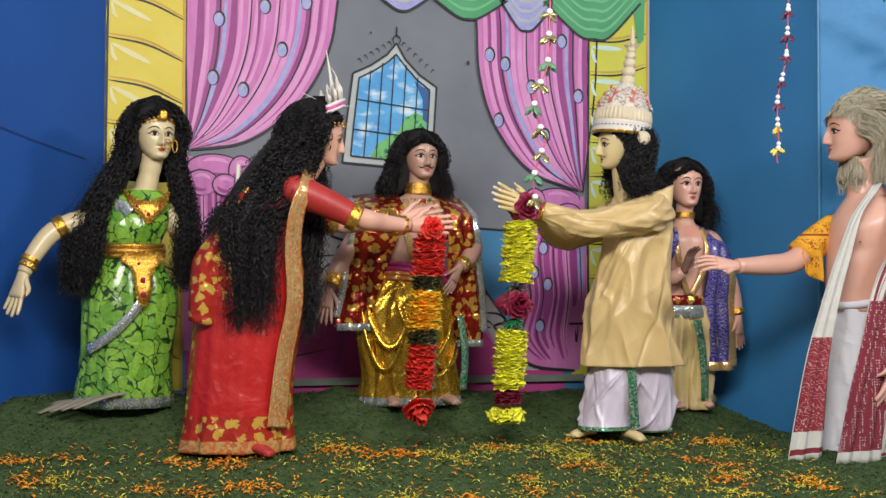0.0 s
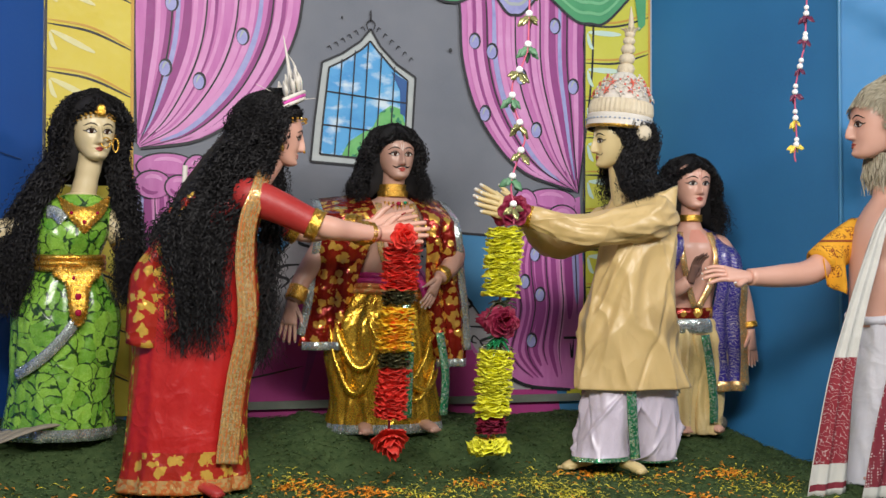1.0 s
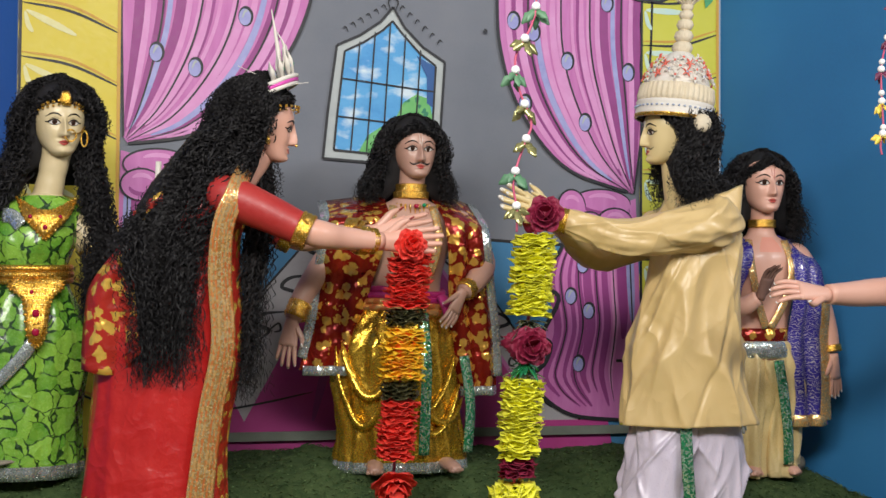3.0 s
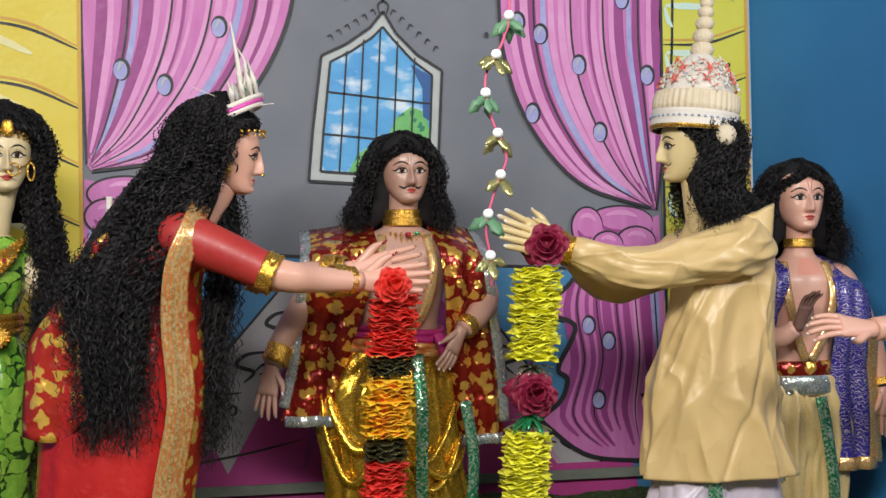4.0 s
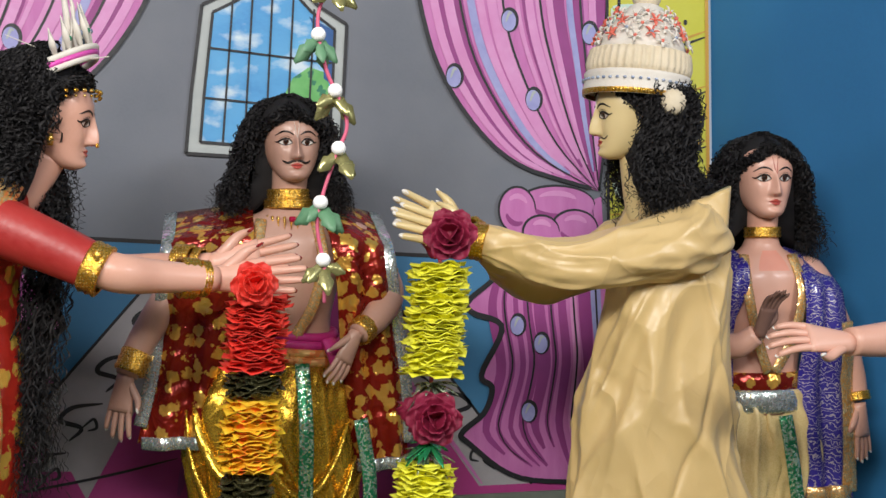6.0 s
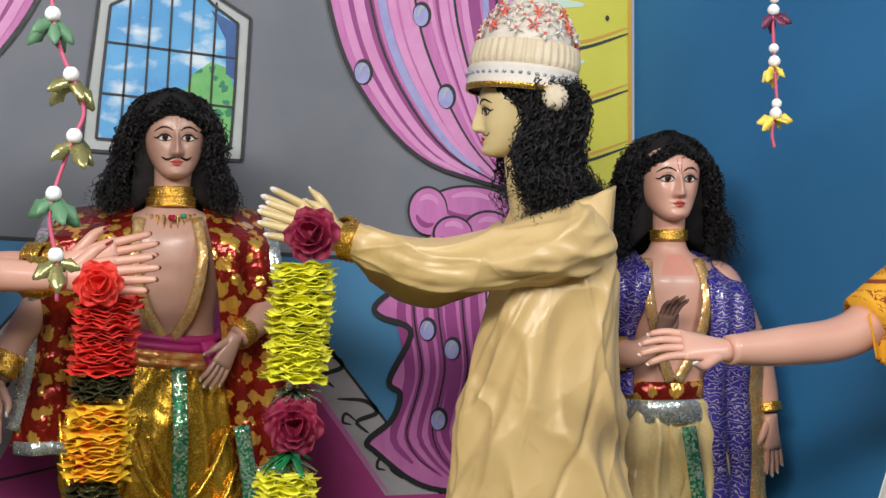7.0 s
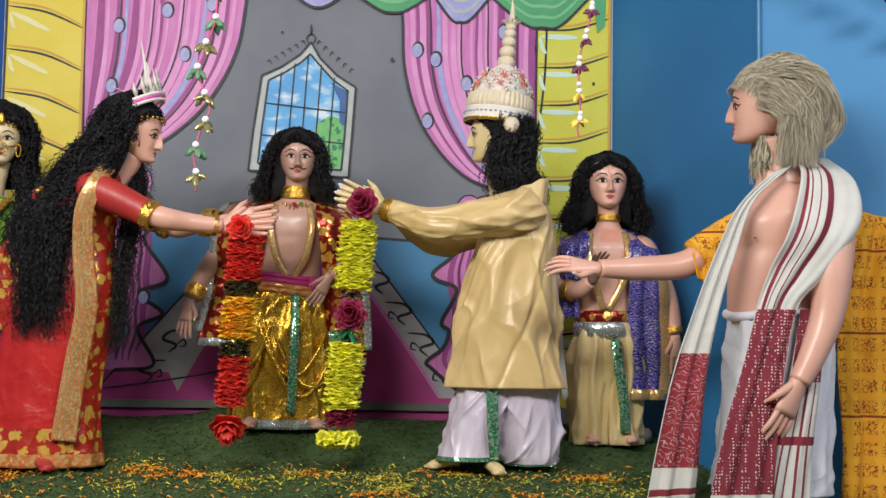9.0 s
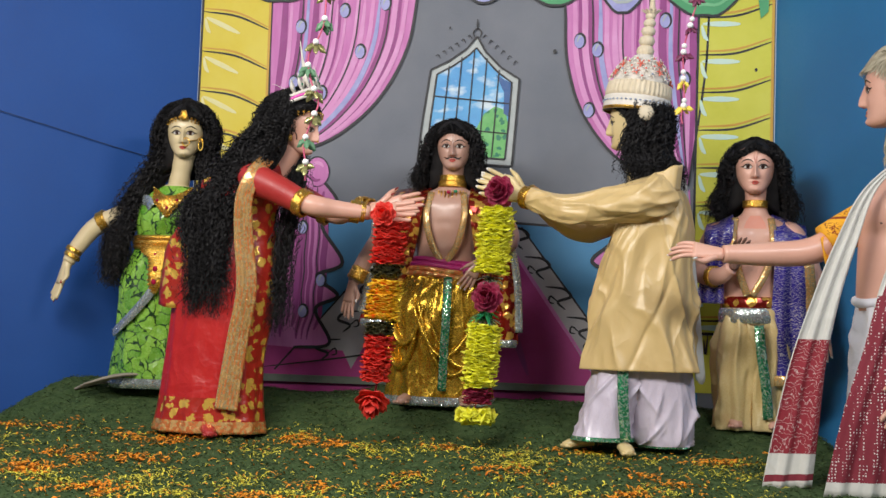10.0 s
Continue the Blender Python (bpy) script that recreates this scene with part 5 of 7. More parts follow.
# arms
for sg in (-1, 1):
    sh = V(-0.60, BY + sg * 0.185, 1.225)
    el = V(-0.335, BY + sg * 0.21 - 0.03, 1.105)
    wr = V(-0.035, BY + sg * 0.075 - 0.06, 1.075 + (0.0 if sg < 0 else 0.035))
    s.tube([sh + V(-0.04, -sg * 0.03, 0.01), sh, sh * 0.5 + el * 0.5 + V(0, 0, 0.004), el], [0.06, 0.076, 0.068, 0.058], m_sleeve, n=26, steps=26)
    s.tube([el + V(-0.02, 0, 0.01), el + V(0.06, 0, -0.012), el * 0.5 + wr * 0.5 + V(0, 0, -0.006), wr], [0.048, 0.050, 0.043, 0.034], m_skin_pink, n=22, steps=24)
    bangle(s, el + V(-0.005, 0, 0.002), el - sh, 0.059, 0.05, m_gold)
    bangle(s, wr + V(-0.075, 0, 0.004), wr - el, 0.047, 0.05, m_gold)
    bangle(s, wr + V(-0.035, 0, 0.002), wr - el, 0.042, 0.022, m_gold)
    s.ball(wr + V(-0.07, -0.045, 0.0), (0.02, 0.008, 0.014), m_emerald, 10)
    s.ball(el + V(0.0, -0.06, 0.035), (0.012, 0.008, 0.02), m_gold, 8)
    hand(s, wr + V(0.012, 0, 0.002), V(1, -0.02 * sg, 0.03 if sg < 0 else 0.16), V(-0.1, 0.1 * -sg, 1), m_skin_pink, m_nail_red, 0.235, curl=-0.12 * sg, spread_f=0.05)
# forehead chain, nose ring, ear drop
for i in range(13):
    u = i / 12
    a = radians(-78 + 150 * u)
    s.ball(BH + V(0.122 * math.cos(a) + 0.004, -0.126 * math.sin(a), 0.066 + 0.012 * math.cos(a)), 0.0065, m_gold, 7)
    s.ball(BH + V(0.122 * math.cos(a) + 0.004, -0.127 * math.sin(a), 0.052 + 0.012 * math.cos(a)), 0.0045, m_gold, 6)
s.ball(BH + V(0.116, -0.018, -0.064), (0.006, 0.004, 0.008), m_gold, 7)
s.ball(BH + V(0.0, -0.10, -0.055), (0.010, 0.008, 0.022), m_gold, 8)
s.make("bride_statue", origin=(-0.82, BY, gz), label="clay bride statue in a red and gold brocade sari", category="statue")


def reach(phi, d, lo, rnd):
    if rnd.random() < 0.09:  # a long lock in front of the body
        x = rnd.uniform(-0.505, -0.46)
        return [V(x + 0.02, BY + 0.03, 1.36), V(x + 0.02, BY + 0.02, 1.15), V(x - 0.02, BY - 0.02, 0.85), V(x - 0.03 + rnd.uniform(-0.012, 0.012), BY - 0.02, rnd.uniform(0.48, 0.66))]
    u = rnd.uniform(0, 1)
    if d[0] > -0.45 and rnd.random() < 0.75:  # locks that fall beside the cheek and over the shoulder
        y = BY + (-0.15 - 0.05 * rnd.random()) * (1 if lo[1] < 0.02 else -1)
        return [V(-0.485 - 0.11 * u, BY + lo[1] * 1.22, 1.43 - 0.02 * u), V(-0.53 - 0.14 * u, BY + lo[1] * 1.45, 1.33), V(-0.62 - 0.16 * u, y, 1.18), V(-0.72 - 0.17 * u, y - 0.01, 0.95), V(-0.73 - 0.18 * u + rnd.uniform(-0.02, 0.02), y - 0.01, rnd.uniform(0.54, 0.74))]
    y = BY + (-0.13 - 0.06 * rnd.random()) * (1 if lo[1] < 0.02 else -0.8)
    x1 = -0.66 - 0.20 * u
    z2 = rnd.uniform(0.54, 0.72)
    return [V(-0.62 - 0.10 * u, BY + lo[1] * 1.25, 1.44 - 0.03 * u), V(x1, y * 0.4 + (BY + lo[1] * 1.3) * 0.6, 1.27 - 0.06 * u), V(x1 - 0.05 - 0.06 * u, y - 0.01, 1.05), V(-0.74 - 0.17 * u, y - 0.02, 0.82), V(-0.73 - 0.19 * u + rnd.uniform(-0.02, 0.02), y - 0.015, z2)]


curls("wig", scalp_strands(BH + V(-0.02, 0, 0.02), -6, 2200, reach, 8, face_gap=76, rx=0.15, ry=0.122, rz=0.175), "waist-length black curly wig on the bride statue", base=cap(BH + V(-0.025, 0, 0.015), -6, 0.14, 0.112, 0.165, open_to=0.15), seed=8, radius=0.0028, coil=0.009, pitch=0.028, spacing=0.008)
# a body of hair under the locks
s = Shape()
s.loft([(-0.83, BY - 0.11, 0.60, 0.06, 0.05), (-0.85, BY - 0.12, 0.75, 0.085, 0.07), (-0.86, BY - 0.12, 1.0, 0.10, 0.085), (-0.80, BY - 0.06, 1.2, 0.11, 0.12), (-0.68, BY, 1.38, 0.11, 0.12), (-0.55, BY, 1.52, 0.12, 0.105), (-0.50, BY, 1.62, 0.06, 0.05)], m_hair, n=30, steps=40)
s.make("hair_pad", origin=(-0.83, BY, 0.6), label="dense black hair pad under the bride statue's wig", category="wig")
# prop rod behind her back
s = Shape()
s.tube([(-0.86, -0.93, float(ground_z(-0.86, -0.93)) - 0.02), (-0.85, -0.94, 0.8), (-0.835, -0.95, 1.37)], 0.011, m_shola_w, n=10, steps=12)
s.make("prop_rod", origin=(-0.86, -0.93, 0.05), label="thin white prop rod standing behind the bride statue", category="rod")
# tiara
tiara = holder("bridal_tiara", (-0.42, BY, 1.60), "white pith tiara with a pink glitter band on the bride statue", "tiara")
s = Shape()
for k, m in ((0.0, m_shola_w), (0.014, m_pink_glit), (0.028, m_shola_w)):
    q = [BH + V(-0.01 + 0.125 * math.cos(a), 0.122 * math.sin(a), 0.112 + k + 0.060 * math.cos(a)) for a in np.linspace(-1.5, 1.5, 16)]
    s.tube(q, 0.009, m, n=8, steps=40)
s.make("band", tiara, (-0.42, BY, 1.60))
for i, a in enumerate(np.linspace(-1.3, 1.3, 9)):
    s = Shape()
    h = 0.06 + 0.06 * math.cos(a)
    c = BH + V(-0.015 + 0.118 * math.cos(a), 0.116 * math.sin(a), 0.140 + 0.060 * math.cos(a))
    d = unit(V(-0.25, 0.3 * math.sin(a), 1))
    s.tube([c, c + d * h * 0.5 + V(0, 0.012, 0), c + d * h], [0.010, 0.022, 0.003], m_shola_w, n=8, steps=10, flat=0.35)
    s.tube([c, c + d * h * 0.4 - V(0, 0.022, 0), c + d * h * 0.75 - V(0, 0.012, 0)], [0.006, 0.010, 0.002], m_shola_w, n=7, steps=8, flat=0.45)
    s.ball(c + d * h * 0.35 + V(0.006, -0.01, 0), 0.009, m_emerald if i % 2 else m_shola_blue, 8)
    s.make("pith_leaf", tiara, tuple(c))
s = Shape()
c = BH + V(0.05, -0.05, 0.185)
s.tube([c, c + V(-0.01, 0, 0.10), c + V(-0.035, 0, 0.25)], [0.012, 0.009, 0.0015], m_shola_w, n=7)
s.tube([c + V(0.0, -0.03, 0.0), c + V(0.01, -0.035, 0.10), c + V(-0.02, -0.02, 0.17)], [0.006, 0.010, 0.001], m_shola_w, n=7, flat=0.5)
for dx, dz in ((-0.16, 0.03), (0.10, -0.02)):
    s.tube([c + V(0, 0, -0.03), c + V(dx, -0.03, dz)], [0.002, 0.0012], m_shola_w, n=5)
s.make("plume", tiara, tuple(c))


# ---- man in gold, behind the couple ----
MY = -0.50
gz = float(ground_z(0.2, MY))
s = Shape()
DHOTI = [(0.20, MY, gz - 0.005, 0.295, 0.185), (0.19, MY, 0.32, 0.27, 0.17), (0.175, MY, 0.50, 0.275, 0.17), (0.17, MY, 0.66, 0.265, 0.165), (0.19, MY, 0.77, 0.225, 0.145), (0.205, MY, 0.85, 0.19, 0.125)]
fo, ru = pleats(17, 0.05, 0.6, 0.5, 6), rumple(0.09, 12)
s.loft(DHOTI, m_gold_lame, n=130, steps=60, fold=lambda th, t: fo(th, t) * ru(th, t), pick=lambda th, t: m_silver_trim if t < 0.05 else m_gold_lame)
# swags of lame across the thighs
for x0, x1, z0, zl, z1, k in ((0.06, 0.40, 0.74, 0.40, 0.62, 0), (0.10, 0.42, 0.70, 0.31, 0.50, 1), (-0.08, 0.14, 0.72, 0.46, 0.66, 2), (0.16, 0.44, 0.62, 0.36, 0.44, 3), (-0.10, 0.10, 0.66, 0.34, 0.50, 4)):
    q = []
    for u in np.linspace(0, 1, 9):
        x, z = x0 + (x1 - x0) * u, (1 - u) ** 2 * z0 + 2 * u * (1 - u) * (2 * zl - 0.5 * (z0 + z1)) + u * u * z1
        c = surf(DHOTI, 0.0, z)[0]
        mid = surf(DHOTI, np.pi, z)[0]
        q.append(surf(DHOTI, -math.acos(np.clip((2 * x - c[0] - mid[0]) / (c[0] - mid[0]), -0.95, 0.95)), z, 0.012)[0])
    s.tube(q, [0.006, 0.014, 0.019, 0.022, 0.024, 0.022, 0.019, 0.014, 0.006], m_gold_lame, n=10, steps=30, flat=0.7)
strip(s, [(0.255, MY - 0.150, 0.80), (0.26, MY - 0.200, 0.60), (0.255, MY - 0.205, 0.40), (0.25, MY - 0.20, 0.22)], [(0, -1, 0)] * 4, 0.042, 0.008, m_green_trim, n=26)
strip(s, [(0.44, MY - 0.12, 0.62), (0.465, MY - 0.13, 0.42), (0.455, MY - 0.13, 0.22)], [(0.5, -1, 0)] * 3, 0.05, 0.008, m_green_trim, n=20)
TORSO = [(0.205, MY, 0.84, 0.165, 0.105), (0.21, MY, 0.93, 0.155, 0.10), (0.215, MY, 1.03, 0.175, 0.11), (0.22, MY, 1.11, 0.20, 0.12), (0.22, MY, 1.18, 0.205, 0.11), (0.225, MY, 1.235, 0.165, 0.085), (0.23, MY, 1.275, 0.08, 0.062), (0.232, MY, 1.31, 0.055, 0.055)]


def muscle(th, t):
    a = (np.degrees(th) % 360) - 270
    chest = 0.09 * (np.exp(-((a - 24) / 18) ** 2 - ((t - 0.60) / 0.10) ** 2) + np.exp(-((a + 24) / 18) ** 2 - ((t - 0.60) / 0.10) ** 2))
    return 1 + chest - 0.03 * np.exp(-(a / 6) ** 2) * (0.2 < t < 0.75) + 0.02 * np.sin(t * 45) * np.exp(-(a / 25) ** 2) * (t < 0.42)


s.loft(TORSO, m_skin_mid, n=64, steps=50, fold=muscle)
for z, k, m in ((0.86, 0.185, m_magenta_cloth), (0.835, 0.195, m_gold_border), (0.81, 0.20, m_gold_border), (0.885, 0.172, m_magenta_cloth)):
    th = np.linspace(0, 2 * np.pi, 40)
    s.tube(np.stack([0.203 + k * np.cos(th), MY + k * 0.66 * np.sin(th), z + 0.012 * np.sin(2 * th)], 1), 0.016, m, n=8, steps=60)
s.tube([(0.34, MY - 0.12, 0.87), (0.36, MY - 0.14, 0.82), (0.36, MY - 0.14, 0.76)], [0.03, 0.035, 0.01], m_magenta_cloth, n=10, flat=0.5)
s.tube([(0.23, MY, 1.26), (0.235, MY - 0.005, 1.33), (0.24, MY - 0.01, 1.40)], [0.062, 0.055, 0.058], m_skin_mid, n=22)
for z, r, w in ((1.325, 0.058, 0.035), (1.295, 0.066, 0.030)):
    bangle(s, (0.234, MY - 0.003, z), (0, 0, 1), r, w, m_gold)
for i in range(9):
    a = radians(215 + 110 * i / 8)
    c = V(0.232 + 0.085 * math.cos(a), MY + 0.09 * math.sin(a), 1.262 - 0.012 * math.cos((i - 4) / 4))
    s.tube([c, c + V(0, -0.01, -0.035)], [0.014, 0.002], m_gold, n=6, steps=5, flat=0.4)
s.ball((0.235, MY - 0.108, 1.245), (0.012, 0.008, 0.012), m_ruby, 8)
s.ball((0.27, MY - 0.10, 1.25), (0.010, 0.008, 0.010), m_emerald, 8)
for sg in (-1, 1):
    strip(s, [(0.225 + sg * 0.085, MY - 0.08, 1.245), (0.225 + sg * 0.10, MY - 0.132, 1.12), (0.225 + sg * 0.07, MY - 0.125, 0.98), (0.225 + sg * 0.012, MY - 0.115, 0.88)], [(0, -1, 0.2), (0, -1, 0), (0, -1, 0), (0, -1, 0)], 0.030, 0.010, m_gold_trim, n=24)
MH = V(0.243, MY - 0.02, 1.478)
head(s, MH, -90 + 4, 0, m_skin_mid, 1.07, moustache=0.0042, mark=m_shola_w)
# arms
s.tube([(0.03, MY, 1.20), (-0.02, MY, 1.16), (-0.14, MY - 0.02, 1.00), (-0.23, MY - 0.03, 0.86), (-0.27, MY - 0.05, 0.77)], [0.05, 0.062, 0.054, 0.044, 0.034], m_skin_mid, n=20, steps=30)
bangle(s, (-0.25, MY - 0.04, 0.81), (0.04, 0.02, 0.09), 0.042, 0.07, m_gold)
hand(s, V(-0.275, MY - 0.05, 0.755), V(-0.18, -0.05, -1), V(1, -0.5, -0.1), m_skin_mid, m_nail, 0.19, curl=-0.1)
s.tube([(0.41, MY, 1.20), (0.46, MY, 1.16), (0.545, MY - 0.02, 1.02), (0.50, MY - 0.10, 0.94), (0.43, MY - 0.16, 0.89)], [0.05, 0.064, 0.056, 0.046, 0.034], m_skin_mid, n=20, steps=30)
bangle(s, (0.515, MY - 0.01, 1.065), (0.08, 0, -0.13), 0.060, 0.05, m_gold)
bangle(s, (0.445, MY - 0.145, 0.90), (0.07, 0.06, 0.05), 0.038, 0.045, m_gold)
hand(s, V(0.415, MY - 0.17, 0.88), V(-0.45, -0.15, -0.9), V(-0.8, -0.6, 0.3), m_skin_mid, m_nail, 0.17, curl=0.2)
foot(s, (0.06, MY - 0.14, gz), (-0.2, -1, 0), m_skin_mid, 0.12)
foot(s, (0.36, MY - 0.14, gz), (0.3, -1, 0), m_skin_mid, 0.12)
s.make("courtier_statue", origin=(0.2, MY, gz), label="clay moustached man statue in gold lame dhoti, bare-chested", category="statue")


def short_reach(cx, cy, zl, zh, wide):
    def reach(phi, d, lo, rnd):
        z = rnd.uniform(zl, zh)
        c = V(cx, cy, 0)
        w = rnd.uniform(1.0, wide)
        return [c + lo * 1.22 + V(0, 0, zh + 0.10), c + lo * (1.15 + w) * 0.62 + V(0, 0.01, zh + 0.03), c + lo * w * 1.25 + V(0, 0.01, z)]
    return reach


curls("wig", scalp_strands(MH + V(-0.01, 0.01, 0.0), -90, 1500, short_reach(0.225, MY + 0.01, 1.24, 1.31, 1.35), 5, face_gap=62), "shoulder-length black curly wig on the moustached statue", base=cap(MH + V(-0.01, 0.012, 0.01), -90), seed=5, radius=0.0026, coil=0.007, pitch=0.024, spacing=0.006)

# foil brocade shawl over both shoulders
shawl = holder("brocade_shawl", (0.2, MY, 0.46), "rust and gold foil brocade shawl over the moustached statue's shoulders", "shawl")
for sg, x0, x1, xb0, xb1, zb in ((-1, 0.125, -0.115, -0.02, -0.235, 0.56), (1, 0.325, 0.535, 0.44, 0.615, 0.47)):
    grid, edge = [], []
    for i in range(40):
        t = i / 39
        row = []
        for j in range(18):
            u = j / 17
            a, b = x0 + (xb0 - x0) * t, x1 + (xb1 - x1) * t
            z = 1.275 - 0.035 * u * (1 - t) + (zb - 1.275) * t + 0.03 * (1 - min(1, t / 0.3))
            y = MY - 0.105 - 0.050 * math.sin(math.pi * min(1, t * 2.2)) + 0.075 * u * u * (1 - 0.5 * t) + 0.016 * math.sin(u * 13 + 2 * t) * min(1, t * 3) + 0.03 * t
            if t < 0.12:
                y += (0.12 - t) / 0.12 * 0.17
            row.append(V(a + (b - a) * u + 0.01 * math.sin(6 * t + 4 * u), y, z))
        grid.append(row)
    s = Shape()
    s.sheet(grid, m_brocade_mid, 0.006)
    s.make("cloth", shawl, (0.2, MY, 0.46))
    g = np.array(grid)
    for pts, nm in ((g[:, -1] + V(0.004 * sg, -0.012, 0), "side_trim"), (g[-1, :] + V(0, -0.012, 0), "end_trim")):
        s = Shape()
        strip(s, pts[::4], [(0.15 * sg, -1, 0)] * len(pts[::4]), 0.038, 0.007, m_silver_trim, n=40)
        s.make(nm, shawl, (0.2, MY, 0.46), label="silver sequin lace trim")


# ---- bare-chested man with blue shawl ----
RX, RY = 1.772, -0.66
gz = float(ground_z(RX, RY))
s = Shape()
for cx, sd in ((-0.07, 1), (0.085, 2)):
    fo, ru = pleats(8, 0.12, 2, 0.4, 30 + sd), satin_folds(0.2, 40 + sd, 7, (4, 9))
    s.loft([(RX + cx * 1.05, RY, gz - 0.01, 0.098, 0.10), (RX + cx, RY, 0.22, 0.095, 0.095), (RX + cx, RY, 0.42, 0.115, 0.115), (RX + cx * 0.7, RY, 0.58, 0.10, 0.11), (RX + cx * 0.4, RY, 0.68, 0.10, 0.10)], m_cream_light, n=90, steps=50, fold=lambda th, t, fo=fo, ru=ru: fo(th, t) * ru(th, t))
strip(s, [(RX + 0.035, RY - 0.115, 0.60), (RX + 0.05, RY - 0.135, 0.45), (RX + 0.075, RY - 0.125, 0.28), (RX + 0.085, RY - 0.11, 0.15)], [(0, -1, 0)] * 4, 0.045, 0.008, m_green_trim, n=26)
TORSO2 = [(RX, RY, 0.60, 0.138, 0.10), (RX, RY, 0.72, 0.13, 0.095), (RX + 0.005, RY, 0.84, 0.145, 0.10), (RX + 0.01, RY, 0.96, 0.175, 0.112), (RX + 0.01, RY, 1.04, 0.185, 0.105), (RX + 0.01, RY, 1.10, 0.15, 0.085), (RX + 0.012, RY, 1.14, 0.075, 0.06), (RX + 0.014, RY, 1.18, 0.052, 0.052)]
s.loft(TORSO2, m_skin_pink, n=64, steps=50, fold=muscle, pick=lambda th, t: m_blush if abs((math.degrees(th) % 360) - 268) < 17 and 0.62 < t < 0.83 else m_skin_pink)
for z, h, k, m in ((0.705, 0.05, 0.142, m_brocade_mid), (0.645, 0.06, 0.150, m_silver_trim)):
    th = np.arange(48) * 2 * np.pi / 48
    s.rings([np.stack([RX + k * q * np.cos(th), RY + k * 0.74 * q * np.sin(th), np.full(48, z + h * (a - 0.5) * 1.3)], 1) for q, a in ((0.96, 0), (1.03, 0.1), (1.05, 0.5), (1.03, 0.9), (0.96, 1))], m)
s.tube([(RX + 0.01, RY, 1.14), (RX + 0.012, RY - 0.008, 1.20), (RX + 0.012, RY - 0.012, 1.28)], [0.056, 0.050, 0.054], m_skin_pink, n=22)
bangle(s, (RX + 0.012, RY - 0.008, 1.195), (0, 0, 1), 0.053, 0.035, m_gold)
for sg in (-1, 1):
    strip(s, [(RX + sg * 0.085, RY - 0.07, 1.12), (RX + sg * 0.095, RY - 0.122, 1.0), (RX + sg * 0.065, RY - 0.118, 0.86), (RX + sg * 0.012 - 0.01, RY - 0.108, 0.74)], [(0, -1, 0.2), (0, -1, 0), (0, -1, 0), (0, -1, 0)], 0.030, 0.010, m_gold_trim, n=24)
RH = V(RX + 0.005, RY - 0.02, 1.362)
head(s, RH, -90, 0, m_skin_pink, 1.13, mark=m_lip, ears=True)
s.tube([(RX + 0.14, RY, 1.07), (RX + 0.20, RY, 1.04), (RX + 0.29, RY - 0.01, 0.85), (RX + 0.325, RY - 0.03, 0.72), (RX + 0.335, RY - 0.05, 0.63)], [0.045, 0.056, 0.05, 0.042, 0.032], m_skin_pink, n=20, steps=30)
bangle(s, (RX + 0.334, RY - 0.047, 0.645), (0.01, -0.02, -0.09), 0.036, 0.03, m_gold)
hand(s, V(RX + 0.337, RY - 0.052, 0.605), V(0.08, -0.05, -1), V(-1, -0.5, 0), m_skin_pink, m_nail, 0.185, curl=0.05)
s.tube([(RX - 0.13, RY, 1.07), (RX - 0.185, RY, 1.03), (RX - 0.24, RY - 0.02, 0.86), (RX - 0.16, RY - 0.14, 0.83), (RX - 0.10, RY - 0.19, 0.87)], [0.045, 0.054, 0.05, 0.042, 0.032], m_skin_pink, n=20, steps=30)
bangle(s, (RX - 0.185, RY - 0.11, 0.83), (0.08, -0.1, 0.0), 0.046, 0.03, m_gold)
hand(s, V(RX - 0.09, RY - 0.195, 0.88), V(0.25, -0.35, 1), V(0.9, 0.3, 0), m_darkhand, m_darkhand, 0.16, curl=-0.3)
foot(s, (RX - 0.06, RY - 0.03, gz), (-0.1, -1, 0), m_skin_pink, 0.12)
foot(s, (RX + 0.10, RY - 0.03, gz), (0.3, -1, 0), m_skin_pink, 0.12)
s.make("attendant_statue", origin=(RX, RY, gz), label="clay bare-chested man statue in cream satin dhoti", category="statue")
curls("wig", scalp_strands(RH + V(0, 0.012, 0.0), -90, 1500, short_reach(RX + 0.005, RY + 0.015, 1.09, 1.19, 1.4), 6, face_gap=66), "shoulder-length black curly wig on the attendant statue", base=cap(RH + V(0, 0.014, 0.008), -90), seed=6, radius=0.0026, coil=0.007, pitch=0.024, spacing=0.006)
shawl = holder("blue_shawl", (RX + 0.2, RY, 0.29), "royal blue brocade shawl with gold lace over the attendant's shoulders", "shawl")
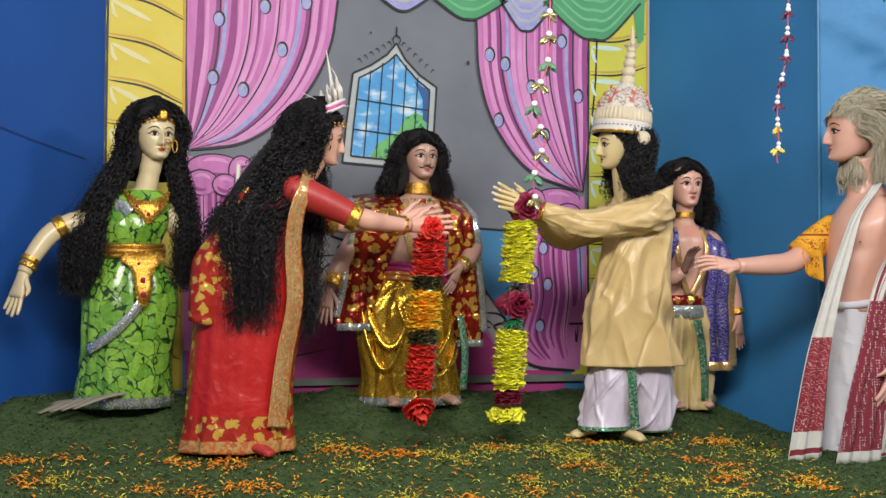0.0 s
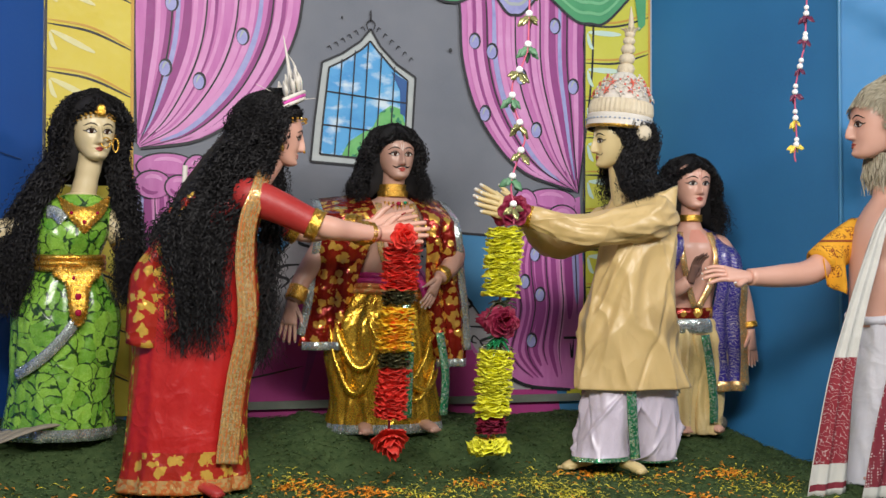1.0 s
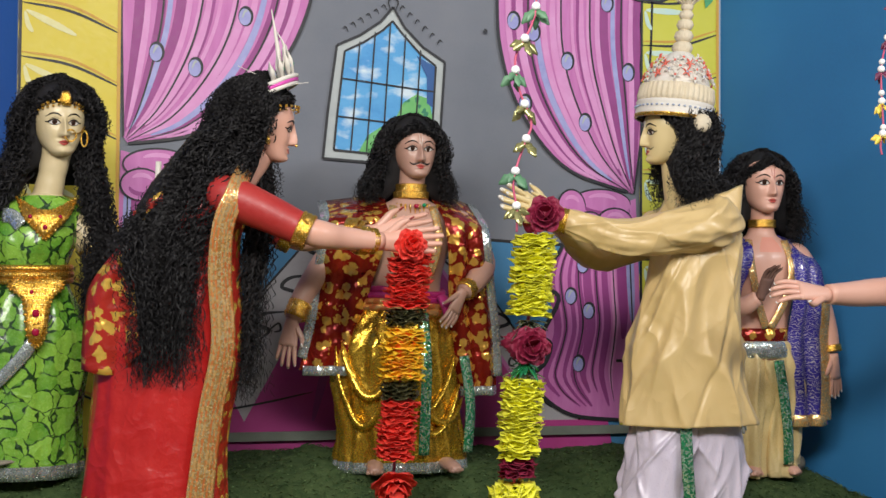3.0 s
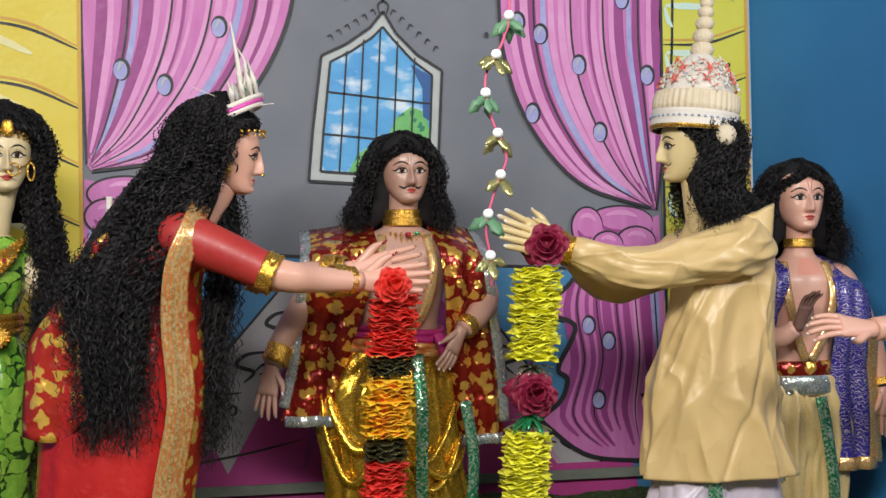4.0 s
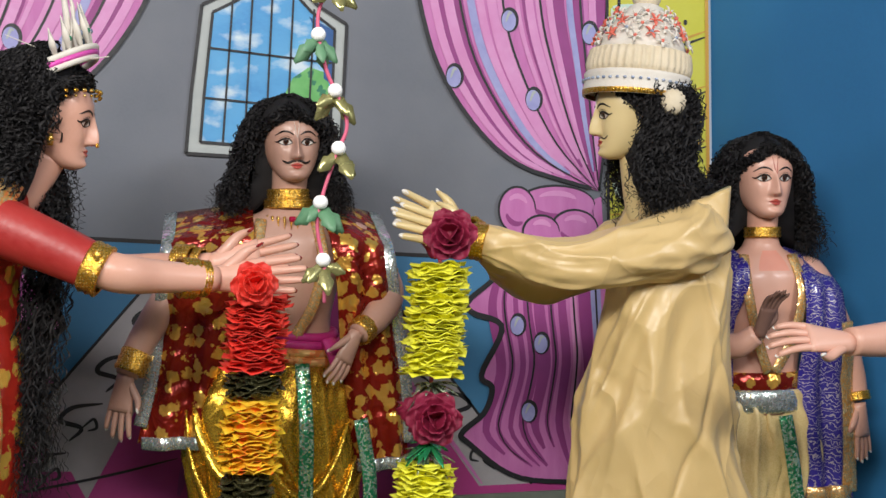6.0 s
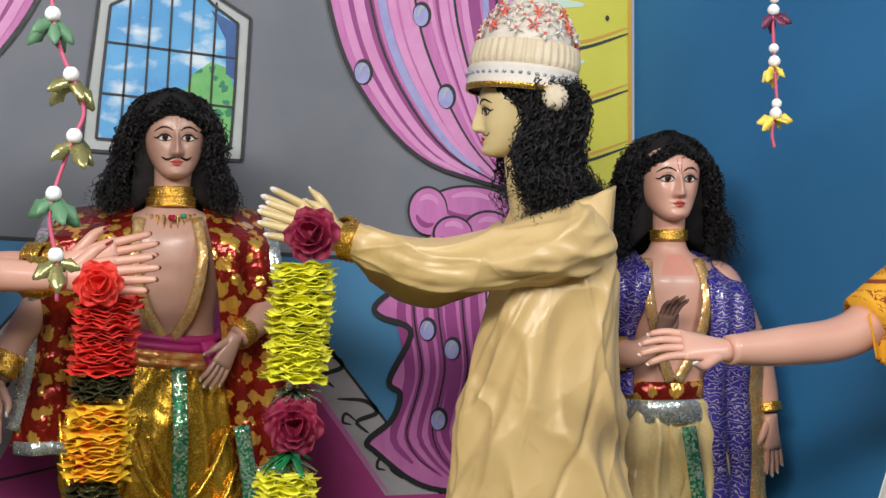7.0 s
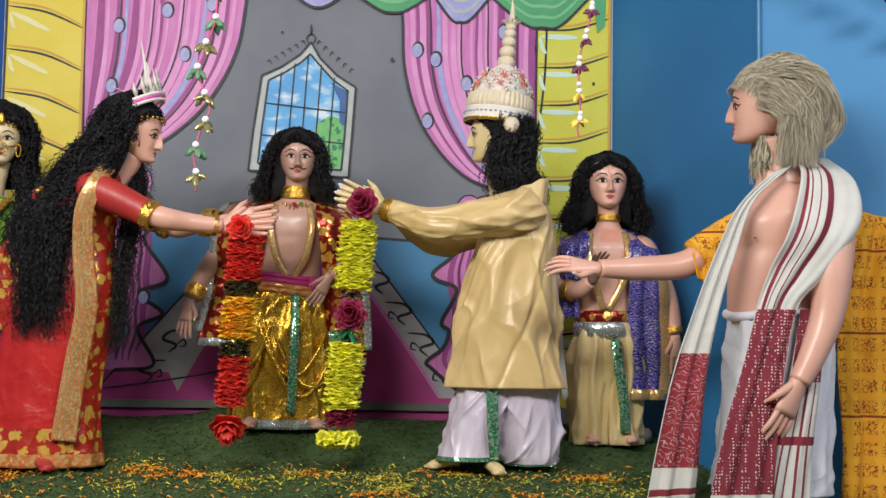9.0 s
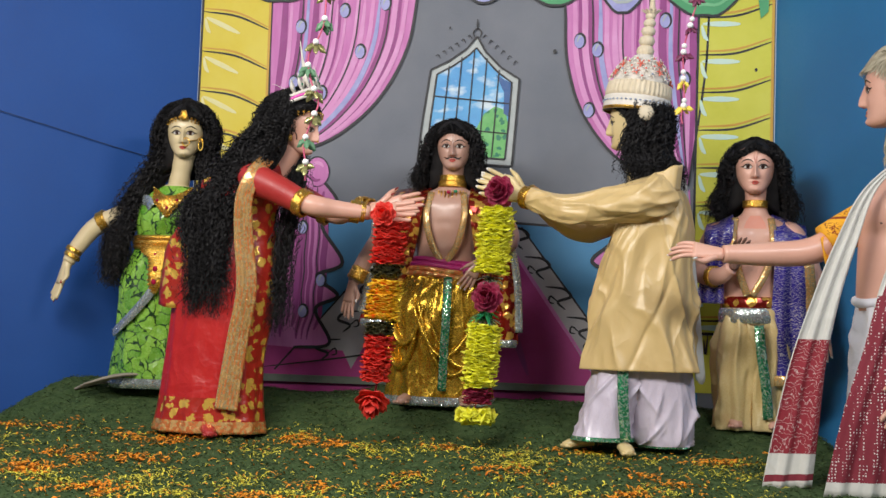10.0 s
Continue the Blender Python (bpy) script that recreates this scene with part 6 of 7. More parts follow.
for sg, x0, x1, xb0, xb1, zb in ((1, 0.09, 0.265, 0.11, 0.30, 0.315), (-1, -0.095, -0.215, -0.14, -0.26, 0.70)):
    grid = []
    for i in range(40):
        t = i / 39
        row = []
        for j in range(18):
            u = j / 17
            a, b = x0 + (xb0 - x0) * t, x1 + (xb1 - x1) * t
            z = 1.145 - 0.05 * u * (1 - t) + (zb - 1.145) * t
            y = RY - 0.100 - 0.045 * math.sin(math.pi * min(1, t * 2.0)) + 0.05 * u * (1 - 0.6 * t) + 0.015 * math.sin(u * 14 + 2 * t) * min(1, t * 3)
            if t < 0.12:
                y += (0.12 - t) / 0.12 * 0.10
            row.append(V(RX + a + (b - a) * u + 0.008 * math.sin(7 * t + 4 * u), y, z))
        grid.append(row)
    s = Shape()
    s.sheet(grid, m_blue_brocade, 0.006)
    s.make("cloth", shawl, (RX, RY, 0.29))
    if sg > 0:
        g = np.array(grid)
        for pts, nm, w in ((g[10:, -2] + V(0.0, -0.010, 0), "side_trim", 0.06), (g[-2, :] + V(0, -0.010, 0), "end_trim", 0.05)):
            s = Shape()
            strip(s, pts[::4], [(0.2, -1, 0)] * len(pts[::4]), w, 0.007, m_gold_trim, n=40)
            s.make(nm, shawl, (RX, RY, 0.29), label="gold sequin lace trim")
s = Shape()
s.tube([(1.86, -0.70, gz + 0.03), (1.99, -0.62, gz + 0.035)], [0.035, 0.035], m_wood, n=14, steps=6)
s.make("wooden_block", origin=(1.9, -0.66, gz), label="short sawn wooden log lying on the leaf litter", category="log")

# ---- woman in green ----
LX, LY = -1.31, -0.62
gz = float(ground_z(LX, LY))
s = Shape()
SARI2 = [(LX - 0.03, LY, gz - 0.01, 0.245, 0.19), (LX - 0.02, LY, 0.40, 0.225, 0.18), (LX - 0.005, LY, 0.60, 0.235, 0.175), (LX, LY, 0.74, 0.23, 0.17), (LX, LY, 0.86, 0.175, 0.14), (LX, LY, 0.96, 0.145, 0.115),
         (LX + 0.015, LY - 0.01, 1.07, 0.165, 0.135), (LX + 0.03, LY, 1.16, 0.165, 0.115), (LX + 0.05, LY, 1.22, 0.13, 0.085), (LX + 0.06, LY, 1.26, 0.06, 0.06)]
fo, ru = pleats(12, 0.045, 1.5, 0.15, 14), rumple(0.07, 19)
s.loft(SARI2, m_green_sari, n=110, steps=80, fold=lambda th, t: 1 + (fo(th, t) * ru(th, t) - 1) * (1 - smoothstep(0.62, 0.8, t)), pick=lambda th, t: m_silver_trim if t < 0.025 else (m_skin_pale if t > 0.965 else m_green_sari))
q = [surf(SARI2, radians(a), z, 0.016) for a, z in ((215, 0.46), (235, 0.50), (255, 0.57), (275, 0.68), (290, 0.80))]
strip(s, [a for a, _ in q], [b for _, b in q], 0.045, 0.008, m_silver_trim, n=30)
q = [surf(SARI2, radians(a), z, 0.012) for a, z in ((225, 1.17), (240, 1.165), (255, 1.13))]
strip(s, [a for a, _ in q], [b for _, b in q], 0.055, 0.008, m_silver_trim, n=14)
for z, r in ((0.975, 0.013), (0.95, 0.015), (0.925, 0.013)):
    th = np.linspace(0, 2 * np.pi, 40)
    s.tube(np.stack([LX + 0.158 * np.cos(th), LY + 0.128 * np.sin(th), z + 0.006 * np.sin(th)], 1), r, m_gold, n=8, steps=60)
# girdle plate and necklace plate
def plate(pts, y, thick, m, stones):
    p = spline(np.vstack([pts, pts[:1]]), 40)[:-1]
    c = p.mean(0)
    rings = []
    for k, d in ((0.97, thick * 0.8), (1.0, 0), (0.9, -thick), (0.55, -thick * 1.5)):
        rings.append([V(c[0] + (a - c[0]) * k, y(c[0] + (a - c[0]) * k, c[1] + (b - c[1]) * k) + d, c[1] + (b - c[1]) * k) for a, b in p])
    s.rings(rings, m)
    for k, step, r in ((0.95, 1, 0.0065), (0.72, 2, 0.0055), (0.45, 3, 0.005)):
        for a, b in p[::step]:
            x, z = c[0] + (a - c[0]) * k, c[1] + (b - c[1]) * k
            s.ball((x, y(x, z) - thick * (1.9 - 0.9 * k), z), r, m, 6)
    for x, z, r in stones:
        s.ball((x, y(x, z) - thick * 1.5, z), (r, 0.007, r * 1.2), m_ruby, 10)


plate(np.array([(-1.36, 0.94), (-1.38, 0.90), (-1.33, 0.86), (-1.315, 0.80), (-1.305, 0.71), (-1.27, 0.665), (-1.235, 0.71), (-1.225, 0.80), (-1.21, 0.86), (-1.17, 0.90), (-1.19, 0.94), (-1.28, 0.93)]), lambda x, z: LY - 0.135 - 0.055 * float(smoothstep(0.92, 0.75, z)), 0.012, m_gold, [(-1.272, 0.80, 0.014), (-1.272, 0.73, 0.014), (-1.29, 0.88, 0.008)])
plate(np.array([(-1.36, 1.245), (-1.33, 1.17), (-1.29, 1.12), (-1.245, 1.075), (-1.20, 1.12), (-1.155, 1.17), (-1.13, 1.245), (-1.19, 1.205), (-1.245, 1.19), (-1.30, 1.205)]), lambda x, z: LY - 0.135 + 0.08 * float(smoothstep(1.15, 1.25, z)), 0.010, m_gold, [(-1.30, 1.165, 0.008), (-1.19, 1.165, 0.008), (-1.245, 1.125, 0.009)])
s.tube([(LX + 0.06, LY, 1.22), (LX + 0.08, LY - 0.008, 1.32), (LX + 0.10, LY - 0.015, 1.43)], [0.062, 0.053, 0.057], m_skin_pale, n=24, wobble=lambda th, t: 1 + 0.02 * math.sin(t * 20))
LH = V(-1.205, LY - 0.025, 1.525)
head(s, LH, -90 + 14, 2, m_skin_pale, 1.12)
for i in range(13):
    a = radians(-90 + 14 + (-70 + 140 * i / 12))
    dz = 0.030 * (1 - abs(i - 6) / 6)
    s.ball(LH + V(0.104 * math.cos(a), 0.112 * math.sin(a), 0.060 + dz), 0.0080, m_gold, 7)
    s.ball(LH + V(0.104 * math.cos(a), 0.113 * math.sin(a), 0.045 + dz), 0.0055, m_gold, 6)
f = V(math.cos(radians(-76)), math.sin(radians(-76)), 0)
s.ball(LH + f * 0.116 + V(0, 0, 0.094), (0.022, 0.008, 0.032), m_gold, 12)
th = np.linspace(0, 2 * np.pi, 24)
s.tube([LH + f * 0.118 + V(0.020 + 0.020 * math.cos(a), 0, -0.048 + 0.022 * math.sin(a)) for a in th], 0.0035, m_gold, n=6, steps=30)
s.tube([LH + f * 0.11 + V(0.03, 0.0, -0.04), LH + V(0.085, -0.06, -0.03), LH + V(0.10, -0.01, 0.0)], 0.003, m_gold, n=6)
s.tube([LH + V(0.098 + 0.012 * math.cos(a), -0.03, -0.05 + 0.03 * math.sin(a)) for a in th], 0.004, m_gold, n=6, steps=30)
s.tube([(LX - 0.10, LY, 1.17), (LX - 0.16, LY, 1.13), (LX - 0.37, LY - 0.02, 1.04), (LX - 0.47, LY - 0.05, 0.92), (LX - 0.515, LY - 0.07, 0.83)], [0.045, 0.055, 0.050, 0.043, 0.033], m_skin_pale, n=22, steps=34)
bangle(s, (LX - 0.345, LY - 0.015, 1.06), (-0.2, 0, -0.11), 0.051, 0.05, m_gold)
for k in (0.0, 0.03):
    bangle(s, (LX - 0.497 + 0.3 * k, LY - 0.062, 0.865 + k), (-0.045, -0.02, -0.09), 0.040, 0.024, m_gold)
hand(s, V(LX - 0.52, LY - 0.072, 0.815), V(-0.30, -0.12, -1), V(0.8, -0.8, -0.2), m_skin_pale, m_nail_red, 0.215, curl=0.05)
s.tube([(LX + 0.14, LY, 1.17), (LX + 0.19, LY, 1.12), (LX + 0.28, LY - 0.02, 0.98), (LX + 0.33, LY - 0.04, 0.82)], [0.045, 0.054, 0.048, 0.036], m_skin_pale, n=20, steps=26)
bangle(s, (LX + 0.245, LY - 0.015, 1.04), (0.09, 0, -0.14), 0.051, 0.05, m_gold)
hand(s, V(LX + 0.335, LY - 0.045, 0.80), V(0.1, -0.1, -1), V(-0.6, -0.8, 0), m_skin_pale, m_nail_red, 0.19)
s.make("maiden_statue", origin=(LX, LY, gz), label="clay woman statue in a green leaf-patterned sari with gilt girdle", category="statue")


def reach(phi, d, lo, rnd):
    side = -1 if d[0] < -0.12 or (abs(d[0]) < 0.12 and rnd.random() < 0.6) else 1
    u = rnd.uniform(0, 1)
    if side < 0:
        return [V(-1.335 - 0.05 * u, LY + lo[1] * 0.7 - 0.0, 1.40), V(-1.42 - 0.09 * u, LY + lo[1] * 0.6 - 0.03, 1.20), V(-1.49 - 0.12 * u, LY - 0.10 + 0.10 * u, 1.0), V(-1.50 - 0.13 * u, LY - 0.10 + 0.08 * u, rnd.uniform(0.70, 0.88))]
    return [V(-1.10 + 0.03 * u, LY + lo[1] * 0.7, 1.40), V(-1.08 + 0.05 * u, LY + lo[1] * 0.5 - 0.03, 1.20), V(-1.07 + 0.06 * u, LY - 0.06, 1.0), V(-1.08 + 0.05 * u, LY - 0.07, rnd.uniform(0.74, 0.9))]


curls("wig", scalp_strands(LH + V(0, 0.015, 0.015), -76, 1700, reach, 7, face_gap=68, rx=0.132, ry=0.135, rz=0.172), "waist-length black curly wig on the woman statue in green", base=cap(LH + V(-0.004, 0.018, 0.015), -76, 0.128, 0.122, 0.165), seed=7, radius=0.0028, coil=0.009, pitch=0.028, spacing=0.008)
s = Shape()
s.loft([(-1.56, LY - 0.03, 0.78, 0.035, 0.03), (-1.55, LY - 0.03, 0.95, 0.06, 0.05), (-1.48, LY + 0.02, 1.15, 0.075, 0.06), (-1.38, LY + 0.05, 1.35, 0.075, 0.06), (-1.31, LY + 0.04, 1.5, 0.05, 0.05)], m_hair, n=24, steps=30)
s.loft([(-1.055, LY - 0.0, 0.82, 0.03, 0.03), (-1.05, LY - 0.0, 1.0, 0.05, 0.04), (-1.06, LY + 0.03, 1.2, 0.055, 0.05), (-1.09, LY + 0.04, 1.4, 0.05, 0.05), (-1.12, LY + 0.03, 1.5, 0.03, 0.03)], m_hair, n=24, steps=30)
s.make("hair_pad", origin=(-1.3, LY, 0.78), label="dense black hair pad under the wig of the woman in green", category="wig")
s = Shape()
rnd = random.Random(4)
for i in range(5):
    a = V(-1.80 + 0.05 * i, -0.62 - 0.07 * i, float(ground_z(-1.75, -0.7)) + 0.03 * i * 0.4)
    s.tube([a, a + V(0.16, 0.07, 0.05), a + V(0.34, 0.10 + 0.02 * i, 0.06)], [0.02, 0.035, 0.02], m_wood, n=8, steps=8, flat=0.3)
s.make("bark_pieces", origin=(-1.7, -0.7, 0.15), label="split grey wood pieces lying at the mound's edge", category="wood", kind="stuff")


# ---- priest figure at the stage's end ----
PY = -1.50
gz = float(ground_z(2.3, PY))
s = Shape()
fo, ru = pleats(9, 0.06, 1, 0.5, 50), rumple(0.09, 51)
s.loft([(2.36, PY, gz - 0.02, 0.27, 0.21), (2.37, PY, 0.1, 0.25, 0.20), (2.385, PY, 0.35, 0.235, 0.185), (2.40, PY, 0.55, 0.235, 0.175), (2.40, PY, 0.70, 0.225, 0.16)], m_white_cotton, n=100, steps=60, fold=lambda th, t: fo(th, t) * ru(th, t))
PT = [(2.40, PY, 0.66, 0.225, 0.155), (2.40, PY, 0.78, 0.225, 0.155), (2.415, PY, 0.92, 0.235, 0.17), (2.43, PY, 1.03, 0.245, 0.18), (2.45, PY, 1.13, 0.235, 0.18), (2.445, PY, 1.21, 0.185, 0.15), (2.40, PY, 1.27, 0.10, 0.09), (2.375, PY, 1.32, 0.072, 0.07)]


def pmuscle(th, t):
    a = (np.degrees(th) % 360) - 222
    return 1 + 0.10 * np.exp(-(a / 26) ** 2 - ((t - 0.52) / 0.10) ** 2) - 0.05 * np.exp(-(a / 30) ** 2 - ((t - 0.36) / 0.05) ** 2)


s.loft(PT, m_skin_pink, n=64, steps=56, fold=pmuscle)
th = np.linspace(0, 2 * np.pi, 40)
s.tube(np.stack([2.40 + 0.226 * np.cos(th), PY + 0.158 * np.sin(th), 0.70 + 0.01 * np.sin(3 * th)], 1), 0.020, m_white_cotton, n=10, steps=70)
s.ball((2.255, PY - 0.155, 1.02), 0.006, m_darkhand, 6)
s.tube([(2.42, PY, 1.26), (2.41, PY, 1.36), (2.39, PY, 1.47)], [0.095, 0.080, 0.078], m_skin_pink, n=26)
PH = V(2.337, PY + 0.02, 1.598)
head(s, PH, 164, 0, m_skin_pink, 1.38)
# outstretched far arm
s.tube([(2.36, PY + 0.10, 1.14), (2.24, PY + 0.13, 1.07), (2.02, PY + 0.08, 0.925), (1.80, PY + 0.03, 0.895), (1.62, PY - 0.01, 0.890)], [0.06, 0.075, 0.060, 0.052, 0.038], m_skin_pink, n=24, steps=40)
f = V(-1, -0.05, 0.15)
w = V(1.60, PY - 0.01, 0.890)
hand(s, w, f, V(-0.3, -0.6, -0.6), m_skin_pink, m_nail, 0.22, curl=-0.35, spread_f=0.10)
# near arm hanging forward
s.tube([(2.50, PY - 0.13, 1.16), (2.575, PY - 0.17, 1.08), (2.565, PY - 0.21, 0.90), (2.535, PY - 0.225, 0.70), (2.465, PY - 0.25, 0.53), (2.405, PY - 0.265, 0.42)], [0.06, 0.086, 0.083, 0.070, 0.056, 0.045], m_skin_pink, n=26, steps=46)
hand(s, V(2.397, PY - 0.267, 0.41), V(-0.42, -0.06, -0.9), V(-0.8, -0.5, 0.4), m_skin_pink, m_skin_pink, 0.27, curl=0.18, spread_f=0.06)
# orange sleeve of the far arm
s.tube([(2.30, PY + 0.12, 1.10), (2.18, PY + 0.11, 1.03), (2.055, PY + 0.085, 0.955)], [0.085, 0.085, 0.078], m_orange_print, n=30, steps=16)
s.sheet([[V(2.03 + 0.09 * u + 0.02 * t, PY + 0.02 + 0.03 * math.sin(5 * u), 0.97 + 0.06 * u - 0.22 * t * (0.5 + 0.5 * u)) for u in np.linspace(0, 1, 8)] for t in np.linspace(0, 1, 12)], m_orange_print, 0.005)
foot(s, (2.28, PY - 0.12, gz), (-1, -0.2, 0), m_skin_pink, 0.15)
s.make("priest_statue", origin=(2.4, PY, gz), label="clay bare-chested priest statue in a white dhoti", category="statue")

# grey wig swept back, with a bun-like fall
rnd = random.Random(12)
locks = []
for i in range(3600):
    u, v = rnd.uniform(-1, 1), rnd.uniform(0, 1)
    a = u * 1.45
    p0 = PH + V(-0.125 + 0.11 * v + 0.085 * abs(u) ** 1.5, 0.105 * math.sin(a), 0.075 + 0.07 * v ** 0.5 - 0.085 * abs(u) ** 2 * (1 - 0.5 * v))
    top = PH + V(-0.02 + 0.06 * v, 0.105 * math.sin(a), 0.205 + 0.06 * v - 0.11 * abs(math.sin(a)))
    back = PH + V(0.15 + 0.06 * v, 0.135 * math.sin(a), 0.12 - 0.06 * abs(u) + 0.05 * v)
    if rnd.random() < 0.6:
        end = [PH + V(0.16 + 0.13 * v, 0.12 * u, -0.02 - 0.05 * v), PH + V(0.06 + 0.16 * v, 0.09 * u - 0.02, -0.15 - 0.09 * rnd.random() * (1 - 0.5 * v))]
    else:
        end = [PH + V(0.05 + 0.10 * v, -0.125 + 0.02 * rnd.random() if u < 0.3 else 0.12, -0.06), PH + V(0.03 + 0.14 * v, -0.12 if u < 0.3 else 0.11, -0.20 - 0.08 * rnd.random())]
    locks.append([p0, p0 * 0.35 + top * 0.65 + V(0, 0, 0.03), top * 0.5 + back * 0.5 + V(0, 0, 0.045), back] + end)

for i in range(1500):  # the sides, over the ears
    sg, v, w = (-1 if rnd.random() < 0.7 else 1), rnd.uniform(0, 1), rnd.uniform(0, 1)
    p0 = PH + V(-0.055 + 0.10 * w, sg * (0.088 + 0.012 * rnd.random()), 0.13 - 0.15 * v)
    p1 = PH + V(0.01 + 0.12 * w, sg * (0.118 + 0.012 * rnd.random()), 0.09 - 0.16 * v)
    p2 = PH + V(0.06 + 0.13 * w, sg * (0.122 + 0.012 * rnd.random()), -0.03 - 0.12 * v)
    p3 = PH + V(0.03 + 0.15 * w + rnd.uniform(-0.02, 0.02), sg * 0.100, -0.17 - 0.10 * rnd.random())
    locks.append([p0, p1, p2, p3])


def spread_lock(q):
    """The wig's locks set wider, for this figure's large head."""
    d = np.asarray(q, float) - PH
    return PH + V(d[0] * (1.28 if d[0] < 0 else 1.10), d[1] * 1.22, d[2] * (0.94 if d[2] > 0 else 1.0) + 0.004)


locks = [[spread_lock(q) for q in lock] for lock in locks]


def grey_base(s):
    s.loft([(PH[0] + 0.15, PY, PH[2] - 0.20, 0.08, 0.075), (PH[0] + 0.17, PY, PH[2] - 0.10, 0.11, 0.085), (PH[0] + 0.17, PY, PH[2], 0.125, 0.095), (PH[0] + 0.11, PY, PH[2] + 0.09, 0.14, 0.09), (PH[0] + 0.06, PY, PH[2] + 0.15, 0.12, 0.085), (PH[0] + 0.06, PY, PH[2] + 0.195, 0.04, 0.03)], m_hair_grey, n=40, steps=30)


curls("wig", locks, "ash-blond swept-back wig on the priest statue", material=m_hair_grey, radius=0.0015, coil=0.004, pitch=0.16, base=grey_base, seed=12, spacing=0.022)
beard = []
for i in range(700):
    x, y = rnd.uniform(-0.02, 0.07), rnd.uniform(-0.04, 0.04)
    beard.append([PH + V(x - 0.01, y * 1.7, -0.125), PH + V(x - 0.02, y * 2.2, -0.22), PH + V(x - 0.03 + 0.03 * rnd.random(), y * 2.0, -0.245 - 0.08 * rnd.random())])
tagged(curls("false_beard", beard, "grey false beard under the priest statue's chin", material=m_hair_grey, radius=0.0022, coil=0.003, pitch=0.1, seed=13, spacing=0.016), category="beard")

# white cotton stole with maroon stripes
stole = holder("cotton_stole", (2.3, PY, 0.0), "off-white cotton stole with maroon stripes on the priest statue", "stole")


def cloth(path, width, pick, ripple, seed, nu=50, nv=22, lean=None):
    """A length of cloth along a path of points, width per point, spread along a given way."""
    q = spline(path, nu)
    w = spline(width, nu)
    grid = []
    for i in range(nu):
        row = []
        for j in range(nv):
            u = j / (nv - 1) - 0.5
            row.append(q[i] + w[i] * u + V(0, -1, 0) * ripple * (math.sin(u * 14 + seed + i * 0.05) + 0.5 * math.sin(u * 27 + i * 0.11)) * min(1, i / 12))
        grid.append(row)
    s = Shape()
    s.sheet(grid, m_raw_cotton, 0.005, pick)
    return s


def stripes_a(t, v):
    if 0.66 < t < 0.88:
        return m_red_vine
    if t > 0.90 and int(t * 60) % 3 == 0:
        return m_maroon_weave
    return m_raw_cotton


s = cloth([(2.52, PY + 0.02, 1.40), (2.36, PY - 0.13, 1.30), (2.20, PY - 0.19, 1.15), (2.11, PY - 0.20, 0.93), (2.04, PY - 0.20, 0.717), (1.97, PY - 0.20, 0.45), (1.92, PY - 0.20, 0.13), (1.89, PY - 0.20, -0.08)],
          [(0.10, 0.05, 0.07), (0.09, 0.02, 0.04), (0.07, 0, 0.03), (0.09, 0, 0.01), (0.105, 0, 0.0), (0.14, 0, 0), (0.18, 0, 0), (0.20, 0, 0.02)], stripes_a, 0.010, 1)
s.make("front_fall", stole, (2.3, PY, 0.0), label="white end with a woven red vine border")


def stripes_b(t, v):
    if t > 0.57:
        return m_maroon_motif if t < 0.97 else m_raw_cotton
    if 0.10 < v < 0.16 or 0.20 < v < 0.23 or 0.46 < v < 0.56:
        return m_maroon_weave
    if int(v * 44) % 5 == 0 and 0.27 < v < 0.44:
        return m_maroon_weave
    return m_raw_cotton


s = cloth([(2.55, PY + 0.06, 1.40), (2.57, PY - 0.14, 1.28), (2.51, PY - 0.285, 1.06), (2.40, PY - 0.275, 0.87), (2.32, PY - 0.27, 0.73), (2.265, PY - 0.27, 0.50), (2.21, PY - 0.27, 0.24), (2.16, PY - 0.26, -0.1)],
          [(0.20, 0.1, 0.0), (0.24, 0.02, -0.03), (0.31, 0.05, 0.03), (0.23, 0, -0.02), (0.17, 0, 0.0), (0.17, 0, 0), (0.22, 0, 0.03), (0.26, 0, 0)], stripes_b, 0.008, 2, nu=80, nv=46)
s.make("back_fall", stole, (2.3, PY, 0.0), label="striped white length ending in maroon weave")
s = cloth([(2.48, PY - 0.20, 0.72), (2.44, PY - 0.235, 0.45), (2.38, PY - 0.24, 0.15), (2.34, PY - 0.24, -0.12)], [(0.10, 0, 0), (0.13, 0, 0), (0.18, 0, 0), (0.22, 0, 0)], lambda t, v: m_maroon_motif if t < 0.35 else (m_maroon_weave if (int(v * 20) % 4 == 0 or int(t * 30) % 9 == 0) else m_raw_cotton), 0.010, 3)
s.make("side_fall", stole, (2.3, PY, 0.0), label="white end with maroon checks")

# orange printed cloth behind the priest
s = cloth([(2.90, PY + 0.26, 1.17), (2.92, PY + 0.15, 1.13), (2.89, PY + 0.12, 0.95), (2.86, PY + 0.12, 0.75), (2.87, PY + 0.12, 0.45), (2.89, PY + 0.12, 0.15), (2.89, PY + 0.12, -0.1)], [(0.30, 0.0, -0.06), (0.34, 0.0, -0.06), (0.34, 0, -0.02), (0.34, 0, 0), (0.36, 0, 0), (0.36, 0, 0), (0.38, 0, 0)], lambda t, v: m_orange_print, 0.024, 5)
s.m = [m_orange_print] * len(s.m)
s.make("printed_cloth", origin=(2.8, PY + 0.12, -0.1), label="orange cotton cloth with dark block print hanging behind the priest", category="cloth")


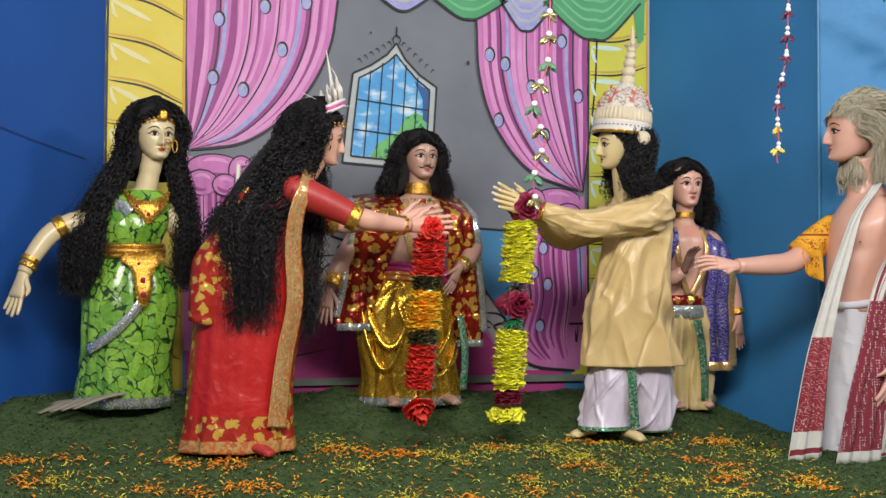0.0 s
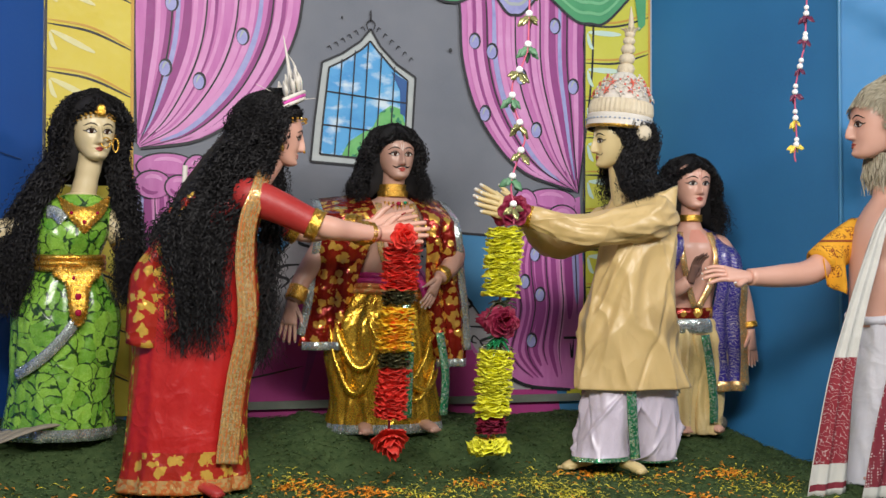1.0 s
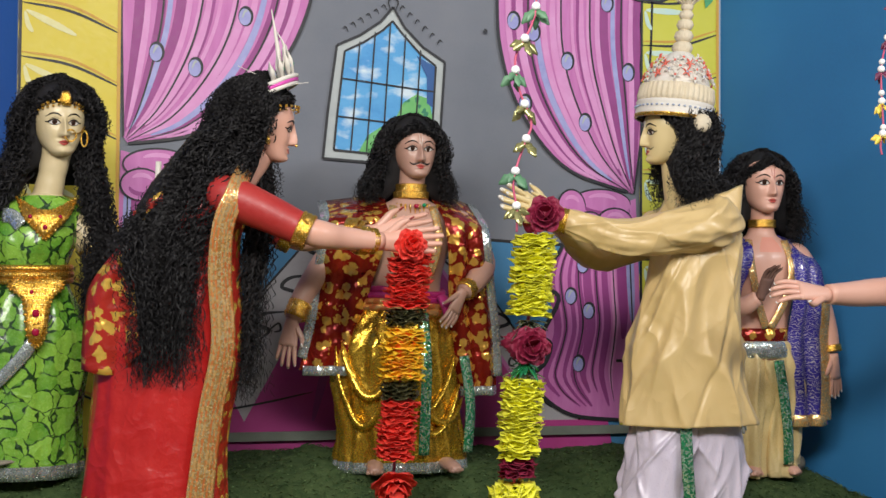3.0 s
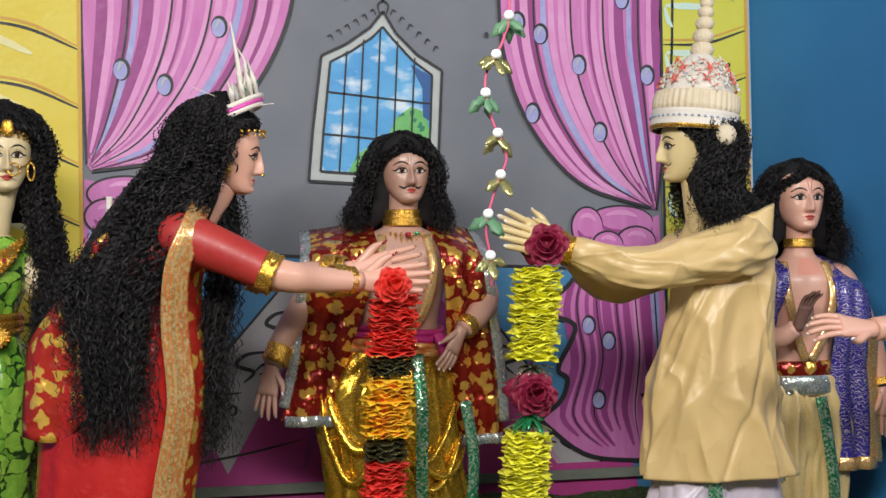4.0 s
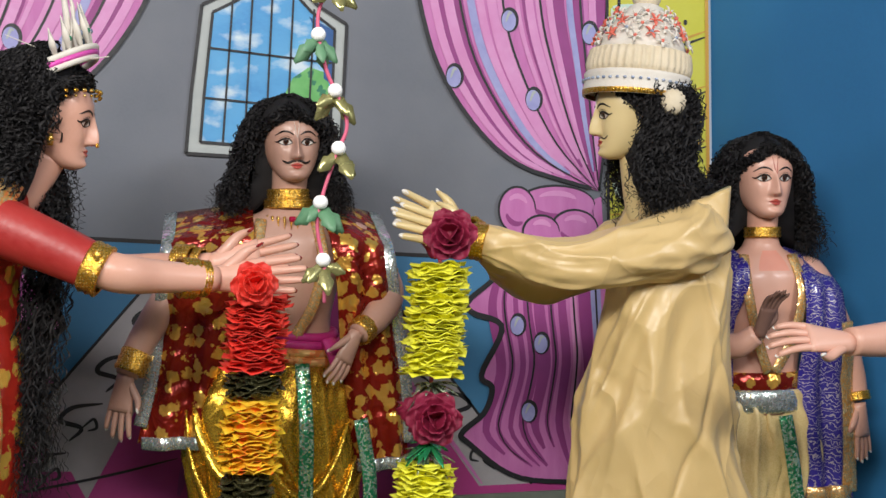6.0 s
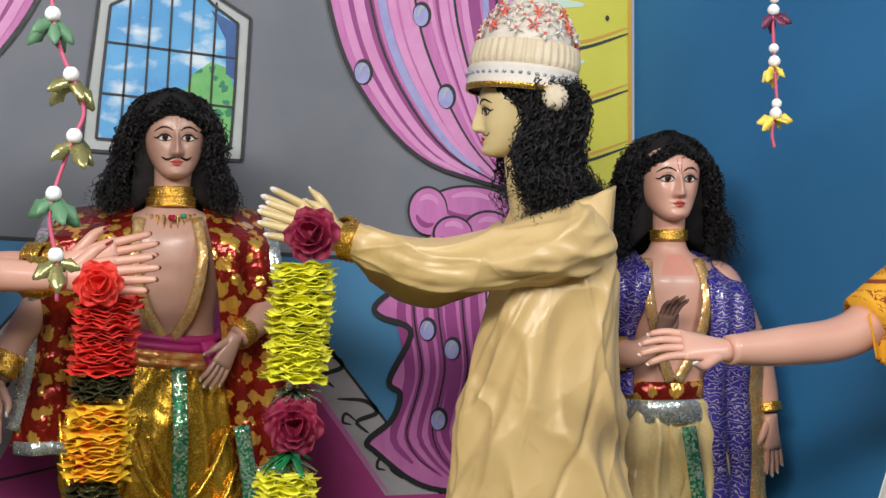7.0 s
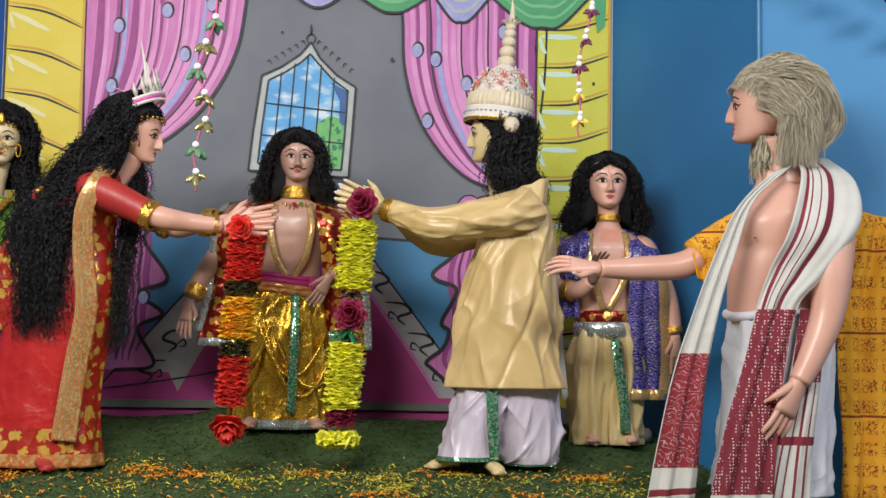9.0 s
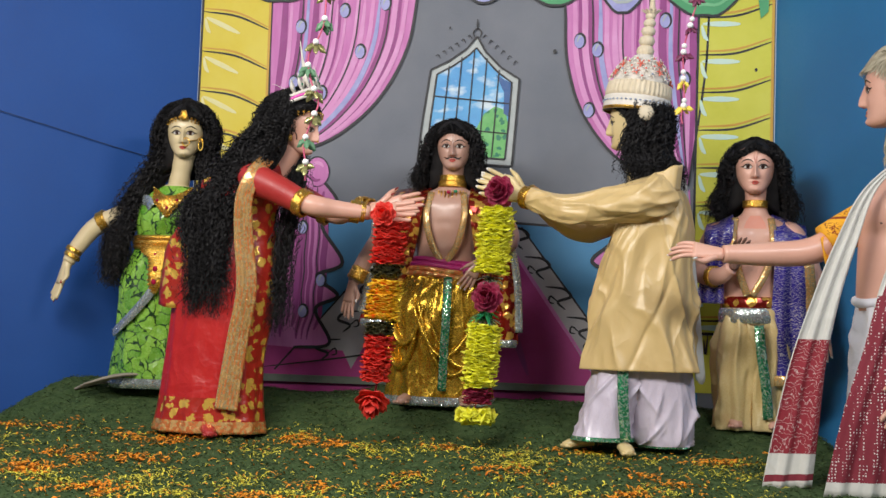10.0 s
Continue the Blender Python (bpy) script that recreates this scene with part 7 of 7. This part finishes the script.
# ---- garlands carried by the couple ----
def ruffle(s, c, r, material, rnd, wave=0.006, n=26, lobes=7, dish=0.0):
    """One crinkled paper disc."""
    th = np.arange(n) * 2 * np.pi / n
    ph = rnd.uniform(0, 6)
    tx, ty = rnd.uniform(-0.10, 0.10), rnd.uniform(-0.10, 0.10)
    rings = []
    for k in (0.12, 0.5, 0.8, 1.0):
        rr = r * k * (1 + 0.10 * k * np.sin(lobes * th + ph) + 0.06 * k * np.sin(13 * th + 2 * ph))
        z = wave * k * k * (np.sin(lobes * th * 1.0 + ph * 3) + 0.6 * np.sin(11 * th + ph)) + tx * rr * np.cos(th) + ty * rr * np.sin(th) + dish * k * k
        rings.append(np.stack([c[0] + rr * np.cos(th), c[1] + rr * np.sin(th), c[2] + z], 1))
    rings = np.array(rings)
    both = np.concatenate([rings, rings[::-1] - V(0, 0, 0.0012)])
    s.rings(both, material, caps=True)


def bundle(name, parent, top, low, r, count, material, seed, piece="paper_disc"):
    """A core with crinkled discs threaded close together on it."""
    rnd = random.Random(seed)
    a, b = np.asarray(top, float), np.asarray(low, float)
    s = Shape()
    s.tube([a, b], r * 0.6, material, n=14, steps=10, smooth=True, wobble=lambda th, t: 1 + 0.1 * np.sin(5 * th + 30 * t))
    core = s.make(name, parent, tuple(b))
    core["base"] = [float(x) for x in b]
    for i in range(count):
        u = (i + 0.5) / count
        c = a + (b - a) * u + V(rnd.uniform(-0.006, 0.006), rnd.uniform(-0.006, 0.006), 0)
        s = Shape()
        ruffle(s, c, r * rnd.uniform(0.86, 1.10), material, rnd)
        s.make(piece, core, tuple(c))
    return core


def rose(name, parent, c, r, material, seed, ahead=(0, -1, 0.1)):
    """A cloth rose of cupped petals that faces ahead."""
    rnd = random.Random(seed)
    f = unit(ahead)
    a = unit(np.cross(f, V(0, 0, 1)))
    b = np.cross(a, f)
    c = np.asarray(c, float)
    s = Shape()
    s.ball(c + f * r * 0.25, r * 0.3, material, 10)
    heart = s.make(name, parent, tuple(c))
    heart["base"] = [float(x) for x in c]
    for ring, (count, rad, tilt) in enumerate(((6, 1.0, 0.25), (6, 0.75, 0.5), (5, 0.5, 0.8), (3, 0.25, 1.1))):
        for k in range(count):
            q = 2 * np.pi * k / count + ring * 0.5 + rnd.uniform(-0.15, 0.15)
            d = a * math.cos(q) + b * math.sin(q)
            e = np.cross(f, d)
            s = Shape()
            grid = []
            for u in np.linspace(0, 1, 7):
                row = []
                for v in np.linspace(-1, 1, 7):
                    w = r * 0.52 * math.sin(math.pi * (0.15 + 0.75 * u)) * (1 - 0.25 * ring / 3)
                    rr = r * rad * u
                    lift = r * (tilt * u * u * 0.7 + 0.15 * ring + 0.10 * v * v * u) + 0.05 * r * math.sin(5 * v + k) * u
                    row.append(c + d * rr + e * w * v + f * lift)
                grid.append(row)
            s.sheet(grid, material, 0.0015)
            s.make("petal", heart, tuple(c))
    return heart


def tuft(name, parent, c, r, material, count, seed, down=0.2):
    """A tuft of thin foil leaves."""
    s = Shape()
    rnd = random.Random(seed)
    c = np.asarray(c, float)
    for i in range(count):
        q = rnd.uniform(0, 2 * np.pi)
        d = unit(V(math.cos(q), math.sin(q), rnd.uniform(-0.7, 0.7) - down))
        e = unit(np.cross(d, V(0, 0, 1)))
        ln = r * rnd.uniform(0.7, 1.2)
        grid = [[c + d * ln * u + e * ln * 0.16 * v * math.sin(math.pi * (0.1 + 0.85 * u)) + V(0, 0, -0.3 * ln * u * u + 0.05 * ln * v * v) for v in (-1, 0, 1)] for u in np.linspace(0, 1, 6)]
        s.sheet(grid, material, 0.001)
    return s.make(name, parent, tuple(c))


def cord(name, parent, pts, r=0.003, material=None):
    s = Shape()
    s.tube(pts, r, material or m_thread, n=6, steps=max(10, len(pts) * 6))
    return s.make(name, parent, tuple(pts[-1]))


YGY = -1.15
gar = holder("yellow_garland", (0.58, YGY, 1.16), "lemon crepe-paper garland with maroon roses hanging from the groom's hands", "garland", "garlands of the couple")
cord("cord", gar, [(0.585, YGY, 1.19), (0.56, YGY, 0.9), (0.535, YGY, 0.6), (0.50, YGY, 0.2), (0.49, YGY, 0.1)], 0.006)
rose("rose", gar, (0.595, YGY - 0.06, 1.185), 0.075, m_paper_m, 1, (-0.3, -1, 0.15))
rose("rose", gar, (0.585, YGY + 0.06, 1.175), 0.06, m_paper_m, 2, (0.4, 0.6, 0.1))
bundle("paper_core", gar, (0.575, YGY, 1.11), (0.555, YGY, 0.80), 0.080, 42, m_paper_y, 3)
tuft("foil_tuft", gar, (0.55, YGY, 0.775), 0.07, m_foil, 26, 4)
rose("rose", gar, (0.548, YGY - 0.035, 0.685), 0.078, m_paper_m, 5, (-0.1, -1, 0.1))
rose("rose", gar, (0.545, YGY + 0.05, 0.69), 0.07, m_paper_m, 6, (-0.6, 0.6, 0.1))
tuft("foil_tuft", gar, (0.54, YGY - 0.02, 0.615), 0.075, m_foil_green, 16, 7)
tuft("foil_tuft", gar, (0.535, YGY, 0.59), 0.075, m_foil, 16, 8)
bundle("paper_core", gar, (0.53, YGY, 0.56), (0.512, YGY, 0.265), 0.080, 42, m_paper_y, 9)
bundle("paper_core", gar, (0.508, YGY, 0.255), (0.503, YGY, 0.185), 0.066, 9, m_paper_m, 10)
s = Shape()
rnd = random.Random(11)
for i in range(12):
    ruffle(s, V(0.50 + rnd.uniform(-0.008, 0.008), YGY, 0.165 - 0.007 * i), 0.072 + 0.02 * math.sin(i / 11 * math.pi), m_paper_y, rnd, wave=0.022, lobes=5, dish=-0.02 + 0.008 * i * 0.5)
s.make("end_flower", gar, (0.50, YGY, 0.08))

RGY = -1.18
gar = holder("red_garland", (0.06, RGY, 1.07), "scarlet and orange crepe-paper garland hanging from the bride's hands", "garland", "garlands of the couple")
cord("cord", gar, [(0.06, RGY, 1.07), (0.055, RGY, 0.8), (0.04, RGY, 0.5), (0.02, RGY, 0.2)], 0.006)
rose("flower", gar, (0.055, RGY - 0.10, 1.06), 0.062, m_paper_r, 21, (0.0, -1, 0.1))
bundle("paper_core", gar, (0.075, RGY - 0.02, 1.03), (0.06, RGY - 0.02, 0.835), 0.078, 28, m_paper_r, 22)
bundle("foil_core", gar, (0.06, RGY - 0.02, 0.825), (0.055, RGY - 0.02, 0.765), 0.07, 7, m_foil_dark, 23)
bundle("paper_core", gar, (0.055, RGY - 0.02, 0.755), (0.04, RGY - 0.02, 0.565), 0.078, 24, m_paper_o, 24)
bundle("foil_core", gar, (0.04, RGY - 0.02, 0.555), (0.035, RGY - 0.02, 0.495), 0.066, 7, m_foil_dark, 25)
bundle("paper_core", gar, (0.035, RGY - 0.02, 0.49), (0.02, RGY - 0.02, 0.275), 0.070, 28, m_paper_r, 26)
rose("end_bow", gar, (0.015, RGY - 0.02, 0.19), 0.085, m_paper_r, 27, (0, -0.7, -0.7))


# ---- strings of beads and cloth flowers hung in front of the stage ----
def sprig(s, c, r, material, rnd, count=5, droop=0.3, flat_to=None):
    for k in range(count):
        q = 2 * np.pi * k / count + rnd.uniform(-0.4, 0.4)
        d = unit(V(math.cos(q), 0.5 * math.sin(q), rnd.uniform(-0.6, 0.5) - droop))
        e = unit(np.cross(d, V(0.1, -1, 0.1)))
        ln = r * rnd.uniform(0.7, 1.15)
        grid = [[c + d * ln * u + e * ln * 0.28 * v * math.sin(math.pi * (0.12 + 0.8 * u)) * (1 + 0.25 * math.sin(12 * u)) + V(0, 0, -0.25 * ln * u * u) for v in (-1, 0, 1)] for u in np.linspace(0, 1, 6)]
        s.sheet(grid, material, 0.001)


def bead_string(name, path, items, label):
    """items: how far down the string, bead radius, and sprig radius and material or None."""
    q = spline(path, 200)
    g = holder(name, tuple(q[0]), label, "bead string", "bead strings")
    s = Shape()
    s.tube(path, 0.0034, m_thread, n=6, steps=80)
    s.make("thread", g, tuple(q[0]))
    rnd = random.Random(len(items))
    for u, r, sr, m in items:
        c = q[int(u * 199)]
        if r:
            s = Shape()
            s.ball(c, r, m_pearl, 14)
            s.make("bead", g, tuple(c))
        if sr:
            s = Shape()
            sprig(s, c - V(0, 0, 0.012), sr, m, rnd)
            s.make("sprig", g, tuple(c))
    return g


# both hang from the ceiling in front of the stage
AX, AY = 0.06, -2.58
path_a = [(AX + 0.03, AY, 3.9), (AX + 0.06, AY, 2.4), (AX + 0.05, AY, 1.75), (AX + 0.035, AY, 1.63), (AX - 0.01, AY, 1.54), (AX + 0.0, AY, 1.45), (AX + 0.035, AY, 1.36), (AX + 0.015, AY, 1.30), (AX - 0.015, AY, 1.20), (AX - 0.005, AY, 1.12), (AX - 0.005, AY, 1.06)]


def drops(path, heights, pick):
    """How far along the string the given heights lie."""
    q = spline(path, 200)
    return [(int(np.argmin(np.abs(q[:, 2] - z))) / 199, *pick(i)) for i, z in enumerate(heights)]


bead_string("bead_string", path_a, drops(path_a, [2.42 - 0.092 * i for i in range(15)], lambda i: (0.0125, 0.042, (m_leaf_cloth, m_foil_olive, m_foil_olive, m_leaf_cloth, m_foil_olive)[i % 5])), "red thread with white beads and green foil leaves")
BX, BYS = 1.445, -2.15
path_b = [(BX + 0.04, BYS, 3.9), (BX + 0.06, BYS, 2.4), (BX + 0.05, BYS, 1.9), (BX + 0.03, BYS, 1.772), (BX, BYS, 1.652), (BX, BYS, 1.532), (BX + 0.005, BYS, 1.442), (BX - 0.005, BYS, 1.382), (BX, BYS, 1.352)]
items = drops(path_b, [2.492 - 0.107 * i for i in range(11)], lambda i: (0.0125, 0.036, m_plum_leaf if i < 9 else m_yellow_cloth))
items += drops(path_b, [2.514 - 0.107 * i for i in range(11)], lambda i: (0.0105, 0, None))
bead_string("bead_string", path_b, items, "red thread with white beads and plum and yellow cloth petals")
SC = [(0.08, 0.012, 0.05, m_foil_green), (0.22, 0.012, 0.055, m_foil_green), (0.36, 0.012, 0.075, m_foil_green), (0.50, 0.012, 0.07, m_foil_blue), (0.66, 0.012, 0.06, m_foil_blue), (0.88, 0.014, 0.085, m_foil_blue)]
bead_string("bead_string", [(2.500, -1.45, 2.42), (2.760, -1.45, 2.29), (3.040, -1.45, 2.11), (3.390, -1.44, 1.98)], SC, "red thread with green and blue foil flowers strung along the wall")
# thick hanging garlands by the right wall
hang = holder("foil_garland", (3.270, -1.42, 2.5), "silver and wine-red foil garland hanging by the blue wall", "garland")
cord("cord", hang, [(3.270, -1.42, 2.55), (3.280, -1.42, 2.0), (3.230, -1.42, 1.25), (3.210, -1.42, 1.16)], 0.004)
bundle("silver_core", hang, (3.275, -1.42, 2.5), (3.265, -1.42, 1.95), 0.036, 26, m_silver, 31)
for i in range(22):
    u = i / 21
    s = Shape()
    rnd = random.Random(60 + i)
    c = V(3.255 - 0.035 * u + 0.008 * math.sin(3 * i), -1.42, 1.92 - 0.68 * u)
    ruffle(s, c, 0.042, m_paper_pink, rnd, wave=0.012, n=18, lobes=3)
    s.ball(c + V(0.01 * math.sin(i), -0.03, -0.012), 0.015, m_pearl, 10)
    s.make("red_disc", hang, tuple(c))
cord("tassel_loop", hang, [(3.220, -1.42, 1.22), (3.190, -1.42, 1.17), (3.180, -1.42, 1.13), (3.205, -1.42, 1.15), (3.225, -1.42, 1.2)], 0.004)
SD = [(0.03, 0.010, 0.055, m_lime_cloth), (0.12, 0.010, 0.06, m_lime_cloth), (0.20, 0.010, 0.06, m_lime_cloth), (0.31, 0.012, 0.05, m_foil_blue), (0.40, 0.011, 0.02, m_foil_blue), (0.47, 0.012, 0.05, m_foil_blue), (0.55, 0.010, 0.05, m_foil_blue),
      (0.62, 0.010, 0.062, m_pink_cloth), (0.72, 0.010, 0.062, m_pink_cloth), (0.765, 0.010, 0.066, m_pink_cloth), (0.82, 0.010, 0.058, m_pink_cloth), (0.985, 0.010, 0.05, m_pink_cloth)]
bead_string("bead_string", [(3.380, -1.40, 2.22), (3.380, -1.40, 1.6), (3.330, -1.40, 1.2), (3.295, -1.40, 0.82), (3.290, -1.40, 0.55)], SD, "thread with lime, blue and pink cloth flowers by the blue wall")

# ---- conduit on the right wall's joint, loose wire on the left wall, ground wire ----
s = Shape()
s.tube([(2.445, -1.018, 3.9), (2.443, -1.018, 2.2), (2.446, -1.02, 1.2), (2.44, -1.018, -0.4)], 0.010, m_cable, n=10, steps=20)
s.make("wall_conduit", origin=(2.445, -1.018, -0.4), label="thin blue painted conduit running down the wall joint", category="conduit")
s = Shape()
s.tube([(-2.62, -1.0, 1.72), (-2.3, -0.745, 1.66), (-2.0, -0.505, 1.58), (-1.75, -0.305, 1.51), (-1.5, -0.105, 1.45)], 0.002, m_wire, n=6, steps=30)
s.make("loose_wire", origin=(-2.0, -0.5, 1.45), label="thin black wire sagging across the deep blue wall", category="wire")

# ---- litter and petals ----
def scatter(name, count, seed, material, label, place, length, width, lift, category):
    rnd = np.random.RandomState(seed)
    x, y = place(rnd, count)
    z = ground_z(x, y) + rnd.uniform(0.001, lift, count)
    a = rnd.uniform(0, 2 * np.pi, count)
    ln, wd = length * rnd.uniform(0.5, 1.4, count), width * rnd.uniform(0.6, 1.3, count)
    tip = rnd.uniform(-0.35, 0.6, count)
    d = np.stack([np.cos(a), np.sin(a), tip * 0.8], 1)
    e = np.stack([-np.sin(a), np.cos(a), rnd.uniform(-0.5, 0.5, count)], 1)
    c = np.stack([x, y, z], 1)
    p0, p1 = c - d * ln[:, None] / 2, c + d * ln[:, None] / 2
    mid = c + np.stack([0 * x, 0 * x, ln * 0.18], 1)
    v = np.stack([p0, mid - e * wd[:, None] / 2, p1, mid + e * wd[:, None] / 2], 1)
    s = Shape()
    s.add(v.reshape(-1, 3), [(4 * i, 4 * i + 1, 4 * i + 2, 4 * i + 3) for i in range(count)], material)
    return s.make(name, label=label, category=category, kind="stuff", flat=True)


def all_over(rnd, n):
    x, y = rnd.uniform(-2.2, 2.6, n), -0.05 - 2.9 * rnd.uniform(0, 1, n) ** 1.0
    return x, y


scatter("leaf_litter", 42000, 1, m_flake, "shredded dark green leaf litter over the stage mound", all_over, 0.017, 0.007, 0.010, "leaf litter")


def clusters(seed, count, spread_c):
    cr = np.random.RandomState(seed)
    cx, cy = cr.uniform(-1.9, 1.75, count), cr.uniform(-2.6, -1.02, count)
    w = cr.uniform(0.3, 1.0, count)

    def place(rnd, n):
        k = rnd.choice(count, n, p=w / w.sum())
        loose = rnd.uniform(0, 1, n) < 0.25
        x = np.where(loose, rnd.uniform(-1.9, 1.9, n), cx[k] + rnd.normal(0, spread_c, n))
        y = np.where(loose, rnd.uniform(-2.6, -0.95, n), cy[k] + rnd.normal(0, spread_c, n))
        return x, np.minimum(y, -0.9)
    return place


scatter("orange_petals", 3600, 2, m_petal_o, "scattered orange marigold petals on the litter", clusters(5, 46, 0.050), 0.034, 0.010, 0.016, "petals")
scatter("yellow_petals", 4400, 3, m_petal_y, "scattered yellow chrysanthemum petals on the litter", clusters(6, 44, 0.070), 0.034, 0.006, 0.016, "petals")
